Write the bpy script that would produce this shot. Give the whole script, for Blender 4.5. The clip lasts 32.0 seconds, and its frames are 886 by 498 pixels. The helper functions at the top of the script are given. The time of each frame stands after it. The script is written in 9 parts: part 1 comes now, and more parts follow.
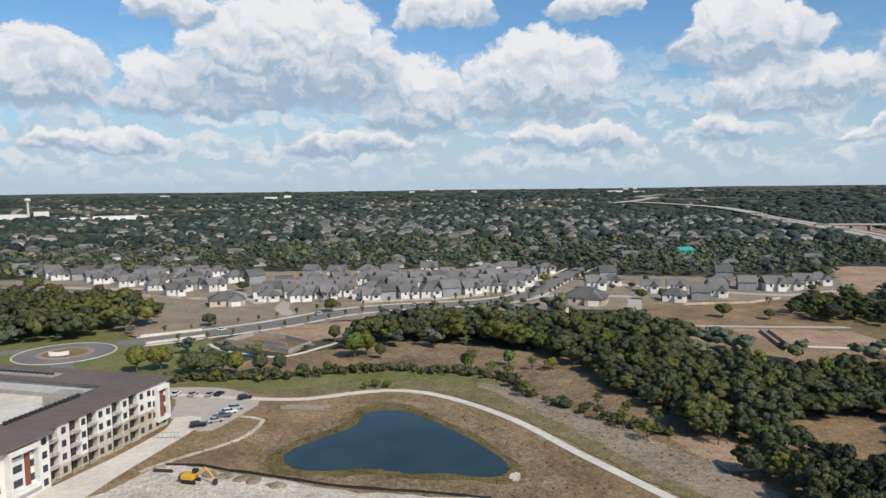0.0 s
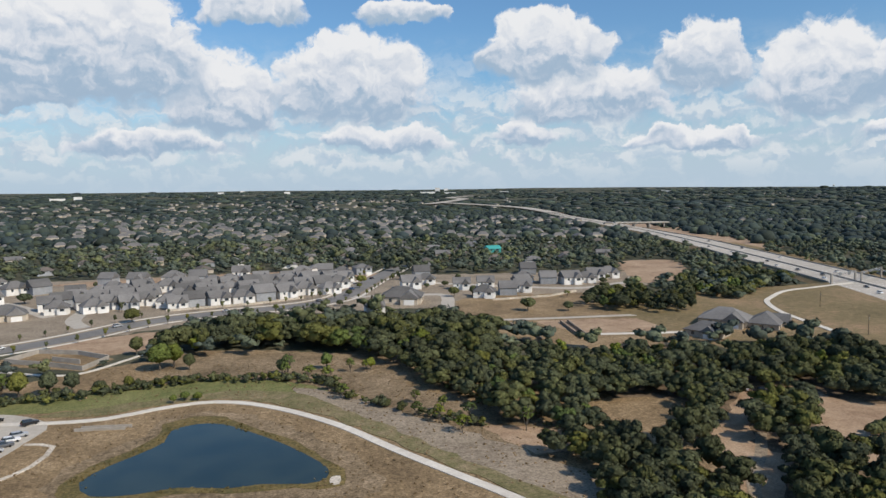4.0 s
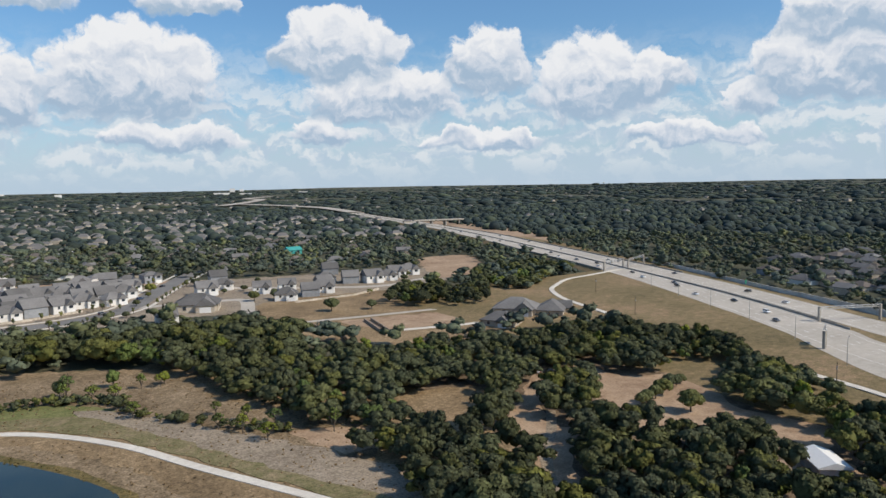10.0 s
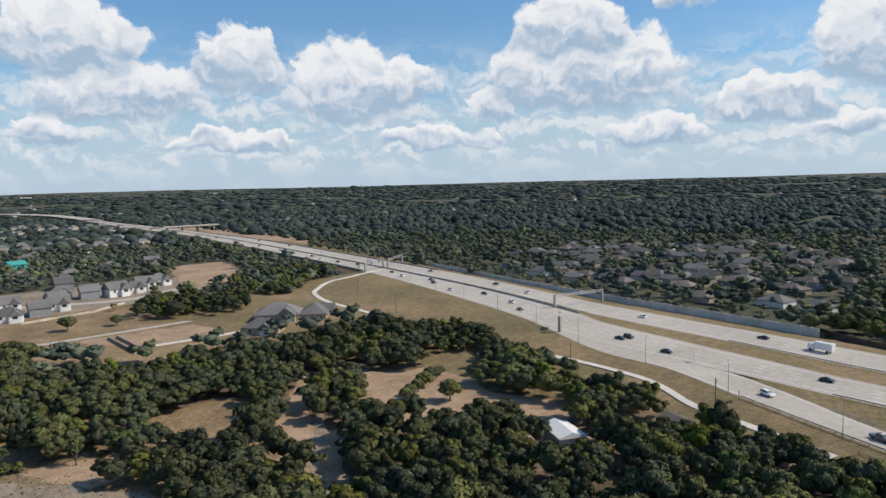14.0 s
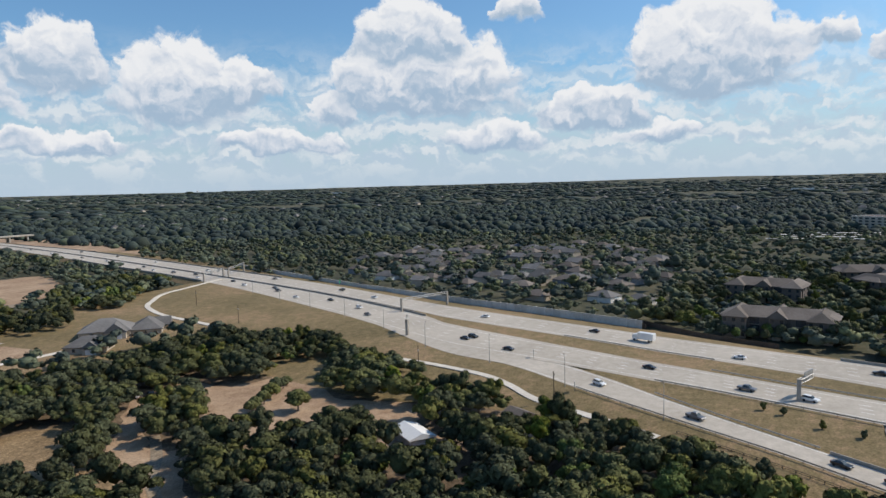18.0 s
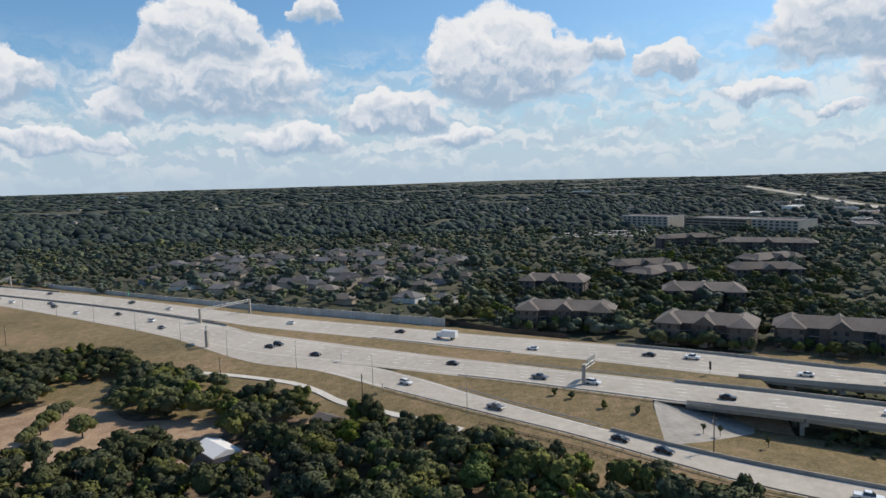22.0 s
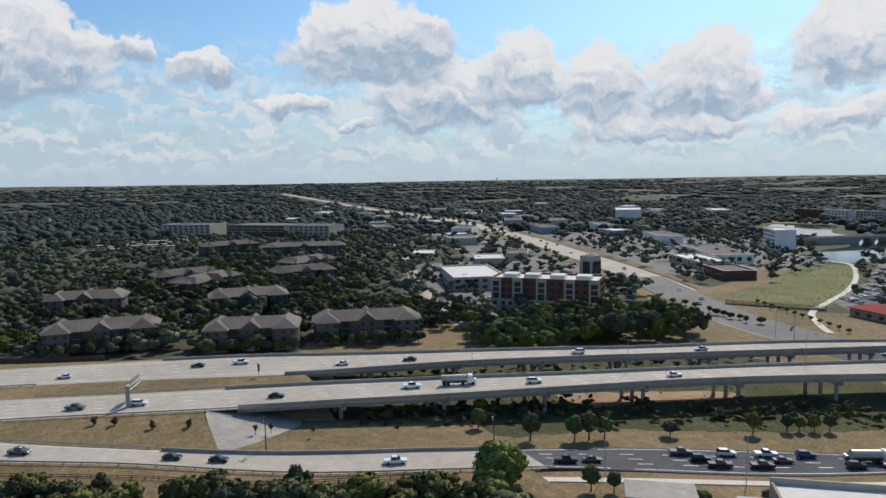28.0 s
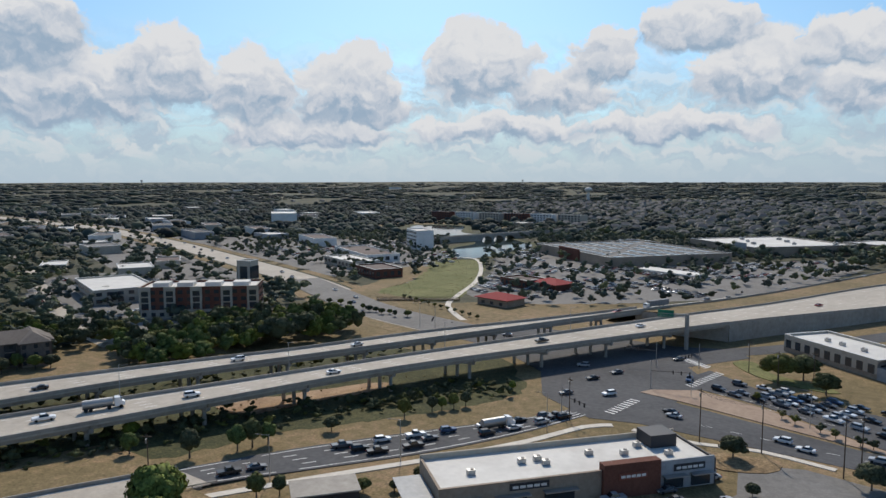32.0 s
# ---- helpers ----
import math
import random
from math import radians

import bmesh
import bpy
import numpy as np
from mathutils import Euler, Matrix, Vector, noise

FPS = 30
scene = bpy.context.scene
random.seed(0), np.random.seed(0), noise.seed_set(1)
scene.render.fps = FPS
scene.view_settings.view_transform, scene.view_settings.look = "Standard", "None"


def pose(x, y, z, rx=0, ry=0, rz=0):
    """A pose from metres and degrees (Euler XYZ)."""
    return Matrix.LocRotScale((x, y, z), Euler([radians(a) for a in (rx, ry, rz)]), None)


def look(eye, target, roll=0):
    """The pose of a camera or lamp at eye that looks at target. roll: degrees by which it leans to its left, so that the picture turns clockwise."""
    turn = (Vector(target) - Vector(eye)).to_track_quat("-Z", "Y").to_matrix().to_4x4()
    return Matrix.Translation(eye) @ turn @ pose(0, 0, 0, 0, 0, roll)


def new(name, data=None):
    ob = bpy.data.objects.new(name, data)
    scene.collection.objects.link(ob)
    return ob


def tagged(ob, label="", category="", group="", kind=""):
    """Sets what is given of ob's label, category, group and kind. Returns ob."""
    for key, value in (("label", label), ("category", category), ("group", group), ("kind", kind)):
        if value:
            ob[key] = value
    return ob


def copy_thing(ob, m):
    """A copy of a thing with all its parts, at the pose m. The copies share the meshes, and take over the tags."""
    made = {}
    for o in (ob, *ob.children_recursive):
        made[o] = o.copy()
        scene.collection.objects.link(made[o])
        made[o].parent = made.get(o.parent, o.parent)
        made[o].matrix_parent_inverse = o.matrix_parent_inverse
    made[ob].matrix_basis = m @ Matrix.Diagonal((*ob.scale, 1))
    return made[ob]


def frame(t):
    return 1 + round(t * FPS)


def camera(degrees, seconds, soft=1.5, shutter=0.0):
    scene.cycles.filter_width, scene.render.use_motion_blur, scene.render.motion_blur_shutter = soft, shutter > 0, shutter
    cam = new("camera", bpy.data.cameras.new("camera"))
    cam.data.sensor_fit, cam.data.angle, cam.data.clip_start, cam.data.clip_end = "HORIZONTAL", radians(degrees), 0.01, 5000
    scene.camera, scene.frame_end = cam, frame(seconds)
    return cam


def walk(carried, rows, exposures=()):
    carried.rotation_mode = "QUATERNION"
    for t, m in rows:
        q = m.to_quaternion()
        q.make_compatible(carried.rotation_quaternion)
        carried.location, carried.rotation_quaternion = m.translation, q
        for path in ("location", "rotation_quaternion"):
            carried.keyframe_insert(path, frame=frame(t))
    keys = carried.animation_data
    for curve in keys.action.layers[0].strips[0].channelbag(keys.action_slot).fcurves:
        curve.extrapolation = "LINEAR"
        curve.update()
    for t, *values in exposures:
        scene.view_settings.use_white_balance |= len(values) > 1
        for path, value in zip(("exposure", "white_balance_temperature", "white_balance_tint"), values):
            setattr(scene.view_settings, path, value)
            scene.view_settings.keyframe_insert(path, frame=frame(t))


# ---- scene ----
H = 70.0
cam = camera(64.35, 32.0)
PATH = [
    (0.0, pose(0, 0, H, 84.98, 0.67, -1.50)),
    (0.5, pose(0, 0, H, 84.97, 0.62, -1.84)),
    (1.0, pose(0, 0, H, 84.98, 0.59, -3.19)),
    (1.5, pose(0, 0, H, 84.98, 0.63, -4.83)),
    (2.0, pose(0, 0, H, 84.97, 0.57, -6.71)),
    (2.5, pose(0, 0, H, 84.98, 0.56, -9.30)),
    (3.0, pose(0, 0, H, 84.99, 0.50, -12.03)),
    (3.5, pose(0, 0, H, 84.96, 0.53, -14.76)),
    (5.5, pose(0, 0, H, 84.96, 0.65, -18.44)),
    (6.0, pose(0, 0, H, 84.97, 0.77, -19.68)),
    (6.5, pose(0, 0, H, 84.92, 0.65, -21.08)),
    (7.0, pose(0, 0, H, 84.91, 0.69, -22.55)),
    (7.5, pose(0, 0, H, 84.87, 0.76, -23.98)),
    (8.0, pose(0, 0, H, 84.87, 0.81, -25.47)),
    (8.5, pose(0, 0, H, 84.82, 0.86, -26.95)),
    (9.0, pose(0, 0, H, 84.79, 0.92, -28.76)),
    (9.5, pose(0, 0, H, 84.75, 1.03, -30.68)),
    (10.0, pose(0, 0, H, 84.68, 1.08, -32.61)),
    (10.5, pose(0, 0, H, 84.64, 1.11, -34.70)),
    (11.0, pose(0, 0, H, 84.61, 1.11, -37.00)),
    (11.5, pose(0, 0, H, 84.55, 1.19, -39.50)),
    (12.0, pose(0, 0, H, 84.52, 1.20, -42.27)),
    (12.5, pose(0, 0, H, 84.47, 1.26, -45.25)),
    (13.0, pose(0, 0, H, 84.46, 1.31, -48.20)),
    (13.5, pose(0, 0, H, 84.45, 1.37, -50.69)),
    (14.0, pose(0, 0, H, 84.49, 1.42, -51.99)),
    (14.5, pose(0, 0, H, 84.49, 1.48, -53.50)),
    (16.5, pose(0, 0, H, 84.56, 1.51, -60.10)),
    (17.0, pose(0, 0, H, 84.57, 1.54, -61.52)),
    (17.5, pose(0, 0, H, 84.57, 1.58, -63.03)),
    (18.0, pose(0, 0, H, 84.57, 1.59, -64.56)),
    (18.5, pose(0, 0, H, 84.55, 1.60, -66.12)),
    (19.0, pose(0, 0, H, 84.55, 1.60, -67.66)),
    (19.5, pose(0, 0, H, 84.54, 1.62, -69.19)),
    (20.0, pose(0, 0, H, 84.54, 1.66, -70.79)),
    (20.5, pose(0, 0, H, 84.52, 1.59, -72.42)),
    (21.0, pose(0, 0, H, 84.51, 1.61, -74.87)),
    (21.5, pose(0, 0, H, 84.46, 1.59, -77.61)),
    (22.0, pose(0, 0, H, 84.42, 1.59, -80.43)),
    (22.5, pose(0, 0, H, 84.37, 1.53, -83.80)),
    (23.0, pose(0, 0, H, 84.34, 1.52, -87.16)),
    (23.5, pose(0, 0, H, 84.33, 1.48, -89.65)),
    (24.0, pose(0, 0, H, 84.35, 1.52, -91.78)),
    (24.5, pose(0, 0, H, 84.32, 1.43, -94.38)),
    (25.0, pose(0, 0, H, 84.29, 1.36, -97.32)),
    (25.5, pose(0, 0, H, 84.27, 1.31, -100.49)),
    (27.5, pose(0, 0, H, 84.28, 0.90, -113.16)),
    (28.0, pose(0, 0, H, 84.27, 0.86, -116.45)),
    (28.5, pose(0, 0, H, 84.28, 0.72, -119.96)),
    (29.0, pose(0, 0, H, 84.28, 0.57, -124.30)),
    (29.5, pose(0, 0, H, 84.29, 0.49, -128.82)),
    (30.0, pose(0, 0, H, 84.31, 0.36, -132.30)),
    (30.5, pose(0, 0, H, 84.33, 0.27, -135.84)),
    (31.0, pose(0, 0, H, 84.34, 0.21, -139.57)),
    (31.5, pose(0, 0, H, 84.36, 0.11, -142.76)),
    (32.0, pose(0, 0, H, 84.36, 0.05, -143.87)),
]
walk(cam, PATH, [(0.0, -0.06), (14.0, 0.0), (23.0, -0.06), (28.0, -0.13), (32.0, -0.23)])

# ---- daylight: sun, sky and cumulus ----
SUN_WAY = Vector((0.60, -0.80, 0.92)).normalized()      # towards the sun
sun = new("sun", bpy.data.lights.new("sun", "SUN"))
sun.data.energy, sun.data.angle, sun.data.color = 4.0, radians(0.6), (1.0, 0.885, 0.745)
sun.matrix_world = look(SUN_WAY * 3000, (0, 0, 0))

world = bpy.data.worlds.new("world")
scene.world = world
world.use_nodes = True
wt = world.node_tree
wt.nodes.clear()


def wn(kind, ins=(), operation="", dims="", interp="", gradient="", data=""):
    """A node of the sky, its inputs given as values or as sockets."""
    n = wt.nodes.new(kind)
    if operation:
        n.operation = operation
    if dims:
        n.noise_dimensions = dims
    if interp:
        n.interpolation_type = interp
    if gradient:
        n.gradient_type = gradient
    if data:
        n.data_type = data
    for k, v in ins:
        if isinstance(v, bpy.types.NodeSocket):
            wt.links.new(v, n.inputs[k])
        else:
            n.inputs[k].default_value = v
    return n


def wm(op, a, b=0.0, c=0.0):
    n = wn("ShaderNodeMath", ((0, a), (1, b), (2, c)), operation=op)
    return n.outputs[0]


sky = wn("ShaderNodeTexSky")
sky.sky_type, sky.sun_disc = "NISHITA", False
sky.sun_elevation, sky.sun_rotation = math.asin(SUN_WAY.z), math.atan2(SUN_WAY.x, SUN_WAY.y)
sky.air_density, sky.dust_density, sky.ozone_density = 1.0, 1.2, 1.5
way = wn("ShaderNodeTexCoord").outputs["Generated"]
sep = wn("ShaderNodeSeparateXYZ", ((0, way),))
# azimuth in degrees to the right of +y (cut behind the start view), elevation in degrees
ax = wm("ARCTAN2", sep.outputs["X"], sep.outputs["Y"])
az = wm("MULTIPLY", ax, 57.2958)
az = wm("ADD", az, wm("MULTIPLY", wm("LESS_THAN", az, -90.0), 360.0))
el = wm("MULTIPLY", wm("ARCSINE", sep.outputs["Z"]), 57.2958)
flat = wn("ShaderNodeCombineXYZ", ((0, az), (1, el))).outputs[0]
# ragged billows: the field is bent by noise before the clouds are set out in it, and heaped into puffs
n1 = wn("ShaderNodeTexNoise", (("Vector", flat), ("Scale", 0.33), ("Detail", 4.0), ("Roughness", 0.55)), dims="2D")
warp = wn("ShaderNodeVectorMath", ((0, n1.outputs["Color"]), (1, (0.5, 0.5, 0.5))), operation="SUBTRACT").outputs[0]
warp = wn("ShaderNodeVectorMath", ((0, warp), (1, (4.2, 2.6, 0.0))), operation="MULTIPLY").outputs[0]
bent = wn("ShaderNodeVectorMath", ((0, flat), (1, warp)), operation="ADD").outputs[0]
n3 = wn("ShaderNodeTexNoise", (("Vector", flat), ("Scale", 2.0), ("Detail", 3.0), ("Roughness", 0.5)), dims="2D")
curl = wn("ShaderNodeVectorMath", ((0, n3.outputs["Color"]), (1, (0.5, 0.5, 0.5))), operation="SUBTRACT").outputs[0]
curl = wn("ShaderNodeVectorMath", ((0, curl), (1, (0.55, 0.45, 0.0))), operation="MULTIPLY").outputs[0]
curly = wn("ShaderNodeVectorMath", ((0, bent), (1, curl)), operation="ADD").outputs[0]


def puffs(shift, detail=2.6, rough=0.46):
    """Heaped round puffs of three sizes; high in each puff's middle."""
    at = wn("ShaderNodeVectorMath", ((0, curly), (1, shift)), operation="ADD").outputs[0]
    at = wn("ShaderNodeVectorMath", ((0, at), (1, (0.85, 1.15, 0.0))), operation="MULTIPLY").outputs[0]
    v = wn("ShaderNodeTexVoronoi", (("Vector", at), ("Scale", 0.55)))
    v.voronoi_dimensions, v.feature, v.normalize = "2D", "SMOOTH_F1", True
    for key, value in (("Detail", detail), ("Roughness", rough), ("Lacunarity", 2.2), ("Smoothness", 0.5)):
        v.inputs[key].default_value = value
    return wm("SUBTRACT", 0.38, v.outputs["Distance"])


puff = puffs((0.0, 0.0, 0.0))
facing = wm("SUBTRACT", puffs((0.0, 0.0, 0.0), 1.1, 0.35), puffs((0.22, 0.46, 0.0), 1.1, 0.35))
wisp = wn("ShaderNodeTexNoise", (("Vector", bent), ("Scale", 0.9), ("Detail", 8.0), ("Roughness", 0.62)), dims="2D").outputs["Fac"]
fine = wm("MULTIPLY_ADD", wm("SUBTRACT", wisp, 0.5), 0.75, wm("MULTIPLY", puff, 0.8))
sunward = wn("ShaderNodeMapRange", ((0, az), (1, 85.0), (2, 150.0), (3, -0.04), (4, 0.10)), interp="SMOOTHSTEP").outputs[0]
soft_light = wm("MULTIPLY_ADD", wm("SUBTRACT", wisp, 0.5), 0.8, wm("MULTIPLY", facing, 1.1))

tint = wn("ShaderNodeVectorMath", ((0, sky.outputs[0]), (1, (0.80, 1.13, 1.36))), operation="MULTIPLY").outputs[0]
# pale moist air low down
low_air = wn("ShaderNodeMapRange", ((0, el), (1, 9.0), (2, 0.0), (3, 0.0), (4, 0.85)), interp="SMOOTHSTEP").outputs[0]
skycol = wn("ShaderNodeMix", ((0, low_air), (6, tint), (7, (5.2, 6.4, 7.7, 1))), data="RGBA").outputs[2]
LIT, MID, SHADE = (8.5, 8.6, 8.8, 1), (6.5, 7.0, 7.8, 1), (3.7, 4.9, 6.3, 1)
state = {"col": skycol}


def haze_bank():
    """The far layers of small flat clouds low over the horizon."""
    low = wn("ShaderNodeVectorMath", ((0, curly), (1, (0.26, 0.80, 0.0))), operation="MULTIPLY").outputs[0]
    n = wn("ShaderNodeTexNoise", (("Vector", low), ("Scale", 1.0), ("Detail", 5.0), ("Roughness", 0.6)), dims="2D")
    band = wn("ShaderNodeMapRange", ((0, el), (1, 12.5), (2, 5.0), (3, 0.0), (4, 1.0)), interp="SMOOTHSTEP").outputs[0]
    band = wm("MULTIPLY", band, wn("ShaderNodeMapRange", ((0, el), (1, 0.2), (2, 2.6), (3, 0.15), (4, 1.0)), interp="SMOOTHSTEP").outputs[0])
    a = wn("ShaderNodeMapRange", ((0, wm("MULTIPLY_ADD", puff, 0.25, n.outputs["Fac"])), (1, 0.28), (2, 0.66), (3, 0.0), (4, 0.85)), interp="SMOOTHSTEP").outputs[0]
    a = wm("MULTIPLY", a, band)
    lit = wn("ShaderNodeMapRange", ((0, wm("MULTIPLY_ADD", facing, 1.6, n.outputs["Fac"])), (1, 0.34), (2, 0.74)), interp="SMOOTHSTEP").outputs[0]
    tone = wn("ShaderNodeMix", ((0, lit), (6, (4.8, 5.9, 7.1, 1)), (7, (7.4, 7.8, 8.2, 1))), data="RGBA").outputs[2]
    state["col"] = wn("ShaderNodeMix", ((0, a), (6, state["col"]), (7, tone)), data="RGBA").outputs[2]


def cumulus(a, base, wide, high):
    """One heap: azimuth and elevation of its base's middle, half width and height, in degrees."""
    # each heap waits for the one behind it, which keeps the sky quick to evaluate
    at = wn("ShaderNodeVectorMath", ((0, state["col"]), (1, (1e-7, 1e-7, 1e-7)), (2, bent)), operation="MULTIPLY_ADD").outputs[0]
    m = wn("ShaderNodeMapping", ((0, at), (1, (-a / wide, -base / high, 0)), (3, (1 / wide, 1 / high, 1)))).outputs[0]
    dome = wn("ShaderNodeTexGradient", ((0, m),), gradient="SPHERICAL").outputs["Fac"]
    up = wn("ShaderNodeSeparateXYZ", ((0, m),)).outputs["Y"]
    foot = wn("ShaderNodeMapRange", ((0, up), (1, -0.34), (2, 0.14)), interp="SMOOTHSTEP").outputs[0]
    body = wm("MULTIPLY", wm("POWER", dome, 0.8), foot)
    s = wm("MULTIPLY_ADD", wm("MULTIPLY", fine, wm("MINIMUM", wm("MULTIPLY", body, 5.0), 1.0)), 0.62, body)
    # crisp towers, frayed bases
    fray = wn("ShaderNodeMapRange", ((0, up), (1, -0.1), (2, 0.45), (3, 0.55), (4, 0.24))).outputs[0]
    alpha = wn("ShaderNodeMapRange", ((0, s), (1, 0.06), (2, fray)), interp="SMOOTHSTEP").outputs[0]
    # thin rims let the light through
    rim = wn("ShaderNodeMapRange", ((0, s), (1, 0.5), (2, 0.12), (3, 0.0), (4, 0.22)), interp="SMOOTHSTEP").outputs[0]
    light = wm("ADD", wm("ADD", soft_light, up), wm("ADD", rim, sunward))
    lit = wn("ShaderNodeMapRange", ((0, light), (1, 0.24), (2, 0.80)), interp="SMOOTHSTEP").outputs[0]
    low = wn("ShaderNodeMapRange", ((0, light), (1, -0.14), (2, 0.42)), interp="SMOOTHSTEP").outputs[0]
    tone = wn("ShaderNodeMix", ((0, low), (6, SHADE), (7, MID)), data="RGBA").outputs[2]
    tone = wn("ShaderNodeMix", ((0, lit), (6, tone), (7, LIT)), data="RGBA").outputs[2]
    state["col"] = wn("ShaderNodeMix", ((0, alpha), (6, state["col"]), (7, tone)), data="RGBA").outputs[2]


haze_bank()
for a_, base_, wide_, high_ in ((68.8, 2.7, 4.8, 2.2), (81.7, 3.0, 3.7, 1.5), (104.5, 5.7, 3.9, 1.0), (109.3, 4.2, 1.9, 0.8), (133.1, 3.1, 7.8, 2.2), (148.4, 3.4, 8.3, 2.0), (161.8, 3.4, 7.8, 2.1), (-24.0, 3.0, 6.0, 1.8), (-6.0, 2.8, 6.5, 1.7), (12.0, 3.1, 5.5, 1.9), (36.0, 3.0, 6.0, 1.6), (52.0, 2.8, 6.0, 1.7)):
    cumulus(a_, base_, wide_, high_)
cumulus(23.0, 3.4, 3.2, 2.1)
cumulus(75.7, 4.4, 3.1, 2.8)
cumulus(77.1, 4.5, 4.6, 2.9)
cumulus(137.4, 4.6, 6.2, 2.1)
cumulus(114.1, 4.6, 4.1, 4.2)
cumulus(115.9, 4.8, 6.2, 5.5)
cumulus(-0.7, 5.0, 4.9, 5.9)
cumulus(117.2, 5.0, 5.0, 5.2)
cumulus(55.9, 5.1, 2.1, 2.4)
cumulus(174.1, 5.1, 2.7, 4.3)
cumulus(129.1, 5.3, 4.0, 5.6)
cumulus(104.9, 5.3, 3.5, 1.6)
cumulus(136.7, 5.3, 4.9, 6.2)
cumulus(27.9, 5.6, 7.1, 4.2)
cumulus(44.6, 5.7, 5.5, 6.4)
cumulus(-15.4, 5.9, 6.2, 1.5)
cumulus(153.6, 5.9, 4.5, 3.1)
cumulus(9.3, 6.1, 7.6, 6.6)
cumulus(-20.0, 6.2, 3.4, 4.4)
cumulus(167.4, 6.3, 5.9, 5.2)
cumulus(63.2, 6.4, 9.2, 6.0)
cumulus(122.9, 6.4, 4.0, 5.6)
cumulus(-27.9, 6.6, 5.9, 5.4)
cumulus(49.3, 6.7, 2.7, 3.5)
cumulus(85.2, 6.9, 7.5, 7.1)
cumulus(146.9, 7.1, 5.4, 6.0)
cumulus(-10.2, 7.4, 10.2, 8.5)
cumulus(98.3, 7.7, 2.6, 2.4)
cumulus(36.3, 7.8, 4.3, 5.0)
cumulus(97.7, 8.1, 2.1, 2.0)
cumulus(156.6, 8.2, 3.2, 4.0)
cumulus(173.2, 8.4, 4.3, 3.4)
cumulus(110.9, 8.4, 7.8, 6.0)
cumulus(110.8, 8.8, 4.6, 6.5)
cumulus(93.0, 8.8, 2.3, 1.9)
cumulus(24.5, 8.9, 6.1, 5.1)
cumulus(113.7, 9.9, 5.0, 3.5)
cumulus(62.3, 10.2, 5.3, 4.4)
cumulus(163.5, 10.3, 5.5, 3.5)
cumulus(70.5, 12.4, 2.7, 2.2)
cumulus(-19.1, 12.6, 4.1, 2.1)
cumulus(1.9, 12.9, 4.9, 2.2)
cumulus(13.6, 12.9, 4.2, 1.7)

bg = wn("ShaderNodeBackground", (("Color", state["col"]), ("Strength", 0.10)))
wt.links.new(bg.outputs[0], wn("ShaderNodeOutputWorld").inputs[0])

# ---- materials ----
def nodes_of(m):
    m.use_nodes = True
    return m.node_tree, m.node_tree.nodes["Principled BSDF"]


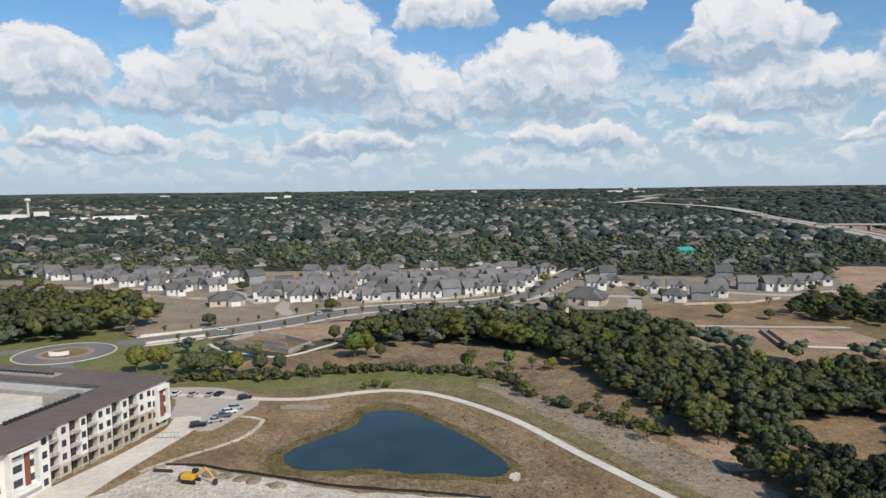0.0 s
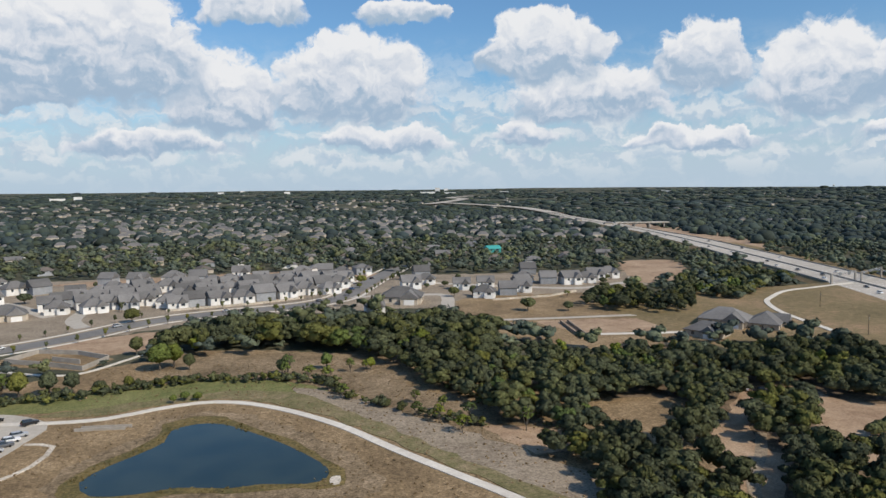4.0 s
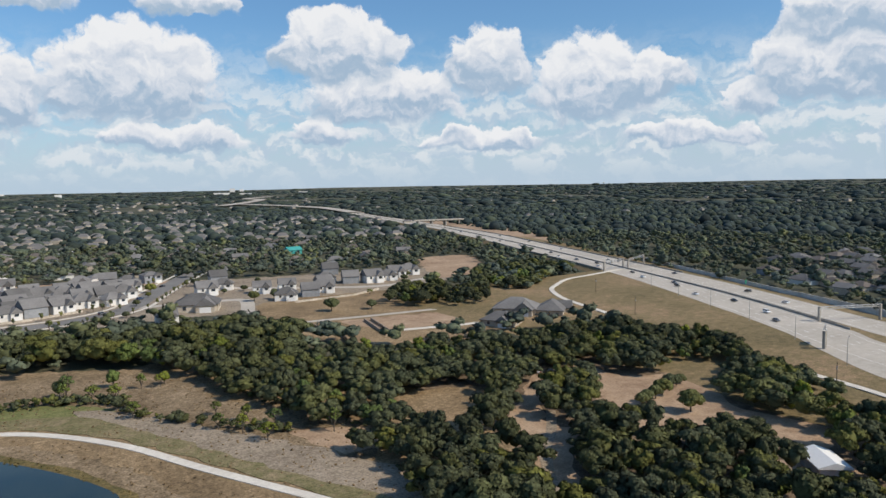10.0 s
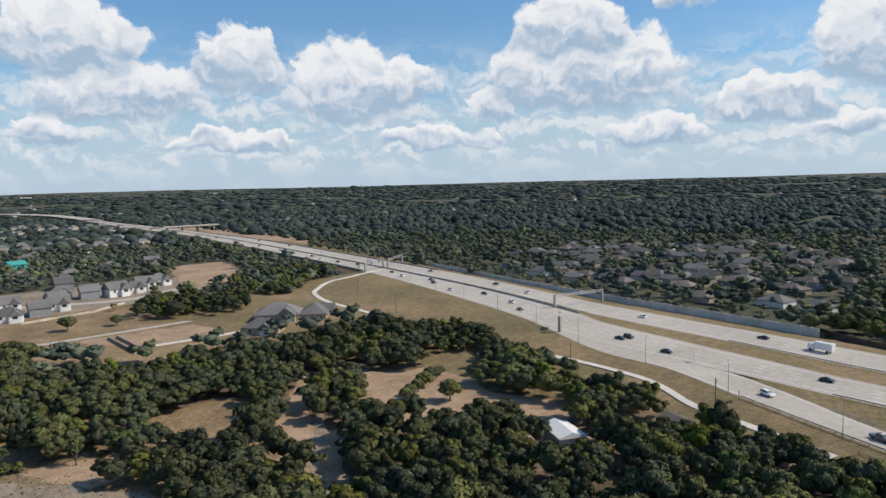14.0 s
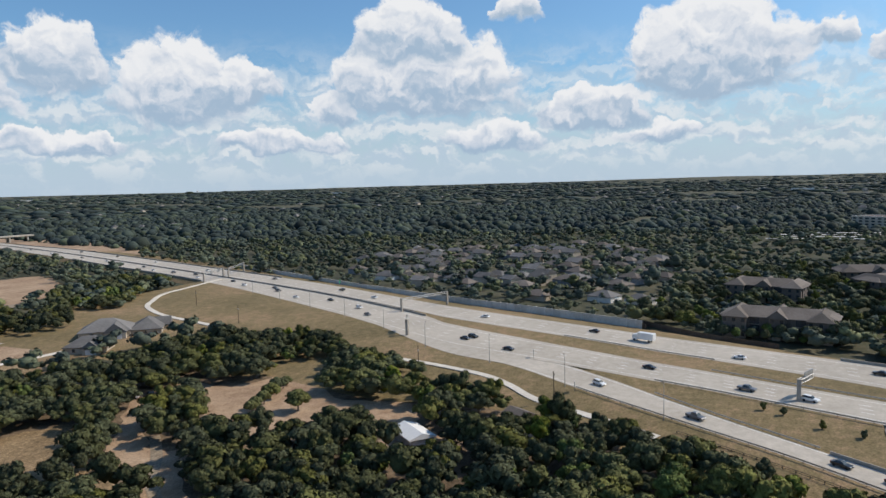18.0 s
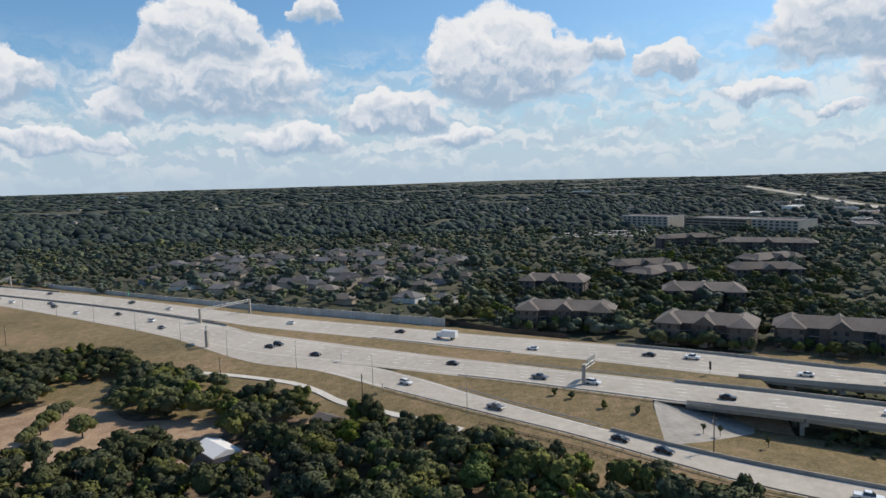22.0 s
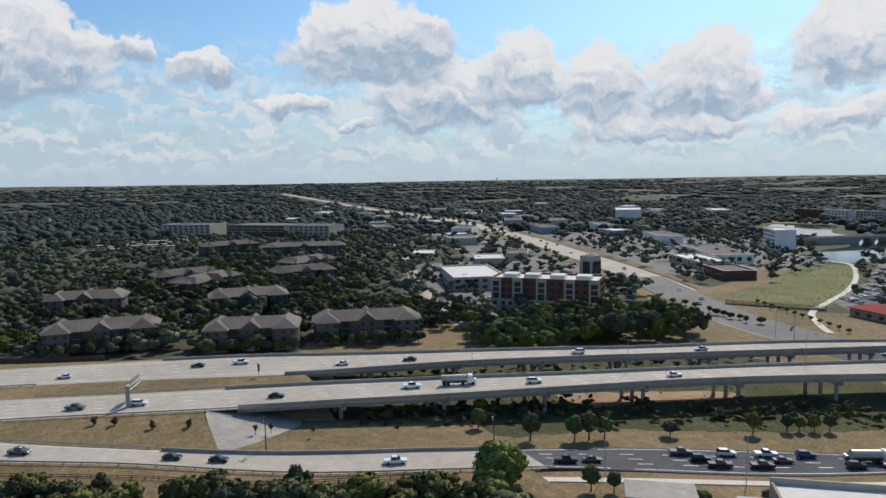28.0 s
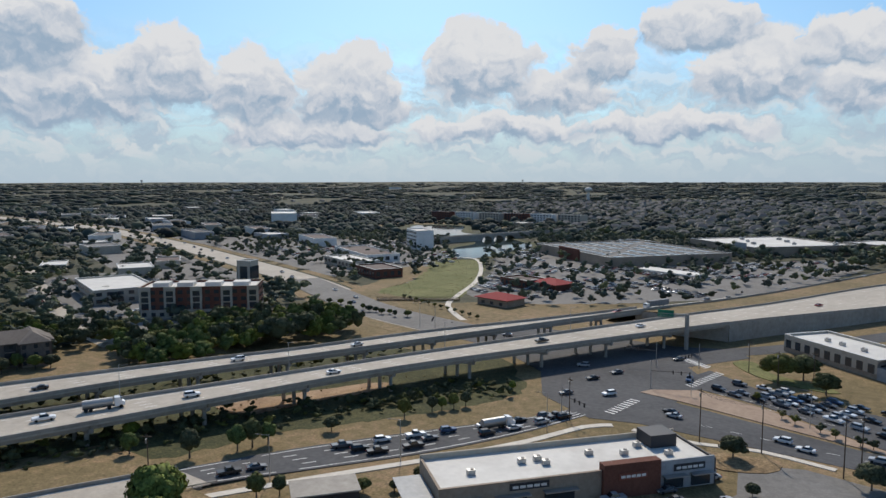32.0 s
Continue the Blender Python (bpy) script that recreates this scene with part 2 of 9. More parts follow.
def surface(name, dark, light, grain=0.5, patch=0.03, rough=0.9, bump=0.0, third=None, metal=0.0, by_object=0.0, spec=0.3, speck=0.0):
    """Two tones mixed at two scales over world metres, with relief; by_object varies brightness from thing to thing."""
    m = bpy.data.materials.new(name)
    t, b = nodes_of(m)
    L = t.links.new
    geo = t.nodes.new("ShaderNodeNewGeometry")
    na, nb = t.nodes.new("ShaderNodeTexNoise"), t.nodes.new("ShaderNodeTexNoise")
    for n, s, d in ((na, grain, 6.0), (nb, patch, 5.0)):
        n.inputs["Scale"].default_value, n.inputs["Detail"].default_value, n.inputs["Roughness"].default_value = s, d, 0.62
        L(geo.outputs["Position"], n.inputs["Vector"])
    mix = t.nodes.new("ShaderNodeMath")
    mix.operation = "MULTIPLY_ADD"
    mix.inputs[1].default_value = 0.5
    half = t.nodes.new("ShaderNodeMath")
    half.operation = "MULTIPLY"
    half.inputs[1].default_value = 0.5
    L(nb.outputs["Fac"], half.inputs[0])
    L(na.outputs["Fac"], mix.inputs[0])
    L(half.outputs[0], mix.inputs[2])
    ramp = t.nodes.new("ShaderNodeValToRGB")
    ramp.color_ramp.elements[0].position, ramp.color_ramp.elements[1].position = 0.36, 0.64
    ramp.color_ramp.elements[0].color, ramp.color_ramp.elements[1].color = (*dark, 1), (*light, 1)
    if third:
        e = ramp.color_ramp.elements.new(0.5)
        e.color = (*third, 1)
    L(mix.outputs[0], ramp.inputs[0])
    col = ramp.outputs[0]
    if by_object:
        info, mul, hsv = t.nodes.new("ShaderNodeObjectInfo"), t.nodes.new("ShaderNodeMath"), t.nodes.new("ShaderNodeHueSaturation")
        mul.operation = "MULTIPLY_ADD"
        mul.inputs[1].default_value, mul.inputs[2].default_value = 2 * by_object, 1 - by_object
        L(info.outputs["Random"], mul.inputs[0])
        L(mul.outputs[0], hsv.inputs["Value"])
        L(col, hsv.inputs["Color"])
        col = hsv.outputs[0]
    if speck:
        ns, mr, hv = t.nodes.new("ShaderNodeTexNoise"), t.nodes.new("ShaderNodeMapRange"), t.nodes.new("ShaderNodeHueSaturation")
        ns.inputs["Scale"].default_value, ns.inputs["Detail"].default_value, ns.inputs["Roughness"].default_value = 1.5, 3.0, 0.75
        L(geo.outputs["Position"], ns.inputs["Vector"])
        mr.inputs[1].default_value, mr.inputs[2].default_value, mr.inputs[3].default_value, mr.inputs[4].default_value = 0.34, 0.66, 1 - speck, 1 + speck
        L(ns.outputs["Fac"], mr.inputs[0])
        L(mr.outputs[0], hv.inputs["Value"])
        L(col, hv.inputs["Color"])
        col = hv.outputs[0]
    L(col, b.inputs["Base Color"])
    b.inputs["Roughness"].default_value, b.inputs["Metallic"].default_value = rough, metal
    b.inputs["Specular IOR Level"].default_value = spec
    if bump:
        bp = t.nodes.new("ShaderNodeBump")
        bp.inputs["Strength"].default_value, bp.inputs["Distance"].default_value = 0.8, bump
        L(na.outputs["Fac"], bp.inputs["Height"])
        L(bp.outputs[0], b.inputs["Normal"])
    return m


def paint(name, c, rough=0.4, metal=0.0, vary=0.06, **k):
    return surface(name, tuple(v * (1 - vary) for v in c), tuple(min(1, v * (1 + vary)) for v in c), 0.8, 0.15, rough, 0.0, None, metal, **k)


def foliage(name, dark, light, tones, spread=(0.72, 1.38)):
    """Leaves: each tree has a tone of its own, each spray its own brightness."""
    m = surface(name, dark, light, 1.3, 0.07, 0.8, 0.22, None, 0.0, 0.0, 0.15)
    t, b = nodes_of(m)
    L = t.links.new
    geo, info, at = t.nodes["Geometry"], t.nodes.new("ShaderNodeObjectInfo"), t.nodes.new("ShaderNodeAttribute")
    at.attribute_name = "tone"
    add, fr, ramp = t.nodes.new("ShaderNodeMath"), t.nodes.new("ShaderNodeMath"), t.nodes.new("ShaderNodeValToRGB")
    add.operation, fr.operation = "ADD", "FRACT"
    L(at.outputs["Fac"], add.inputs[0])
    L(info.outputs["Random"], add.inputs[1])
    L(add.outputs[0], fr.inputs[0])
    L(fr.outputs[0], ramp.inputs[0])
    ramp.color_ramp.elements[0].color, ramp.color_ramp.elements[1].color = (*tones[0], 1), (*tones[-1], 1)
    for i, c in enumerate(tones[1:-1]):
        ramp.color_ramp.elements.new((0.4, 0.75, 0.9)[i]).color = (*c, 1)
    mx = t.nodes.new("ShaderNodeMix")
    mx.data_type, mx.blend_type = "RGBA", "MULTIPLY"
    mx.inputs[0].default_value = 1.0
    L(b.inputs["Base Color"].links[0].from_socket, mx.inputs[6])
    L(ramp.outputs[0], mx.inputs[7])
    rnd, hs = t.nodes.new("ShaderNodeMapRange"), t.nodes.new("ShaderNodeHueSaturation")
    rnd.inputs[3].default_value, rnd.inputs[4].default_value = spread
    L(geo.outputs["Random Per Island"], rnd.inputs[0])
    L(rnd.outputs[0], hs.inputs["Value"])
    L(mx.outputs[2], hs.inputs["Color"])
    L(hs.outputs[0], b.inputs["Base Color"])
    # the crown's roundness: leaves shade by the way their clump faces
    puff_at, turn_out = t.nodes.new("ShaderNodeAttribute"), t.nodes.new("ShaderNodeVectorTransform")
    puff_at.attribute_name = "puff"
    turn_out.vector_type, turn_out.convert_from, turn_out.convert_to = "NORMAL", "OBJECT", "WORLD"
    # stands differ from place to place
    stand, tone_of, hs2 = t.nodes.new("ShaderNodeTexNoise"), t.nodes.new("ShaderNodeMapRange"), t.nodes.new("ShaderNodeHueSaturation")
    stand.inputs["Scale"].default_value, stand.inputs["Detail"].default_value = 0.011, 3.0
    L(geo.outputs["Position"], stand.inputs["Vector"])
    tone_of.inputs[1].default_value, tone_of.inputs[2].default_value, tone_of.inputs[3].default_value, tone_of.inputs[4].default_value = 0.35, 0.65, 0.74, 1.22
    L(stand.outputs["Fac"], tone_of.inputs[0])
    L(tone_of.outputs[0], hs2.inputs["Value"])
    L(hs.outputs[0], hs2.inputs["Color"])
    L(hs2.outputs[0], b.inputs["Base Color"])
    L(puff_at.outputs["Vector"], turn_out.inputs[0])
    L(turn_out.outputs[0], t.nodes["Bump"].inputs["Normal"])
    return m


M = {}
M["ground"] = surface("dry_ground", (0.040, 0.047, 0.028), (0.125, 0.108, 0.068), 0.12, 0.012, 0.95, 0.15, (0.066, 0.066, 0.038), speck=0.35)
M["dry_grass"] = surface("dry_grass", (0.12, 0.082, 0.042), (0.36, 0.26, 0.15), 0.55, 0.045, 0.95, 0.15, (0.225, 0.155, 0.082), speck=0.42)
M["bank_grass"] = surface("bank_grass", (0.095, 0.066, 0.034), (0.33, 0.245, 0.155), 0.5, 0.07, 0.95, 0.15, (0.205, 0.148, 0.086), speck=0.5)
M["reeds"] = surface("reeds", (0.065, 0.062, 0.018), (0.20, 0.145, 0.055), 0.7, 0.12, 0.95, 0.3, (0.125, 0.095, 0.034), speck=0.4)
M["green_grass"] = surface("green_grass", (0.098, 0.112, 0.032), (0.205, 0.195, 0.075), 0.25, 0.04, 0.95, 0.06, speck=0.4)
M["verge"] = surface("verge_grass", (0.125, 0.098, 0.044), (0.30, 0.20, 0.115), 0.3, 0.02, 0.95, 0.1, (0.195, 0.145, 0.07), speck=0.35)
M["dirt"] = surface("bare_dirt", (0.24, 0.155, 0.095), (0.44, 0.32, 0.215), 0.25, 0.045, 0.95, 0.06, (0.34, 0.235, 0.15), speck=0.25)
M["gravel"] = surface("pale_gravel", (0.17, 0.13, 0.092), (0.34, 0.275, 0.205), 0.5, 0.05, 0.95, 0.08, (0.26, 0.21, 0.15), speck=0.35)
M["limestone"] = surface("crushed_limestone", (0.33, 0.28, 0.215), (0.66, 0.59, 0.49), 0.45, 0.07, 0.95, 0.06, speck=0.35)
M["concrete"] = surface("concrete_paving", (0.36, 0.32, 0.265), (0.50, 0.45, 0.38), 0.35, 0.03, 0.85, 0.0, speck=0.07)
M["path"] = surface("pale_concrete_path", (0.53, 0.48, 0.41), (0.70, 0.65, 0.56), 0.6, 0.08, 0.85, speck=0.06)
M["wall_concrete"] = surface("weathered_concrete", (0.27, 0.245, 0.21), (0.42, 0.385, 0.335), 0.5, 0.06, 0.85, 0.01)
M["asphalt"] = surface("asphalt", (0.055, 0.056, 0.06), (0.105, 0.106, 0.11), 0.6, 0.04, 0.9, 0.0)
M["old_asphalt"] = surface("worn_asphalt", (0.145, 0.138, 0.128), (0.225, 0.215, 0.20), 0.4, 0.035, 0.9, 0.0, speck=0.12)
M["marking"] = paint("road_marking", (0.78, 0.78, 0.75), 0.7)
M["leaf"] = foliage("oak_leaves", (0.057, 0.064, 0.035), (0.118, 0.125, 0.062), ((0.80, 0.84, 0.92), (0.92, 0.95, 0.92), (1.12, 1.10, 0.80), (1.5, 1.4, 0.62)))
# the haze of distance is mixed into this leaf colour: paler and cooler
M["leaf_far_haze"] = foliage("far_leaves_hazed", (0.064, 0.078, 0.060), (0.140, 0.154, 0.108), ((0.66, 0.72, 0.84), (0.85, 0.90, 0.86), (1.08, 1.08, 0.9), (1.4, 1.32, 0.8)), (0.75, 1.3))
M["leaf_bright"] = foliage("bright_leaves", (0.078, 0.100, 0.032), (0.155, 0.185, 0.060), ((0.8, 0.9, 0.9), (0.95, 1.0, 0.8), (1.2, 1.15, 0.7), (1.5, 1.4, 0.6)))
# horizon woods: aerial haze put into the leaf colour as a darker blue
M["leaf_wood_haze"] = foliage("horizon_leaves_hazed", (0.026, 0.037, 0.035), (0.062, 0.076, 0.064), ((0.66, 0.72, 0.84), (0.85, 0.90, 0.9), (1.08, 1.08, 0.95), (1.35, 1.3, 0.9)), (0.7, 1.35))
M["bark"] = surface("bark", (0.07, 0.055, 0.04), (0.17, 0.145, 0.115), 3.0, 0.4, 0.95, 0.05)
M["roof_grey"] = surface("grey_shingles", (0.115, 0.110, 0.106), (0.185, 0.178, 0.170), 1.2, 0.1, 0.9, 0.02, by_object=0.28)
M["roof_brown"] = surface("brown_shingles", (0.11, 0.094, 0.080), (0.175, 0.15, 0.13), 1.2, 0.1, 0.9, 0.02, by_object=0.28)
M["wall_white"] = surface("white_siding", (0.62, 0.60, 0.56), (0.78, 0.76, 0.72), 0.5, 0.1, 0.8, by_object=0.12)
M["wall_tan"] = surface("tan_stone_wall", (0.33, 0.28, 0.215), (0.50, 0.44, 0.36), 1.0, 0.1, 0.9, 0.02, by_object=0.2)
M["wall_grey"] = surface("grey_siding", (0.23, 0.24, 0.25), (0.34, 0.35, 0.36), 0.8, 0.1, 0.85, by_object=0.25)
M["wall_brick"] = surface("red_brick", (0.105, 0.042, 0.030), (0.18, 0.075, 0.052), 1.5, 0.12, 0.9, 0.01)
M["glass"] = paint("window_glass", (0.035, 0.045, 0.055), 0.08, 0.0, spec=0.6)
M["trim_white"] = paint("white_trim", (0.74, 0.73, 0.70), 0.6)
M["dark"] = paint("dark_metal", (0.05, 0.05, 0.055), 0.5, 0.3)
M["steel"] = paint("galvanised_steel", (0.42, 0.42, 0.41), 0.45, 0.7)
M["roof_white"] = surface("white_membrane_roof", (0.54, 0.52, 0.48), (0.70, 0.68, 0.63), 0.25, 0.05, 0.7)
M["water"] = surface("pond_water", (0.012, 0.024, 0.022), (0.036, 0.050, 0.038), 0.10, 0.03, 0.05, 0.0, spec=0.4)
M["algae"] = surface("shallow_algae", (0.05, 0.045, 0.025), (0.10, 0.085, 0.05), 0.5, 0.1, 0.5)
M["maroon"] = paint("red_brown_panel", (0.22, 0.075, 0.05), 0.7)
M["deep_red"] = paint("dark_balcony_wall", (0.085, 0.045, 0.04), 0.8)
M["roof_flat"] = surface("brown_grey_flat_roof", (0.12, 0.092, 0.08), (0.175, 0.14, 0.125), 0.5, 0.05, 0.9)
M["yellow"] = paint("machine_yellow", (0.62, 0.36, 0.04), 0.45)
M["red"] = paint("red_metal_roof", (0.27, 0.02, 0.025), 0.85)
M["beige_panel"] = surface("beige_panel", (0.36, 0.315, 0.25), (0.46, 0.41, 0.34), 0.6, 0.08, 0.9)
M["teal"] = paint("teal_house_wrap", (0.06, 0.33, 0.30), 0.6)
M["sign_green"] = paint("sign_green", (0.02, 0.19, 0.11), 0.5)
M["fence_black"] = paint("black_silt_fence", (0.03, 0.03, 0.03), 0.8)
M["rubber"] = paint("tyre_rubber", (0.02, 0.02, 0.02), 0.8)
M["car_glass"] = paint("car_glass", (0.015, 0.018, 0.022), 0.06, spec=0.7)
CAR_PAINT = {n: paint("car_" + n, c, 0.28, 0.15, 0.03, spec=0.6) for n, c in (("white", (0.78, 0.78, 0.77)), ("silver", (0.42, 0.43, 0.44)), ("black", (0.018, 0.018, 0.02)), ("grey", (0.12, 0.125, 0.135)), ("red", (0.25, 0.02, 0.02)), ("blue", (0.03, 0.07, 0.16)))}
M["lamp_red"] = paint("tail_lamp_red", (0.35, 0.02, 0.02), 0.2)
M["lamp_clear"] = paint("head_lamp", (0.75, 0.75, 0.72), 0.1)
M["sound_wall"] = surface("pale_precast_concrete", (0.44, 0.42, 0.385), (0.62, 0.60, 0.56), 0.7, 0.09, 0.85, 0.01, by_object=0.08)
M["stucco"] = surface("beige_stucco", (0.39, 0.34, 0.27), (0.52, 0.47, 0.39), 0.6, 0.08, 0.9)
M["stone_tan"] = surface("brown_stone", (0.25, 0.195, 0.145), (0.38, 0.31, 0.24), 1.0, 0.1, 0.9, 0.02)
M["apt_wall"] = surface("brown_stone_apartment_wall", (0.10, 0.082, 0.07), (0.19, 0.16, 0.138), 1.2, 0.09, 0.9, 0.02)
M["solar"] = paint("solar_panel", (0.10, 0.13, 0.17), 0.15, 0.2)
M["wood_pole"] = surface("creosote_pole", (0.07, 0.05, 0.035), (0.14, 0.105, 0.08), 1.5, 0.2, 0.9)
M["pavers"] = surface("brown_pavers", (0.27, 0.19, 0.14), (0.40, 0.30, 0.22), 0.6, 0.08, 0.9)
M["olive_grass"] = surface("olive_grass", (0.115, 0.108, 0.042), (0.25, 0.19, 0.11), 0.35, 0.09, 0.95, 0.1, (0.17, 0.145, 0.068), speck=0.4)
M["wood_floor"] = surface("leaf_litter", (0.075, 0.055, 0.034), (0.24, 0.175, 0.115), 0.35, 0.05, 0.95, 0.1, (0.14, 0.10, 0.064), speck=0.4)
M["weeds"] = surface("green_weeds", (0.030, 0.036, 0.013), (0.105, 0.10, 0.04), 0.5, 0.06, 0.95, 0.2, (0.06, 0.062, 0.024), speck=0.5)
M["canopy_blue"] = surface("blue_grey_metal", (0.16, 0.18, 0.20), (0.25, 0.27, 0.29), 0.6, 0.1, 0.5)

# ---- small builders ----
def mesh_of(name, verts, faces, material=None, smooth=False):
    me = bpy.data.meshes.new(name)
    me.from_pydata([tuple(v) for v in verts], [], faces)
    me.update()
    if material:
        me.materials.append(material)
    if smooth:
        me.polygons.foreach_set("use_smooth", [True] * len(me.polygons))
    return me


def part(name, bm, material, parent, label=""):
    """Links a bmesh (or a ready mesh) as one mesh object under a thing or a part."""
    if isinstance(bm, bmesh.types.BMesh):
        me = bpy.data.meshes.new(name)
        bm.to_mesh(me)
        bm.free()
        me.materials.append(material)
    else:
        me = bm
    ob = new(name, me)
    if parent is not None:
        ob.parent = parent
    if label:
        tagged(ob, label)
    return ob


def thing(name, x, y, z=0.0, turn=0.0, label="", category="", group="", kind=""):
    ob = new(name)
    ob.empty_display_size = 0.5
    ob.matrix_basis = pose(x, y, z, 0, 0, turn)
    return tagged(ob, label, category, group, kind)


def box(bm, x0, x1, y0, y1, z0, z1, bevel=0.0):
    m = Matrix.LocRotScale(((x0 + x1) / 2, (y0 + y1) / 2, (z0 + z1) / 2), None, (abs(x1 - x0), abs(y1 - y0), abs(z1 - z0)))
    made = bmesh.ops.create_cube(bm, size=1.0, matrix=m)
    if bevel:
        es = list({e for v in made["verts"] for e in v.link_edges})
        bmesh.ops.bevel(bm, geom=es, offset=bevel, segments=1, affect="EDGES", profile=0.5)
    return made["verts"]


def boxes(*dims, bevel=0.0):
    bm = bmesh.new()
    for d in dims:
        box(bm, *d, bevel=bevel)
    return bm


def rod(bm, a, b, r0, r1=None, seg=8):
    a, b = Vector(a), Vector(b)
    d = b - a
    m = Matrix.Translation((a + b) / 2) @ d.to_track_quat("Z", "Y").to_matrix().to_4x4()
    bmesh.ops.create_cone(bm, cap_ends=True, segments=seg, radius1=r0, radius2=r0 if r1 is None else r1, depth=d.length, matrix=m)


def curve_through(pts, closed=False, step=4.0):
    """A smooth line through points (Catmull-Rom), sampled about every step metres."""
    p = [np.array(q, float) for q in pts]
    n = len(p)
    out = []
    for i in range(n if closed else n - 1):
        a, b, c, d = (p[(i - 1) % n], p[i], p[(i + 1) % n], p[(i + 2) % n]) if closed else (p[max(i - 1, 0)], p[i], p[i + 1], p[min(i + 2, n - 1)])
        k = max(2, int(np.linalg.norm(c - b) / step))
        for j in range(k):
            s = j / k
            out.append(0.5 * (2 * b + (c - a) * s + (2 * a - 5 * b + 4 * c - d) * s * s + (3 * b - a - 3 * c + d) * s ** 3))
    if not closed:
        out.append(p[-1])
    return np.array(out)


# the far country is drawn in: past NEAR metres the ground climbs so that everything keeps its bearing and dip
NEAR = 1500.0


def true_to_drawn(r):
    return r if r < NEAR else NEAR * (1 + math.log(r / NEAR))


def land(x, y):
    """Height of the open land."""
    r = math.hypot(x, y)
    if r <= NEAR:
        return 0.0
    return H * (1 - r / (NEAR * math.exp((r - NEAR) / NEAR)))


def spot(x, y):
    """From a place on the true plan to where it is drawn: x, y, z and the scale there."""
    r = math.hypot(x, y)
    d = true_to_drawn(r)
    k = d / r if r else 1.0
    return x * k, y * k, H * (1 - k) if r > NEAR else 0.0, k


def sheet(name, outline, z, material, label, category, smooth_line=True, step=4.0, kind="structure", ragged=0.0):
    """A flat piece of ground with a smooth or straight outline, its rim let into the land."""
    line = curve_through(outline, True, step) if smooth_line else np.array(outline, float)
    if ragged:
        line = np.array([(x + ragged * noise.noise((x * .21, y * .21, 3)), y + ragged * noise.noise((x * .21, y * .21, 9))) for x, y in line])
    bm = bmesh.new()
    top = [bm.verts.new((x, y, z + land(x, y))) for x, y in line]
    low = [bm.verts.new((x, y, -0.3 + land(x, y))) for x, y in line]
    f = bm.faces.new(top)
    f.normal_update()
    for i in range(len(top)):
        bm.faces.new((top[i - 1], low[i - 1], low[i], top[i]))
    bmesh.ops.triangulate(bm, faces=[f])
    bmesh.ops.recalc_face_normals(bm, faces=bm.faces)
    ob = part(name, bm, material, None)
    return tagged(ob, label, category, "", kind)


def ribbon(name, pts, width, z, material, label, category, step=5.0, thick=0.25, kind="structure"):
    """A road or path along a line: constant width, its edges as real steps."""
    c = curve_through(pts, False, step)
    d = np.gradient(c, axis=0)
    n = np.stack([-d[:, 1], d[:, 0]], 1) / np.linalg.norm(d, axis=1)[:, None]
    v, f = [], []
    for (x, y), (nx, ny) in zip(c, n):
        for s, dz in ((-1, -thick), (-1, 0), (1, 0), (1, -thick)):
            px, py = x + s * nx * width / 2, y + s * ny * width / 2
            v.append((px, py, z + dz + land(px, py)))
    for i in range(len(c) - 1):
        for j in range(3):
            f.append((4 * i + j, 4 * i + j + 1, 4 * i + j + 5, 4 * i + j + 4))
    ob = new(name, mesh_of(name, v, [q[::-1] for q in f], material))
    return tagged(ob, label, category, "", kind)


# ---- the ground, one sheet to the horizon ----
def build_ground():
    rings = list(np.linspace(0, 400, 9)) + list(np.linspace(460, 1500, 19)) + list(np.linspace(1600, 4900, 34))
    n = 180
    v, f = [(0, 0, 0)], []
    for r in rings[1:]:
        for k in range(n):
            a = 2 * math.pi * k / n
            x, y = r * math.sin(a), r * math.cos(a)
            hill = max(0, r - 3600) / 1300 * (5 + 9 * noise.noise((a * 3, 2.0, 0)) + 3 * noise.noise((a * 11, 5, 0)) + 1.0 * noise.noise((a * 40, 5, 0)))
            v.append((x, y, land(x, y) + (hill if r > 3600 else 0)))
    for k in range(n):
        f.append((0, 1 + k, 1 + (k + 1) % n))
    for i in range(len(rings) - 2):
        for k in range(n):
            a, b = 1 + i * n + k, 1 + i * n + (k + 1) % n
            f.append((a, a + n, b + n, b))
    f = [q[::-1] for q in f]
    tagged(new("ground", mesh_of("ground", v, f, M["ground"], True)), "dry scrubby ground reaching to the horizon", "ground", "", "structure")


build_ground()
POND = [(-38, 181), (-33, 190), (-27, 196), (-21, 204), (-20, 213), (-13, 217), (-5, 214), (5, 201), (12, 190), (17, 180), (20, 172), (19, 166), (14, 164), (4, 167), (-4, 167), (-15, 171), (-24, 170), (-34, 172)]
sheet("ground_meadow", [(-95, 250), (-50, 300), (10, 292), (70, 275), (110, 232), (118, 180), (100, 120), (40, 100), (-40, 110), (-85, 150)], 0.04, M["dry_grass"], "dry brown meadow grass round the pond", "ground", ragged=4)
sheet("ground_bank", [(-44, 176), (-43, 192), (-36, 201), (-28, 212), (-24, 224), (-10, 229), (6, 217), (20, 195), (29, 176), (30, 155), (5, 150), (-25, 158)], 0.08, M["bank_grass"], "brown weedy bank sloping to the pond", "ground", ragged=3)
sheet("ground_reeds", [(x * 1.10 + 0.6, (y - 187) * 1.13 + 187.5) for x, y in POND], 0.14, M["reeds"], "rust and olive reeds at the water's edge", "reeds", ragged=2)
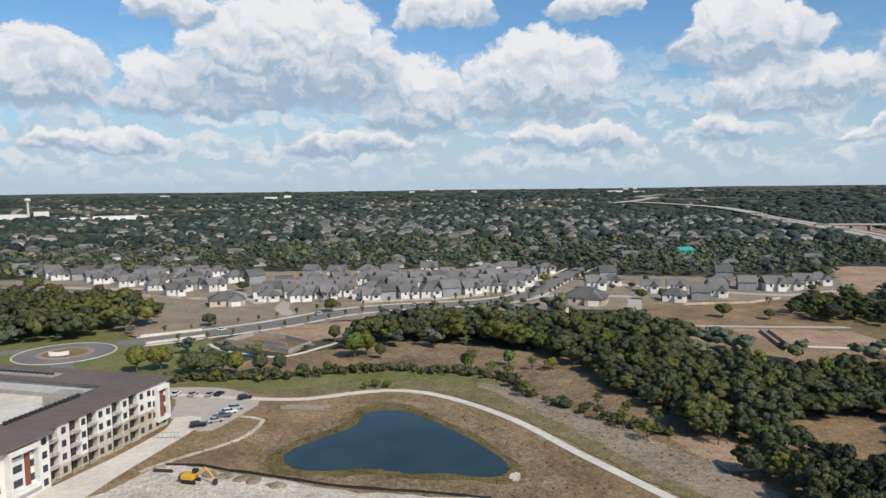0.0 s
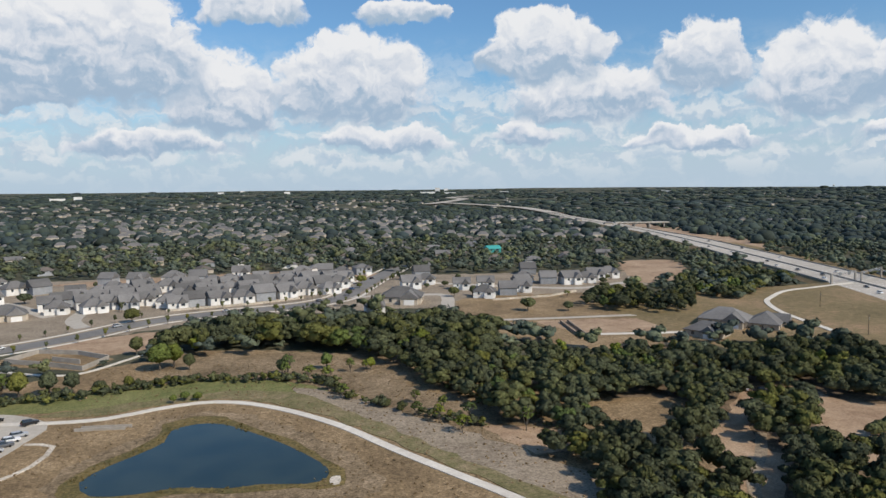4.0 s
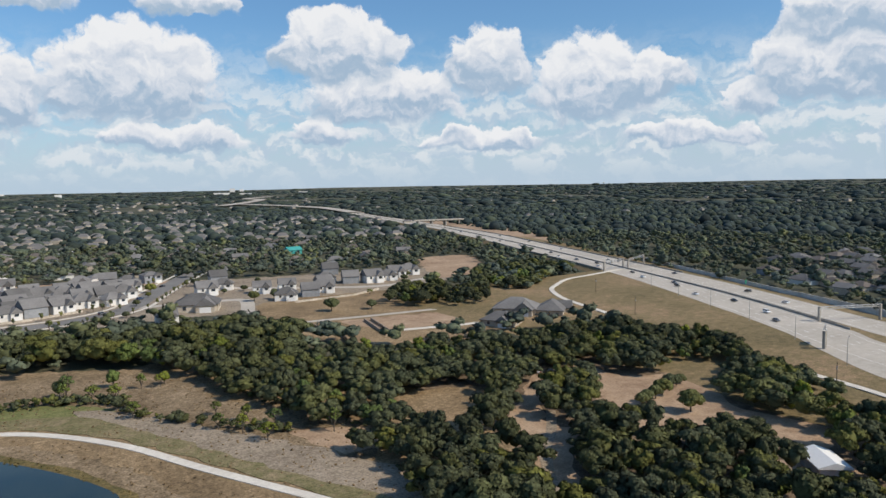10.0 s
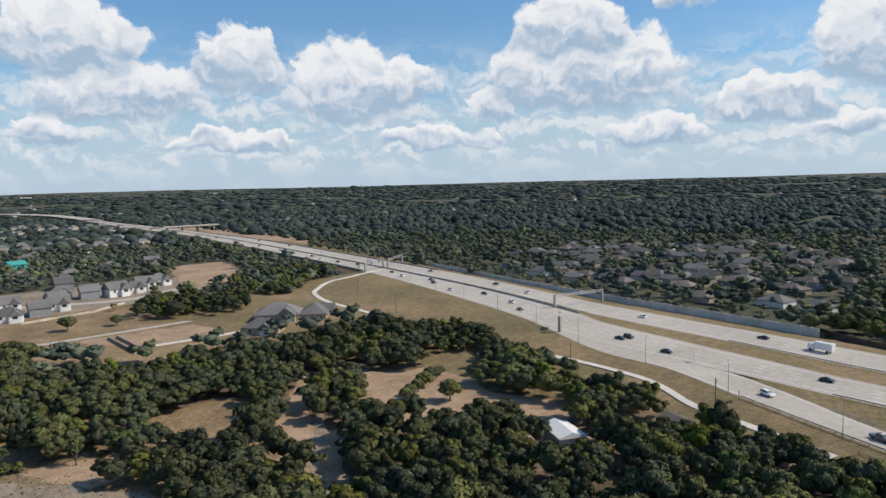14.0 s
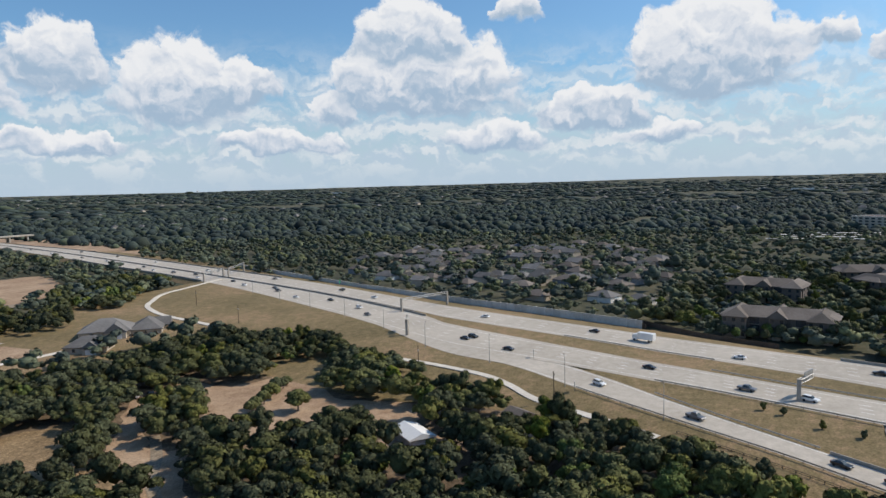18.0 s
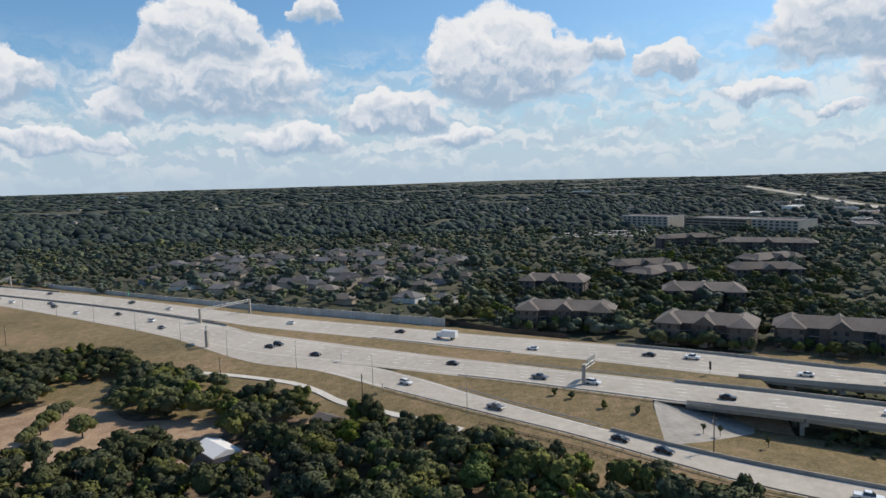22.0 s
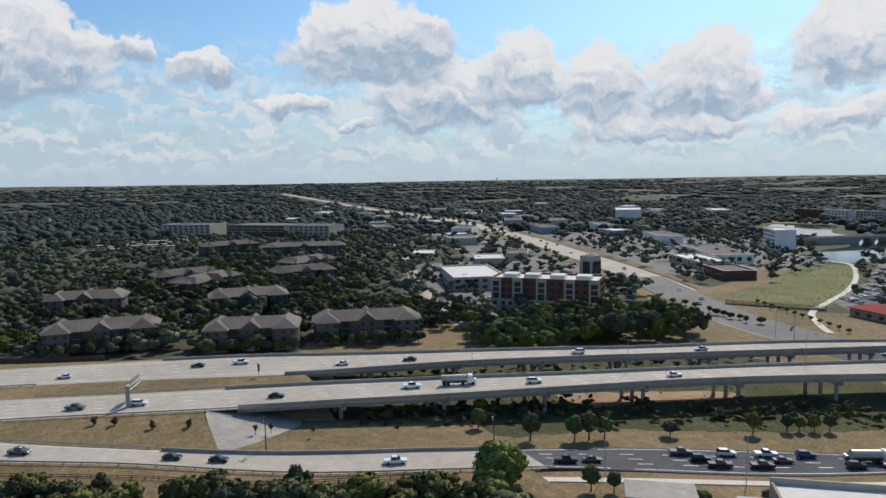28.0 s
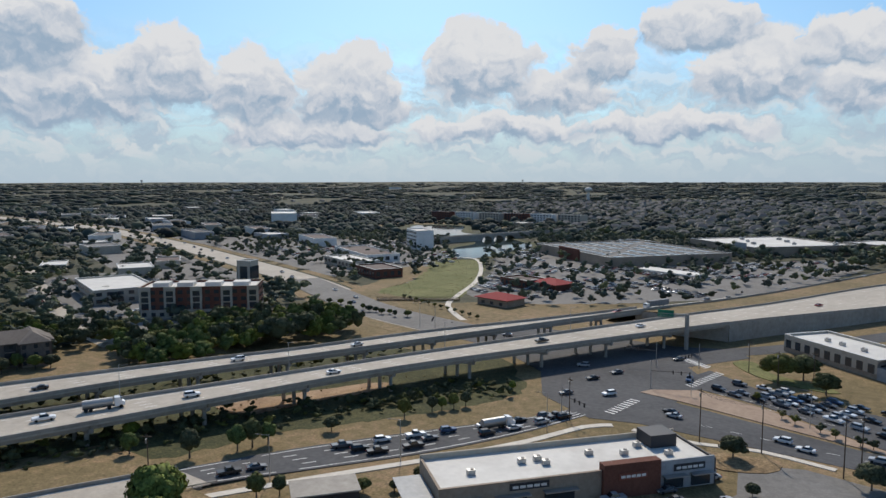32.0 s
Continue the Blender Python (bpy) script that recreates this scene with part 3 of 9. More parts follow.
sheet("ground_green_strip", [(-93, 247), (-54, 243), (-25, 241), (-5, 242), (18, 238), (32, 226), (24, 248), (2, 264), (-15, 268), (-40, 262), (-70, 262)], 0.10, M["green_grass"], "mown green grass strip behind the path", "ground", ragged=2)

# ---- freeway: four edge lines as x over y, and its height over y ----
def line_over_y(pts):
    c = curve_through(sorted(pts, key=lambda q: q[1]), False, 3.0)
    o = np.argsort(c[:, 1])
    xs, ys = c[o, 0], c[o, 1]
    return lambda y: float(np.interp(y, ys, xs))


NN = line_over_y([(722, 1560), (640, 1240), (592, 1044), (553, 878), (514, 761), (479, 652), (448, 570), (379, 369), (311, 221), (271, 148), (257, 119), (244, 70), (230, 27), (216, -5), (203, -33), (180, -87), (160, -138), (142, -183), (116, -236), (84, -300), (26, -406), (-60, -560)])
NF = line_over_y([(735, 1560), (626, 1116), (568, 870), (474, 576), (372, 290), (318, 171), (298, 140), (275, 85), (252, 27), (218, -48), (191, -106), (172, -146), (152, -196), (104, -308), (76, -376), (32, -501), (-40, -640)])
FN = line_over_y([(739, 1560), (630, 1116), (572, 870), (478, 576), (376, 290), (323, 171), (311, 146), (282, 62), (255, -3), (227, -58), (208, -110), (187, -156), (164, -211), (116, -327), (84, -414), (38, -573), (10, -660)])
FF = line_over_y([(754, 1560), (700, 1355), (650, 1116), (614, 975), (584, 866), (560, 762), (508, 600), (405, 307), (340, 157), (305, 56), (270, -30), (242, -80), (218, -125), (195, -168), (173, -223), (140, -288), (100, -381), (50, -530), (24, -660)])
RN = line_over_y([(285, 172), (248, 120), (237, 88), (216, 55), (196, 22), (180, -5), (158, -38), (144, -70), (135, -93), (126, -109), (107, -138), (94, -165), (84, -195)])
RF = line_over_y([(275, 150), (253, 87), (235, 55), (214, 27), (195, 0), (172, -37), (155, -77), (147, -97), (137, -119), (117, -151), (98, -179), (90, -198)])


def zf(y):
    return float(np.interp(y, [-660, -420, -330, -150, -60, 0, 40, 400, 1560], [4.6, 6.5, 8, 8, 6, 4, 3, 3, 3]))


def zr(y):
    return float(np.interp(y, [-200, -110, -70, 0, 80, 160], [0.095, 0.25, 1.4, 2.5, 2.95, 3.0]))


def carriageway(name, a, b, y0, y1, zfn, material, label, thick=0.3, step=6.0, lift=0.0):
    """Paving between two edge lines, as one closed slab."""
    ys = np.linspace(y0, y1, max(3, int(abs(y1 - y0) / step)))
    v, f = [], []
    for y in ys:
        z = zfn(y) + lift
        xa, xb = a(y), b(y)
        v += [(xa, y, z + land(xa, y)), (xb, y, z + land(xb, y)), (xb, y, z - thick + land(xb, y)), (xa, y, z - thick + land(xa, y))]
    for i in range(len(ys) - 1):
        for j in range(4):
            f.append((4 * i + j, 4 * i + (j + 1) % 4, 4 * i + 4 + (j + 1) % 4, 4 * i + 4 + j))
    me = mesh_of(name, v, f, material)
    bm = bmesh.new()
    bm.from_mesh(me)
    bmesh.ops.recalc_face_normals(bm, faces=bm.faces)
    bm.to_mesh(me)
    bm.free()
    return tagged(new(name, me), label, "road", "", "structure")


BRIDGE_Y0, BRIDGE_Y1 = -34.0, -314.0
carriageway("road_near", NN, NF, BRIDGE_Y0, 1560, zf, M["concrete"], "pale concrete freeway carriageway with worn lanes")
carriageway("road_near_south", NN, NF, -560, BRIDGE_Y1, zf, M["concrete"], "pale concrete freeway carriageway on a walled embankment")
carriageway("road_far", FN, FF, BRIDGE_Y0 - 20, 1560, zf, M["concrete"], "pale concrete freeway carriageway beside a grass verge")
carriageway("road_far_south", FN, FF, -660, BRIDGE_Y1 - 12, zf, M["concrete"], "pale concrete freeway carriageway on an embankment")
carriageway("road_ramp", RN, RF, -94, 84, zr, M["concrete"], "concrete exit ramp dropping from the freeway")
carriageway("road_gore", RN, NN, 84, 172, zf, M["concrete"], "concrete exit lane leaving the freeway", lift=-0.004)
carriageway("road_frontage", RN, RF, -196, -94, zr, M["asphalt"], "dark asphalt frontage road with turning lanes")


def verge(name, a, b, y0, y1, za, zb, material, label, step=8.0):
    """A grass slope between two lines of different height."""
    ys = np.linspace(y0, y1, max(3, int(abs(y1 - y0) / step)))
    v, f = [], []
    k = 4
    for y in ys:
        for j in range(k + 1):
            s = j / k
            x = a(y) * (1 - s) + b(y) * s
            wob = 0.35 * noise.noise((x * .08, y * .08, 0)) * math.sin(math.pi * s)
            v.append((x, y, za(y) * (1 - s) + zb(y) * s + wob))
    for i in range(len(ys) - 1):
        for j in range(k):
            p = i * (k + 1) + j
            f.append((p, p + 1, p + k + 2, p + k + 1))
    return tagged(new(name, mesh_of(name, v, f, material, True)), label, "grass", "", "structure")


verge("ground_median", NF, FN, -60, 172, lambda y: zf(y) - .05, lambda y: zf(y) - .05, M["verge"], "dry grass median between the carriageways")
verge("ground_ramp_slope", RF, lambda y: NN(y) + 2, -94, -24, lambda y: zr(y) - .05, lambda y: 0.10, M["verge"], "dry grass slope below the ramp")
verge("ground_slope_under", lambda y: NN(y) + 2, NF, -60, -30, lambda y: 0.12, lambda y: zf(y) - .06, M["dirt"], "bare earth slope under the bridge end")
verge("ground_gore_slope", RF, NN, -25, 84, lambda y: zr(y) - .05, lambda y: zf(y) - .05, M["verge"], "dry grass slope between freeway and ramp")
verge("ground_far_verge", FF, lambda y: FF(y) + 22 + max(0, y) * .02, -60, 700, lambda y: zf(y) - .05, lambda y: 0.05, M["verge"], "dry grass verge below the sound wall")
verge("ground_near_verge", lambda y: min(RN(y), NN(y)) - 26 - max(0, min(60, (y - 60) * .5)), lambda y: RN(y) if y < 172 else NN(y), -90, 380, lambda y: 0.05, lambda y: (zr(y) if y < 160 else zf(y)) - .05, M["verge"], "broad dry grass verge beside the freeway")


# the freeway's far end, drawn in with the land
FAR_ROADS = (("road_freeway_far", [(738, 1556), (795, 1800), (835, 2043), (826, 2449), (800, 2800)], 34), ("road_branch_far", [(690, 2560), (900, 2950), (1140, 3500), (1180, 3860), (1500, 4400)], 40))
for nm, pts, w in FAR_ROADS:
    ribbon(nm, [spot(x, y)[:2] for x, y in pts], w, 5.0, M["concrete"], "far pale freeway running to the horizon", "road", 30)
sheet("ground_roadworks", [spot(x, y)[:2] for x, y in ((660, 1100), (700, 1100), (690, 960), (640, 780), (580, 640), (545, 630), (576, 760), (602, 866), (632, 975))], .5, M["dirt"], "bare reddish earth beside the far freeway", "ground", ragged=6)
sheet("ground_roadworks_far", [spot(x, y)[:2] for x, y in ((715, 1340), (760, 1340), (860, 1720), (835, 1760), (775, 1560))], .5, M["dirt"], "bare reddish earth beside the far freeway", "ground", ragged=6)

# ---- trees ----
def ico(sub):
    bm = bmesh.new()
    bmesh.ops.create_icosphere(bm, subdivisions=sub, radius=1.0)
    v = np.array([q.co[:] for q in bm.verts])
    f = np.array([[q.index for q in p.verts] for p in bm.faces])
    bm.free()
    return v, f


ICO = {1: ico(1), 2: ico(2)}


def crown_arrays(rng, lumps, leaves, leaf=0.55, sub=2, tall=1.0, solid=True, three=False):
    """Verts, faces and outward ways of a crown about 2 wide and 2 high, its foot at z=0: rounded clumps over a dome, with leaf sprays on them."""
    V, F, N, n = [], [], [], 0
    bv, bf = ICO[sub]
    mid = np.array([0, 0, 0.80 * tall])
    cs = []
    for i in range(lumps):
        if i == 0:
            c, r = mid.copy(), np.array([0.66, 0.66, 0.62 * tall])
        else:
            h = 1 - 1.25 * (i - .5 + rng.uniform(-.4, .4)) / max(1, lumps - 1)
            a = i * 2.39996 + rng.uniform(-.45, .45)
            w = math.sqrt(max(0.0, 1 - h * h))
            far_out = rng.uniform(.50, .70)
            c = mid + np.array([w * math.cos(a), w * math.sin(a), h * tall * .92]) * far_out
            r = np.array([1, 1, rng.uniform(.72, .95)]) * rng.uniform(.26, .42) * (1.25 if lumps < 6 else 1.0)
        d = np.array([1 + .26 * noise.noise((p[0] * 1.9 + i * 7, p[1] * 1.9, p[2] * 1.9 + n)) + .14 * noise.noise((p[0] * 5 + i, p[1] * 5, p[2] * 5)) for p in bv])
        if solid:
            v = bv * d[:, None] * r * .80 + c
            V.append(v)
            N.append(bv * .75 + (v - mid) * .55)
            F += [tuple(q + n) for q in bf]
            n += len(bv)
        cs.append((c, r))
    for i in range(leaves):
        c, r = cs[rng.integers(len(cs))] if lumps < 3 else cs[rng.integers(1, len(cs))]
        u = rng.normal(size=3)
        u /= np.linalg.norm(u)
        u[2] = abs(u[2]) * .95 - .2
        p = c + u * r * rng.uniform(.86, 1.16)
        s = leaf * rng.uniform(.06, .15)
        e1 = np.cross(u, rng.normal(size=3))
        e1 = e1 / (np.linalg.norm(e1) + 1e-9)
        e2 = np.cross(u, e1) + u * rng.uniform(-.7, .7)
        e1 = e1 + u * rng.uniform(-.5, .5)
        V.append(np.array([p - e1 * s - e2 * s, p + e1 * s - e2 * s * .6, p + e1 * s * .7 + e2 * s, p - e1 * s * .8 + e2 * s * .8]))
        q = 3 if three else 4
        if three:
            V[-1] = V[-1][:3] + (V[-1][:3] - p) * .35
        N.append(np.repeat((u * .75 + (p - mid) * .55 + rng.normal(size=3) * .30)[None], q, 0))
        F.append(tuple(range(n, n + q)))
        n += q
    N = np.concatenate(N)
    return np.concatenate(V), F, N / (np.linalg.norm(N, axis=1)[:, None] + 1e-9)


def dome_arrays(rng, seg=7):
    """A small far crown: a rough dome of two rings and a top."""
    V = []
    for z, w in ((0.0, .92), (.62, 1.0), (1.28, .62)):
        for k in range(seg):
            a = 2 * math.pi * (k + .5 * (z > .5)) / seg
            q = w * rng.uniform(.8, 1.15)
            V.append((q * math.cos(a), q * math.sin(a), z * rng.uniform(.85, 1.15)))
    V.append((rng.uniform(-.2, .2), rng.uniform(-.2, .2), 1.62))
    F = []
    for i in range(2):
        for k in range(seg):
            F.append((i * seg + k, i * seg + (k + 1) % seg, (i + 1) * seg + (k + 1) % seg, (i + 1) * seg + k))
    F += [(2 * seg + k, 2 * seg + (k + 1) % seg, 3 * seg) for k in range(seg)]
    V = np.array(V)
    N = V - np.array([0, 0, .55])
    return V, F, N / np.linalg.norm(N, axis=1)[:, None]


def with_puff(me, ways):
    me.attributes.new("puff", "FLOAT_VECTOR", "POINT").data.foreach_set("vector", ways.astype(np.float32).ravel())
    return me


def trunk_bm(h, r, spread, seed):
    rg = np.random.default_rng(seed)
    bm = bmesh.new()
    rod(bm, (0, 0, -.3), (0.1 * r, 0, h * .55), r, r * .7, 7)
    for i in range(4):
        a = i * 1.6 + rg.uniform(0, 1)
        rod(bm, (0.1 * r, 0, h * .5), (spread * math.cos(a), spread * math.sin(a), h * rg.uniform(.8, 1.1)), r * .5, r * .15, 5)
    return bm


def tree_kind(seed, wide, high, leaf_mat, lumps=22, leaves=2300, foot=0.17, tall=1.0):
    rg = np.random.default_rng(seed)
    size = np.array([wide / 2, wide / 2, high * (1 - foot) / 1.55])
    up = np.array([0, 0, high * foot * .6])
    v, f, ways = crown_arrays(rg, lumps, leaves, .46 if lumps > 8 else .8, 2 if lumps > 8 else 1, tall)
    me = with_puff(mesh_of("crown", v * size + up, f, leaf_mat, True), ways)
    bm = trunk_bm(high * .6, .035 * high, wide * .22, seed)
    tm = bpy.data.meshes.new("trunk")
    bm.to_mesh(tm)
    bm.free()
    tm.materials.append(M["bark"])
    # a lighter twin for the joined woods
    lv, lf, lw = crown_arrays(np.random.default_rng(seed), max(4, lumps // 3), min(780, leaves * 2), .56, 1, tall, True, True)
    return me, tm, lv * size + up, lf, lw


TREES = {"oak": [tree_kind(11 + i, w, h, M["leaf"]) for i, (w, h) in enumerate(((8.5, 7.6), (9.5, 8.2), (7.2, 7.0), (6.2, 8.4), (10.5, 8.6)))],
         "bright": [tree_kind(31 + i, w, h, M["leaf_bright"]) for i, (w, h) in enumerate(((7.0, 7.0), (5.6, 7.5)))],
         "shrub": [tree_kind(41 + i, 3.2, 3.0, M["leaf"], 5, 170, .1) for i in range(2)],
         "young": [tree_kind(51 + i, 2.8, 5.2, M["leaf"], 5, 150, .3, 1.2) for i in range(2)]}


def thin_kind(seed, wide, high):
    """A leggy half-bare tree: forked branches with sparse leaf sprays."""
    rg = np.random.default_rng(seed)
    bm = bmesh.new()
    rod(bm, (0, 0, -.3), (0, 0, high * .3), .03 * high, .022 * high, 6)
    for i in range(7):
        a = i * 2.4 + rg.uniform(0, .8)
        k = Vector((wide * .28 * math.cos(a), wide * .28 * math.sin(a), high * rg.uniform(.5, .75)))
        rod(bm, (0, 0, high * rg.uniform(.15, .3)), k, .016 * high, .009 * high, 5)
        for j in range(4):
            e = k + Vector((rg.normal() * wide * .16, rg.normal() * wide * .16, high * rg.uniform(.08, .32)))
            rod(bm, k, e, .008 * high, .003 * high, 4)
    tm = bpy.data.meshes.new("trunk")
    bm.to_mesh(tm)
    bm.free()
    tm.materials.append(M["bark"])
    v, f, ways = crown_arrays(rg, 11, 420, .62, 1, 1.0, False)
    v = v * np.array([wide / 2, wide / 2, high * .44]) + np.array([0, 0, high * .25])
    return with_puff(mesh_of("crown", v, f, M["leaf_bright"]), ways), tm, v, f, ways


TREES["thin"] = [thin_kind(81, 5.0, 6.0), thin_kind(82, 4.2, 6.6), thin_kind(83, 5.6, 5.4)]
TREE_TAGS = {"thin": ("leggy half-bare tree with sparse leaves", "tree", "thin trees in the meadow"),
             "oak": ("dark green live oak with a dense uneven crown", "tree", "trees of the woods"),
             "bright": ("yellow-green leafy tree among darker oaks", "tree", "trees of the woods"),
             "shrub": ("low dark green shrub on dry ground", "shrub", "shrubs"),
             "young": ("slim young planted tree with a small crown", "tree", "young planted trees")}


def plant(kind, which, x, y, size=1.0, turn=0.0, z=0.0, label=""):
    me, tm = TREES[kind][which % len(TREES[kind])][:2]
    tag = TREE_TAGS[kind]
    ob = thing("shrub" if kind == "shrub" else "tree", x, y, z + land(x, y), turn, label or tag[0], tag[1], tag[2])
    ob.scale = (size, size, size)
    part("crown", me, None, ob)
    part("trunk", tm, None, ob)
    return ob


def inside(x, y, poly):
    c, j = False, len(poly) - 1
    for i in range(len(poly)):
        (xi, yi), (xj, yj) = poly[i], poly[j]
        if (yi > y) != (yj > y) and x < (xj - xi) * (y - yi) / (yj - yi) + xi:
            c = not c
        j = i
    return c


def scatter(poly, gap, rng, holes=(), limit=99999):
    """Places inside an outline, about gap apart, in rough disorder."""
    xs, ys = [p[0] for p in poly], [p[1] for p in poly]
    out = []
    for gx in np.arange(min(xs), max(xs), gap):
        for gy in np.arange(min(ys), max(ys), gap):
            x, y = gx + rng.uniform(-.45, .45) * gap, gy + rng.uniform(-.45, .45) * gap
            if inside(x, y, poly) and not any(inside(x, y, h) for h in holes):
                out.append((x, y))
    return out[:limit]


def stuff_of(name, arrays, places, material, label, category="trees", smooth=False):
    """Many copies of a few shapes, joined into one mesh. places: x, y, z, width scale, height scale, turn, which."""
    V, W, F3, F4, n = [], [], [], [], 0
    packs = []
    for v, f, *ways in arrays:
        packs.append((v, np.array([q for q in f if len(q) == 3], int).reshape(-1, 3), np.array([q for q in f if len(q) == 4], int).reshape(-1, 4), ways[0] if ways else np.zeros_like(v)))
    for x, y, z, sw, sh, turn, k in places:
        v, f3, f4, w = packs[int(k) % len(packs)]
        c, s = math.cos(turn), math.sin(turn)
        V.append(np.stack([(v[:, 0] * c - v[:, 1] * s) * sw + x, (v[:, 0] * s + v[:, 1] * c) * sw + y, v[:, 2] * sh + z], 1))
        W.append(np.stack([w[:, 0] * c - w[:, 1] * s, w[:, 0] * s + w[:, 1] * c, w[:, 2]], 1))
        F3.append(f3 + n)
        F4.append(f4 + n)
        n += len(v)
    V, F3, F4 = np.concatenate(V), np.concatenate(F3), np.concatenate(F4)
    me = bpy.data.meshes.new(name)
    me.vertices.add(len(V))
    me.vertices.foreach_set("co", V.astype(np.float32).ravel())
    nl = len(F3) * 3 + len(F4) * 4
    me.loops.add(nl)
    me.loops.foreach_set("vertex_index", np.concatenate([F3.ravel(), F4.ravel()]).astype(np.int32))
    me.polygons.add(len(F3) + len(F4))
    me.polygons.foreach_set("loop_start", np.concatenate([np.arange(len(F3)) * 3, len(F3) * 3 + np.arange(len(F4)) * 4]).astype(np.int32))
    me.update(calc_edges=True)
    tone = np.repeat(np.random.default_rng(len(V)).random(len(places)), [len(packs[int(q[6]) % len(packs)][0]) for q in places])
    me.attributes.new("tone", "FLOAT", "POINT").data.foreach_set("value", tone.astype(np.float32))
    with_puff(me, np.concatenate(W))
    me.polygons.foreach_set("use_smooth", [smooth] * len(me.polygons))
    me.materials.append(material)
    return tagged(new(name, me), label, category, "", "stuff")


RNG = np.random.default_rng(7)
CLEARINGS = [[(140, 141), (148, 138), (155, 133), (158, 125), (168, 114), (170, 104), (180, 101), (190, 108), (189, 122), (188, 134), (204, 148), (225, 154), (224, 165), (217, 172), (198, 166), (190, 169), (185, 177), (187, 190), (178, 189), (169, 168), (163, 160), (150, 150)],
             [(122, 157), (144, 177), (165, 194), (173, 188), (150, 172), (138, 161), (132, 151), (135, 145), (140, 141), (126, 136), (114, 121), (107, 111), (100, 111), (111, 130), (119, 148)],
             [(111, 200), (136, 191), (130, 177), (113, 161), (99, 165), (97, 173)],
             [(68, 188), (76, 186), (86, 176), (82, 166), (74, 168)], [(151, 87), (159, 96), (169, 95), (171, 86), (162, 77), (152, 78)], [(170, 76), (184, 80), (194, 70), (188, 60), (176, 62)]]
WOOD = [(58, 250), (95, 262), (116, 259), (143, 246), (176, 240), (212, 238), (240, 222), (252, 182), (234, 150), (212, 106), (194, 68), (180, 30), (162, -6), (142, -42), (126, -75), (100, -70), (70, -40), (60, 30), (66, 90), (76, 130), (80, 152), (72, 174), (73, 198), (67, 222)]
BELT = [(-34, 300), (-30, 328), (0, 341), (21, 350), (46, 333), (72, 323), (118, 328), (114, 300), (98, 264), (62, 252), (44, 290), (18, 311), (-13, 313)]
def widened(poly, k):
    cx, cy = sum(p[0] for p in poly) / len(poly), sum(p[1] for p in poly) / len(poly)
    return [(cx + (x - cx) * k, cy + (y - cy) * k) for x, y in poly]


near_trees = [q for q in scatter(WOOD, 5.9, RNG, [widened(c, 1.1) for c in CLEARINGS]) if noise.noise((q[0] * .045, q[1] * .045, 3)) > -.44]
belt_trees = scatter(BELT, 6.6, RNG)

# ---- buildings ----
BUILT = []          # x, y, radius: kept free of trees


def roof_mesh(L, W, rise, over, kind, material, z):
    """Hip or gable roof with thickness, ridge along x."""
    a, b = L / 2 + over, W / 2 + over
    r = max(0.3, a - b) if kind == "hip" else a
    t = 0.28
    v = [(-a, -b, z), (a, -b, z), (a, b, z), (-a, b, z), (-r, 0, z + rise), (r, 0, z + rise),
         (-a, -b, z - t), (a, -b, z - t), (a, b, z - t), (-a, b, z - t)]
    f = [(0, 1, 5, 4), (2, 3, 4, 5), (1, 2, 5), (3, 0, 4), (1, 0, 6, 7), (2, 1, 7, 8), (3, 2, 8, 9), (0, 3, 9, 6), (6, 9, 8, 7)]
    return mesh_of("roof", v, f, material)


def gable_wall(L, W, h, rise, kind, material):
    v = [(sx * L / 2, sy * W / 2, z) for z in (-0.3, h) for sx, sy in ((-1, -1), (1, -1), (1, 1), (-1, 1))]
    f = [(0, 1, 5, 4), (1, 2, 6, 5), (2, 3, 7, 6), (3, 0, 4, 7)]
    if kind == "gable":
        k = rise * (L / 2) / (L / 2)
        v += [(-L / 2, 0, h + k * .92), (L / 2, 0, h + k * .92)]
        f += [(4, 7, 8)[::-1], (5, 6, 9)]
    else:
        f += [(4, 5, 6, 7)]
    return mesh_of("wall", v, f, material)


def pane_mesh(w, h, material, d=0.12):
    bm = boxes((-w / 2, w / 2, -d, d, 0, h))
    me = bpy.data.meshes.new("window")
    bm.to_mesh(me)
    bm.free()
    me.materials.append(material)
    return me


PANE = pane_mesh(1.3, 1.6, M["glass"])
PANE_BIG = pane_mesh(2.4, 1.6, M["glass"])
DOOR_G = pane_mesh(4.6, 2.3, M["trim_white"])


def place(name, me, parent, x, y, z, turn=0.0, label=""):
    ob = new(name, me)
    ob.parent = parent
    ob.matrix_basis = pose(x, y, z, 0, 0, turn)
    if label:
        tagged(ob, label)
    return ob


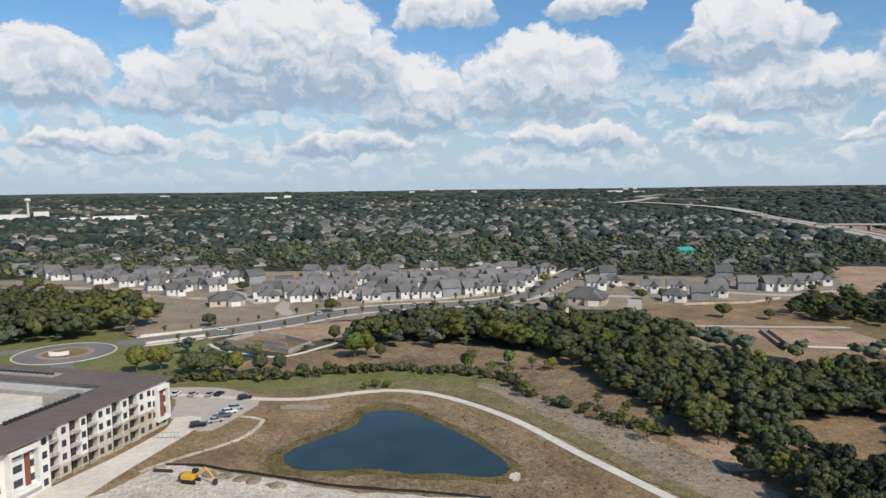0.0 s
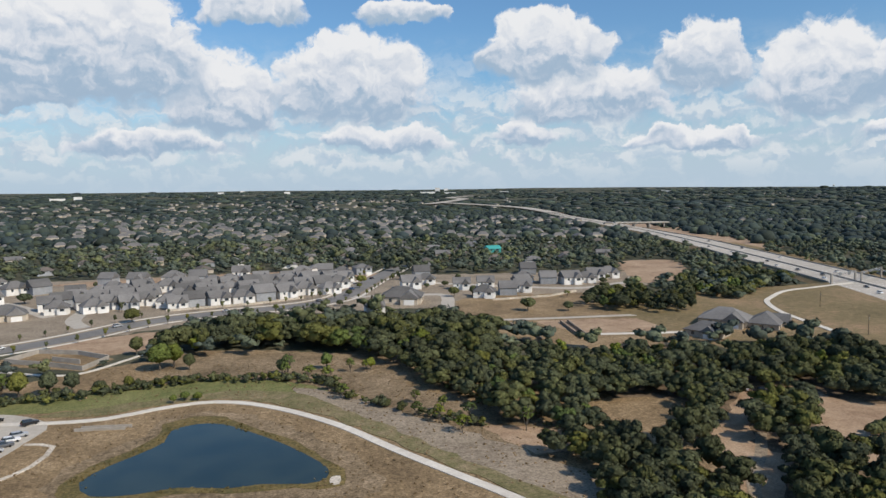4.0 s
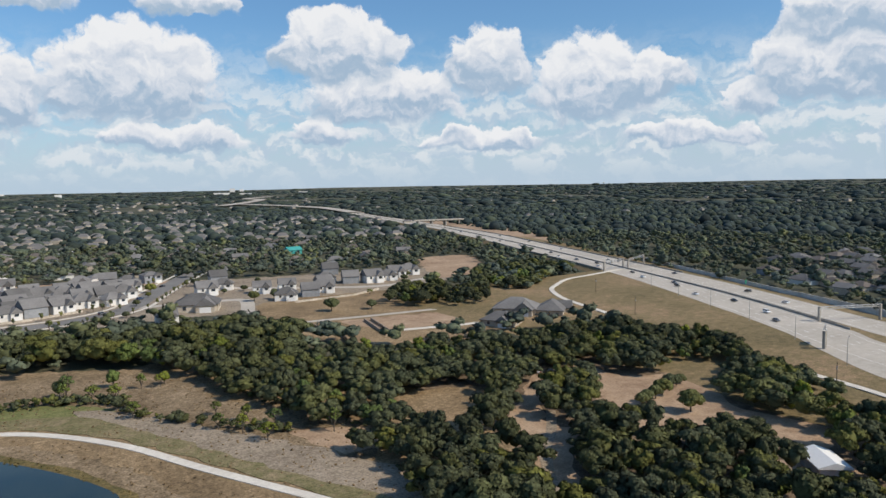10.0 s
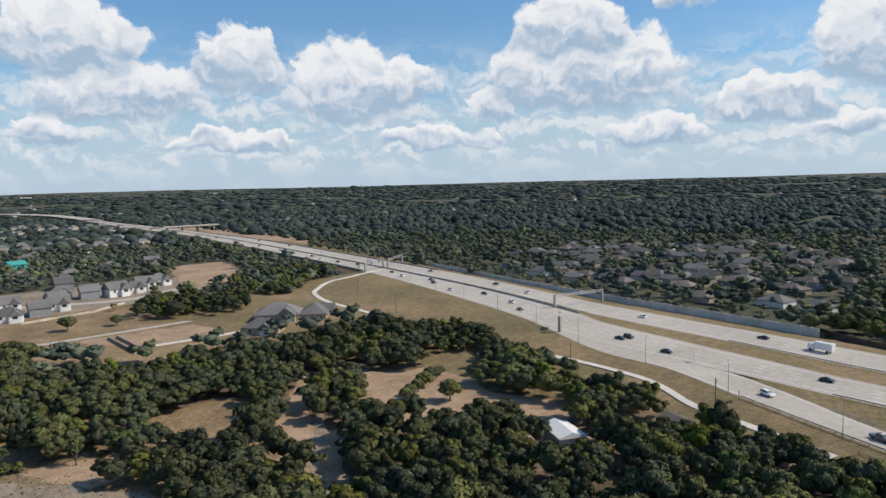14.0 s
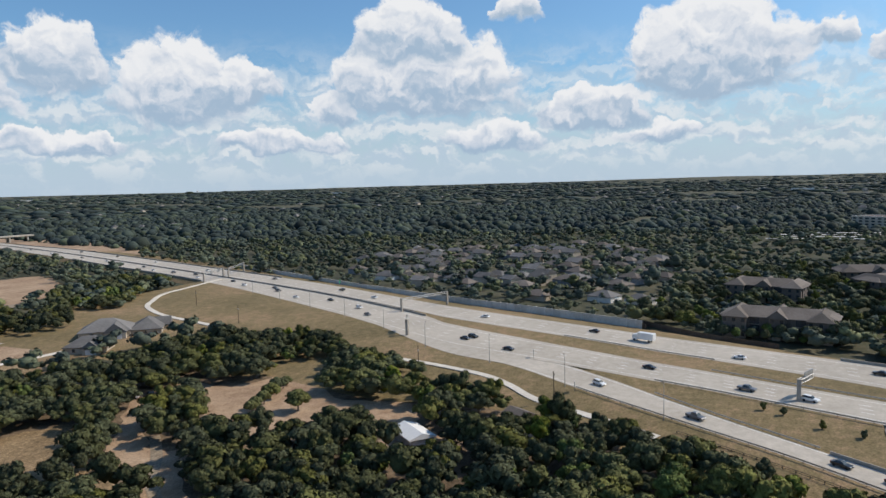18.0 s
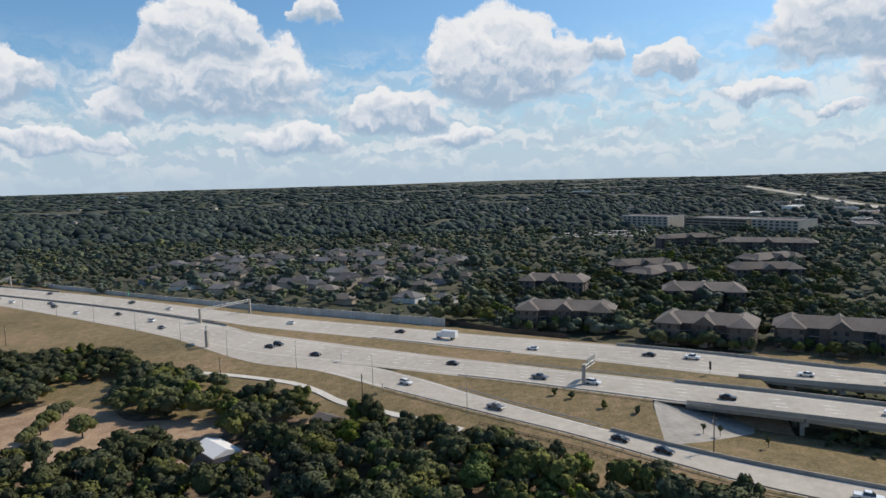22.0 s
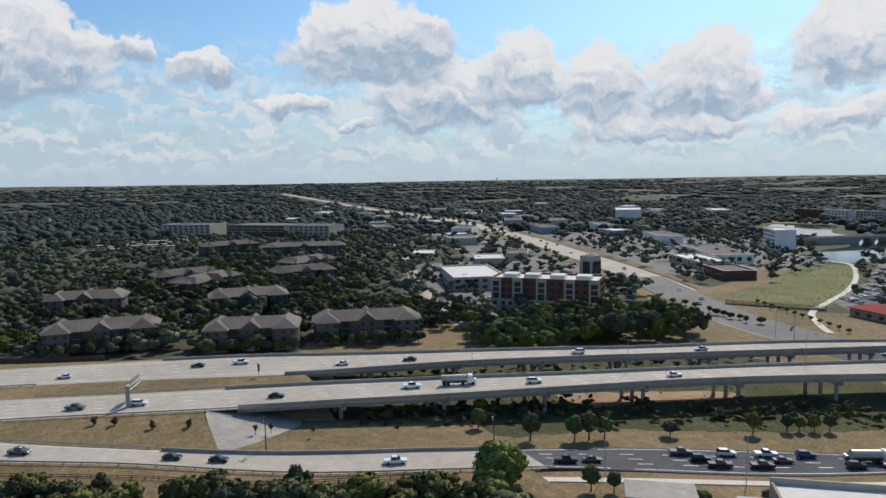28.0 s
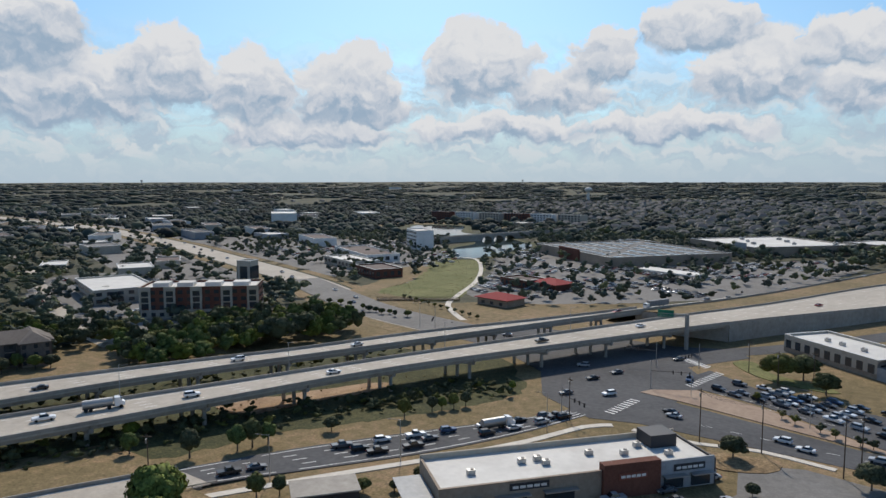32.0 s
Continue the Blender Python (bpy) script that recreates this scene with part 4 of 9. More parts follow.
def house_kind(L, W, h, rise, kind, wall, roof, label, wing=True, group="houses of the estate", small=False):
    """A house round its own middle: walls, main roof, a front wing with its own gable, windows, garage door."""
    ob = thing("house", 0, 0, -500, 0, label, "house", group)
    part("wall", gable_wall(L, W, h, rise, kind, wall), None, ob)
    part("roof", roof_mesh(L, W, rise, .5, kind, roof, h), None, ob)
    if wing:
        wl, ww = W * .55 + 2.4, L * .42
        me = gable_wall(wl, ww, h * .96, rise * .8, "gable", wall)
        place("wing_wall", me, ob, L * .22, -W / 2 + wl / 2 - 2.4, 0, 90)
        place("wing_roof", roof_mesh(wl, ww, rise * .8, .4, "gable", roof, h * .96), ob, L * .22, -W / 2 + wl / 2 - 2.4, 0, 90)
    if not small:
        place("garage_door", DOOR_G, ob, L * .22, -W / 2 - 2.42 if wing else -W / 2, 0.05, 0, "pale garage door")
        place("window", PANE, ob, -.25 * L, -W / 2, h - 2.3)
        place("window", PANE, ob, L / 2, 0, h - 2.3, 90)
        if h > 4:
            place("window", PANE_BIG, ob, L * .22, -W / 2 - 2.42 if wing else -W / 2, h - 2.2)
    return ob


TOWN = [house_kind(13, 11, 5.2, 4.2, "gable", M["wall_white"], M["roof_grey"], "two-storey white house with a grey shingle roof"),
        house_kind(15, 11, 4.8, 4.2, "hip", M["wall_white"], M["roof_grey"], "white house with a broad grey hipped roof"),
        house_kind(12, 12, 5.4, 4.4, "gable", M["wall_grey"], M["roof_grey"], "grey sided two-storey house with a steep gable"),
        house_kind(18, 13, 3.4, 4.0, "hip", M["wall_tan"], M["roof_grey"], "long low stone house with a broad grey roof")]
OLD = [house_kind(15, 11, 3.2, 3.0, "hip", M["wall_tan"], M["roof_brown"], "older brick house under a weathered brown roof", wing=False, small=True, group="houses of the suburb"),
       house_kind(13, 10, 5.4, 2.8, "gable", M["wall_tan"], M["roof_grey"], "two-storey suburban house with a grey roof", small=True, group="houses of the suburb"),
       house_kind(16, 12, 3.4, 3.2, "hip", M["wall_white"], M["roof_grey"], "pale suburban house with a hipped grey roof", wing=False, small=True, group="houses of the suburb"),
       house_kind(14, 11, 4.6, 3.0, "hip", M["wall_grey"], M["roof_brown"], "grey suburban house with a brown roof", wing=False, small=True, group="houses of the suburb")]


def put_house(proto, x, y, turn, k=1.0):
    X, Y, Z, s = spot(x, y)
    ob = copy_thing(proto, pose(X, Y, Z, 0, 0, turn))
    ob.scale = (s * k, s * k, s * k)
    BUILT.append((x, y, (10 if proto in TOWN else 5.2) * k))
    return ob


def flat_block(name, x, y, turn, L, W, h, wall, roof, label, category="building", storeys=2, bays=8, parapet=0.8, win=True, win_mat=None, band=None, group="", base_wall=None, one_side=False, open_w=.55):
    """A flat-roofed block: walls, roof sheet behind a parapet, rows of real windows on all sides."""
    X, Y, Z, s = spot(x, y)
    ob = thing(name, X, Y, Z, turn, label, category, group)
    ob.scale = (s, s, s)
    t = 0.35
    part("wall", boxes((-L / 2, L / 2, -W / 2, -W / 2 + t, -.3, h), (-L / 2, L / 2, W / 2 - t, W / 2, -.3, h), (-L / 2, -L / 2 + t, -W / 2 + t, W / 2 - t, -.3, h), (L / 2 - t, L / 2, -W / 2 + t, W / 2 - t, -.3, h)), wall, ob)
    part("roof", boxes((-L / 2 + t, L / 2 - t, -W / 2 + t, W / 2 - t, h - parapet - .3, h - parapet)), roof, ob)
    part("coping", boxes((-L / 2 - .1, L / 2 + .1, -W / 2 - .1, -W / 2 + t + .1, h, h + .15), (-L / 2 - .1, L / 2 + .1, W / 2 - t - .1, W / 2 + .1, h, h + .15), (-L / 2 - .1, -L / 2 + t + .1, -W / 2 + t + .1, W / 2 - t - .1, h, h + .15), (L / 2 - t - .1, L / 2 + .1, -W / 2 + t + .1, W / 2 - t - .1, h, h + .15)), band or M["trim_white"], ob)
    if base_wall:
        part("plinth", boxes((-L / 2 - .08, L / 2 + .08, -W / 2 - .08, -W / 2, -.3, h * .28), (-L / 2 - .08, L / 2 + .08, W / 2, W / 2 + .08, -.3, h * .28), (-L / 2 - .08, -L / 2, -W / 2, W / 2, -.3, h * .28), (L / 2, L / 2 + .08, -W / 2, W / 2, -.3, h * .28)), base_wall, ob)
    if win:
        fh = (h - parapet) / storeys
        me = pane_mesh(L / bays * open_w, fh * .52, win_mat or M["glass"])
        nb = max(2, int(bays * W / L))
        for i in range(storeys):
            front = 1 if (math.sin(math.radians(turn)) * x - math.cos(math.radians(turn)) * y) > 0 else -1
            for j in range(bays):
                u = (j + .5) / bays * L - L / 2
                for s_ in ((front,) if one_side else (-1, 1)):
                    place("window", me, ob, u, s_ * W / 2, i * fh + fh * .3)
            for j in range(0 if one_side else nb):
                u = (j + .5) / nb * W - W / 2
                place("window", me, ob, -L / 2, u, i * fh + fh * .3, 90)
                place("window", me, ob, L / 2, u, i * fh + fh * .3, 90)
    BUILT.append((x, y, max(L, W) * .62))
    return ob


def roof_unit(parent, x, y, z, k=1.0, turn=0.0):
    """An air handler: a ribbed casing on a curb, with a fan ring."""
    u = new("roof_unit")
    u.parent = parent
    u.matrix_basis = pose(x, y, z, 0, 0, turn)
    u.scale = (k, k, k)
    part("casing", boxes((-1.1, 1.1, -.8, .8, .2, 1.5), (-1.15, 1.15, -.85, .85, 0, .2), bevel=.05), M["steel"], u)
    bm = bmesh.new()
    rod(bm, (0.3, 0, 1.5), (0.3, 0, 1.62), .55, .55, 12)
    part("fan_ring", bm, M["dark"], u)


# -- the four-storey apartment block by the pond, round a parking deck
def apartment_block():
    ang = math.degrees(math.atan2(-0.959, -0.284))
    ob = thing("apartment_building", -77.5, 211, 0, ang, "four-storey white and tan apartment block with balconies", "building")
    # local x runs along the street front towards its near end, local y points away from the court: the front is at y = 0
    hh = 14.0
    W = 12.5
    # walls: front split in bays, each panel its own slab
    tan, white = M["wall_tan"], M["wall_white"]

    def slab(name, x0, x1, y0, y1, z0, z1, m):
        return part(name, boxes((x0, x1, y0, y1, z0, z1)), m, ob)

    slab("body", 0.4, 48, -W, -1.6, -.3, hh - .6, M["wall_white"])
    slab("body", 48.02, 76, -W, 1.4, -.3, hh - .6, M["wall_white"])
    slab("body", 0.4, W, -92, -W - .02, -.3, hh - .6, M["wall_white"])
    part("roof", boxes((-.6, 48, -W - .6, .5, hh - .6, hh), (48, 77, -W - .6, 3.2, hh - .6, hh), (-.6, W + .6, -93, -W - .6, hh - .6, hh)), M["roof_flat"], ob, "brown-grey flat roof")
    balc = [(15.2, 18.8), (22.0, 25.4), (31.0, 34.4), (36.8, 40.2), (44.0, 47.4)]
    solid = [(2.4, 15.2), (18.8, 22.0), (25.4, 31.0), (34.4, 36.8), (40.2, 44.0)]
    fl = 3.3
    for x0, x1 in solid:
        slab("wall_panel", x0, x1, -1.6, 0, -.3, 6.6 if x0 < 30 else 3.3, tan)
        slab("wall_panel", x0, x1, -1.6, 0, 6.6 if x0 < 30 else 3.3, hh - .6, white)
        n = max(1, round((x1 - x0) / 3.4))
        for i in range(4):
            for j in range(n):
                place("window", PANE, ob, x0 + (j + .5) / n * (x1 - x0), 0, i * fl + 1.0)
    for x0, x1 in balc:
        for i in range(4):
            slab("balcony_back", x0, x1, -1.6, -1.5, i * fl + .1, (i + 1) * fl, M["deep_red"])
            b = slab("balcony", x0, x1, -1.5, 0.55, i * fl - .12, i * fl + .1, M["wall_concrete"])
            r = bmesh.new()
            box(r, x0 + .05, x1 - .05, .45, .5, i * fl + 1.0, i * fl + 1.08)
            for k in range(9):
                u = x0 + .1 + (x1 - x0 - .2) * k / 8
                box(r, u - .03, u + .03, .45, .5, i * fl + .1, i * fl + 1.0)
            rail = part("railing", r, M["trim_white"], b)
            place("window", PANE, ob, (x0 + x1) / 2 - .7, -1.48, i * fl + .5, 0, "balcony door pane")
    # end tower with a red panel, and the near white-framed block
    for a, b_, y1, mids in ((2.6, 8.2, 1.3, 5.4), (52.0, 60.5, 3.0, 55.0)):
        yb = 1.4 if a > 40 else 0.0
        slab("frame_post", a, a + .7, yb, y1, 2.4, hh - 1.2, white)
        slab("frame_post", b_ - .7, b_, yb, y1, 2.4, hh - 1.2, white)
        slab("frame_head", a + .7, b_ - .7, yb, y1, hh - 2.4, hh - 1.2, white)
        slab("frame_foot", a + .7, b_ - .7, yb, y1, 2.4, 3.2, white)
        slab("red_panel", mids - 1.1, mids + .2, yb, yb + .3, 3.3, hh - 2.5, M["maroon"])
        for i in range(1, 4):
            place("window", PANE_BIG, ob, mids + 2.2, yb + .05, i * fl + .6)
            place("window", PANE, ob, mids - 2.0, yb + .05, i * fl + .6)
    for x0 in (49.5, 62.5, 66, 69.5, 73):
        for i in range(4):
            place("window", PANE, ob, x0, 1.42, i * fl + 1.0)
    for i in range(4):
        for y0 in (-3, -7, -11, -15):
            place("window", PANE, ob, 0.4, y0, i * fl + 1.0, 90)
    # parking deck in the court
    part("parking_deck", boxes((W + 4, 76, -92, -W - 1.5, -.3, 10.6)), M["path"], ob, "pale concrete parking deck")
    part("deck_parapet", boxes((W + 4, 76, -W - 1.9, -W - 1.5, 10.6, 11.7), (W + 4, W + 4.4, -92, -W - 1.9, 10.6, 11.7)), M["wall_concrete"], ob)
    part("stair_tower", boxes((W + 4.6, W + 12, -W - 11, -W - 4, 10.6, 13.4)), M["wall_concrete"], ob)
    for i in range(16):
        u = part("roof_unit", boxes((24 + i * 1.55, 24.9 + i * 1.55, -W + .6, -W + 1.5, hh, hh + .9), bevel=.05), M["dark"], ob)
    for i in range(14):
        part("roof_unit", boxes((7, 8, -36 - i * 1.7, -37 - i * 1.7, hh, hh + .9), bevel=.05), M["dark"], ob)
    part("roof_well", boxes((5.4, 9.8, -62, -34.5, hh, hh + .35)), M["wall_concrete"], ob)
    BUILT.append((-95, 185, 45))


apartment_block()


# -- three-storey apartments beyond the freeway
def flats(x, y, turn, L, W=15.0, h=9.2):
    ob = thing("apartment_house", x, y, 0, turn, "three-storey brown stone apartment house with a hipped roof", "building", "apartment houses beyond the freeway")
    part("wall", boxes((-L / 2, L / 2, -W / 2, W / 2, -.3, h)), M["apt_wall"], ob)
    part("roof", roof_mesh(L, W, 3.6, .9, "hip", M["roof_brown"], h), None, ob)
    steps = ((-.37, 4.6, 3.4), (0.0, 3.4, 1.6), (.37, 4.6, 3.4))
    for sx, hw, out in steps:
        c = sx * L
        part("bay_wall", boxes((c - hw, c + hw, -W / 2 - out, W / 2 + out, -.3, h + .02)), M["apt_wall"], ob)
        place("bay_roof", roof_mesh(W + 2 * out, 2 * hw, 3.3, .8, "hip" if sx else "gable", M["roof_brown"], h + .06), ob, c, 0, 0, 90)
        part("gable_wall", mesh_of("gable_wall", [(c - hw, -W / 2 - out - .02, h), (c + hw, -W / 2 - out - .02, h), (c, -W / 2 - out - .02, h + (3.0 if not sx else .1)), (c - hw, -W / 2 - out + .3, h), (c + hw, -W / 2 - out + .3, h), (c, -W / 2 - out + .3, h + (3.0 if not sx else .1))], [(0, 1, 2), (5, 4, 3), (0, 2, 5, 3), (2, 1, 4, 5)], M["stucco"]), None, ob)
        part("stone_base", boxes((c - hw - .06, c + hw + .06, -W / 2 - out - .08, -W / 2 - out + .3, -.3, 2.9)), M["stone_tan"], ob)
    n = int(L / 3.6)
    for i in range(3):
        for j in range(n):
            u = -L / 2 + (j + .5) * L / n
            bay = [o for sx, hw, o in steps if abs(u - sx * L) < hw]
            yy = W / 2 + (bay[0] if bay else 0)
            if not bay and j % 3 == 1:
                continue
            place("window", PANE, ob, u, -yy, i * 3.05 + .9)
        for u in (-4, 0, 4):
            if u:
                place("window", PANE, ob, L / 2, u, i * 3.05 + .9, 90)
                place("window", PANE, ob, -L / 2, u, i * 3.05 + .9, 90)
    bm = bmesh.new()
    box(bm, -1.6, 1.6, -W / 2 - 2.9, -W / 2 - 1.7, 0, 3.2)
    part("porch", bm, M["stucco"], ob, "pale arched porch")
    for i in (1, 2):
        for sx in (-.2, .2):
            # no hollow here: a thin dark slab paints the shade behind the balcony
            part("balcony_recess", boxes((sx * L - 1.9, sx * L + 1.9, -W / 2 - .05, -W / 2, i * 3.05 + .05, i * 3.05 + 2.6)), M["dark"], ob)
            b = part("balcony", boxes((sx * L - 1.8, sx * L + 1.8, -W / 2 - 1.3, -W / 2, i * 3.05 - .15, i * 3.05 + .05)), M["wall_concrete"], ob)
            part("railing", boxes((sx * L - 1.8, sx * L + 1.8, -W / 2 - 1.3, -W / 2 - 1.22, i * 3.05 + .05, i * 3.05 + 1.0)), M["dark"], b)
    for k in (-.36, 0, .36):
        BUILT.append((x + k * L * math.cos(math.radians(turn)), y + k * L * math.sin(math.radians(turn)), 11))
    return ob


def between(x0, y0, x1, y1, W=15.0, back=8.0):
    """Flats whose front runs from one corner to the other; the body lies behind it, away from the freeway."""
    L = math.hypot(x1 - x0, y1 - y0)
    t = math.degrees(math.atan2(y1 - y0, x1 - x0))
    nx, ny = -(y1 - y0) / L, (x1 - x0) / L
    if nx < 0:
        nx, ny, t = -nx, -ny, t + 180
    return flats((x0 + x1) / 2 + nx * back, (y0 + y1) / 2 + ny * back, t, L, W)


for q in ((326, 22, 320, -22), (420, 26, 412, -12), (300, -38, 288, -74), (292, -82, 278, -126), (486, -34, 494, -76), (443, -50, 474, -84), (382, -52, 376, -92), (512, -130, 532, -168), (464, -106, 466, -148), (690, -92, 704, -146), (652, -138, 630, -210)):
    between(*q)

# ---- the new estate, the suburb and the houses by the freeway ----
ESTATE_A = [(-344, 600), (-325, 585), (-292, 562), (-276, 560), (-258, 545), (-240, 545), (-228, 570), (-208, 540), (-190, 545), (-172, 518), (-148, 487), (-145, 530), (-130, 528), (-168, 466)]
ESTATE_B = [(-102, 462), (-86, 450), (-80, 508), (-68, 460), (-54, 466), (-40, 441), (-26, 440), (-12, 440), (2, 444), (15, 449), (29, 453), (42, 464), (56, 482), (-62, 506), (-46, 510), (-32, 514), (-20, 476), (-5, 487), (9, 499), (23, 508), (36, 512), (50, 508), (66, 520), (78, 538)]
ESTATE_C = [(-92, 565), (-70, 553), (-46, 558), (-28, 550), (3, 570), (50, 565), (68, 562), (115, 466), (131, 484), (137, 521), (147, 450), (150, 412), (168, 418), (182, 426), (201, 470), (214, 456), (228, 449), (242, 452), (222, 511), (255, 462), (270, 470), (190, 448), (165, 452)]
for lst, base in ((ESTATE_A, 35), (ESTATE_B, 14), (ESTATE_C, -10)):
    for i, (x, y) in enumerate(lst):
        put_house(TOWN[(i * 7 + base) % 3], x, y + 5, base + RNG.uniform(-12, 12) + (180 if i % 3 == 0 else 0), RNG.uniform(.88, 1.05))
fill = 0
for poly, base in (([(-110, 442), (-30, 432), (60, 462), (90, 545), (20, 540), (-100, 525)], 14), ([(-350, 600), (-180, 490), (-120, 500), (-110, 560), (-230, 595)], 35), ([(140, 450), (240, 430), (280, 470), (230, 520), (140, 530)], -10)):
    for x, y in scatter(poly, 12.5, np.random.default_rng(8)):
        if fill < 72 and not any(math.hypot(x - b[0], y - b[1]) < b[2] + 1.5 for b in BUILT):
            put_house(TOWN[fill % 3], x, y, base + RNG.uniform(-10, 10), RNG.uniform(.85, 1.0))
            fill += 1
put_house(TOWN[3], -122, 430, 20, 1.15)
put_house(TOWN[3], 96, 415, -20, 1.35)
put_house(TOWN[0], 73, 385, 0, .8)
# the grey-roofed pair beside the trail
put_house(TOWN[3], 232, 292, -48, 1.25)
put_house(TOWN[3], 246, 280, 40, 1.1)
put_house(TOWN[3], 208, 274, -60, .95)
blue = house_kind(13, 11, 6.0, 2.6, "hip", M["wall_grey"], M["roof_grey"], "blue-grey two-storey house at the street corner")
put_house(blue, 97, 562, 10, 1.0)
wrap = house_kind(14, 12, 6.6, 3.0, "gable", M["teal"], M["teal"], "house under construction in teal sheathing", wing=False)
put_house(wrap, 252, 676, 0, 1.0)

SUBURB_N = [(-409, 690), (-239, 668), (-132, 612), (-90, 590), (92, 592), (165, 597), (248, 566), (335, 596), (420, 690), (520, 900), (700, 1423), (311, 1554), (-69, 1668), (-457, 1631), (-889, 1496)]
SUBURB_W = [(442, 292), (402, 172), (382, 112), (368, 54), (488, 51), (658, 93), (720, 177), (640, 332), (522, 345)]
hn = 0
rg_h = np.random.default_rng(21)
far_house_places = []
for gy in np.arange(580, 1670, 46):
    for gx in np.arange(-880, 720, 31):
        x, y = gx + rg_h.uniform(-6, 6) + 18 * math.sin(gy * .013), gy + rg_h.uniform(-7, 7) + 22 * math.sin(gx * .011)
        if not inside(x, y, SUBURB_N) or math.hypot(x - 252, y - 676) < 22 or rg_h.random() < (.8 if x < -330 and y > 800 else .42):
            continue
        turn = 25 * math.sin(gx * .006 + gy * .004) + (90 if rg_h.random() < .2 else 0)
        if hn < 92:
            put_house(OLD[rg_h.integers(4)], x, y, turn, rg_h.uniform(.9, 1.1))
            hn += 1
        else:
            far_house_places.append((x, y, turn))
for gx in np.arange(372, 720, 24):
    for gy in np.arange(50, 350, 19):
        x, y = gx + rg_h.uniform(-4, 4), gy + rg_h.uniform(-3, 3)
        k = (x - 372) * .25
        if inside(x, y, SUBURB_W) and rg_h.random() < .62:
            put_house(OLD[rg_h.integers(4)], x, y, 70 + rg_h.uniform(-12, 12), rg_h.uniform(.85, 1.05))


def far_roofs(places, name, label, hi=(4.5, 7.5)):
    """Far houses of a few dots each, joined."""
    V, F = [], []
    for x, y, turn in places:
        X, Y, Z, s = spot(x, y)
        c, d = math.cos(math.radians(turn)), math.sin(math.radians(turn))
        L, W, h = RNG.uniform(6, 8.5) * s, RNG.uniform(4.5, 6) * s, RNG.uniform(*hi) * s
        n = len(V)
        for px, py, pz in ((-L, -W, 0), (L, -W, 0), (L, W, 0), (-L, W, 0), (-L, -W, h * .75), (L, -W, h * .75), (L, W, h * .75), (-L, W, h * .75), (-L * .5, 0, h * 1.3), (L * .5, 0, h * 1.3)):
            V.append((X + px * c - py * d, Y + px * d + py * c, Z + pz))
        F += [tuple(n + k for k in q) for q in ((0, 1, 5, 4), (1, 2, 6, 5), (2, 3, 7, 6), (3, 0, 4, 7), (4, 5, 9, 8), (6, 7, 8, 9), (5, 6, 9), (7, 4, 8))]
        BUILT.append((x, y, 9))
    me = mesh_of(name, V, F, M["wall_tan"])
    me.materials.append(M["roof_grey"])
    me.polygons.foreach_set("material_index", [0, 0, 0, 0, 1, 1, 1, 1] * len(places))
    tagged(new(name, me), label, "houses", "", "stuff")


for i in range(520):
    a, r = rg_h.uniform(-32, 178), rg_h.uniform(1150, 7000)
    far_house_places.append((r * math.sin(math.radians(a)), r * math.cos(math.radians(a)), rg_h.uniform(0, 180)))
SUBURB_S = [(620, -1010), (1050, -1700), (620, -2350), (60, -2500), (-40, -900), (120, -860), (330, -900)]
for gy in np.arange(-2480, -860, 44):
    for gx in np.arange(-40, 1050, 34):
        x, y = gx + rg_h.uniform(-8, 8) + 20 * math.sin(gy * .011), gy + rg_h.uniform(-8, 8)
        if inside(x, y, SUBURB_S) and rg_h.random() < .62:
            far_house_places.append((x, y, 30 * math.sin(gx * .007) + rg_h.uniform(-10, 10)))
for i in range(300):
    a, r = rg_h.uniform(-33, 16), rg_h.uniform(1600, 3600)
    far_house_places.append((r * math.sin(math.radians(a)), r * math.cos(math.radians(a)), rg_h.uniform(0, 180)))
far_roofs(far_house_places, "far_houses", "distant suburban houses with grey roofs among trees")

# ---- bridges, barriers, gantries, sound wall ----
def rail_mesh(a, b, y0, y1, zfn, side, h, t, step=6.0, inset=0.0, lift=0.0):
    """A low wall along an edge line."""
    ys = np.linspace(y0, y1, max(2, int(abs(y1 - y0) / step)))
    v, f = [], []
    for y in ys:
        x = a(y) + inset * (1 if b(y) > a(y) else -1)
        s = 1 if b(y) > a(y) else -1
        z = zfn(y) + lift
        v += [(x, y, z), (x, y, z + h), (x + s * t, y, z + h), (x + s * t, y, z)]
    for i in range(len(ys) - 1):
        for j in range(4):
            f.append((4 * i + j, 4 * i + (j + 1) % 4, 4 * i + 4 + (j + 1) % 4, 4 * i + 4 + j))
    f += [(0, 1, 2, 3), tuple(4 * (len(ys) - 1) + k for k in (3, 2, 1, 0))]
    me = mesh_of("barrier", v, f, M["wall_concrete"])
    bm = bmesh.new()
    bm.from_mesh(me)
    bmesh.ops.recalc_face_normals(bm, faces=bm.faces)
    bm.to_mesh(me)
    bm.free()
    return me


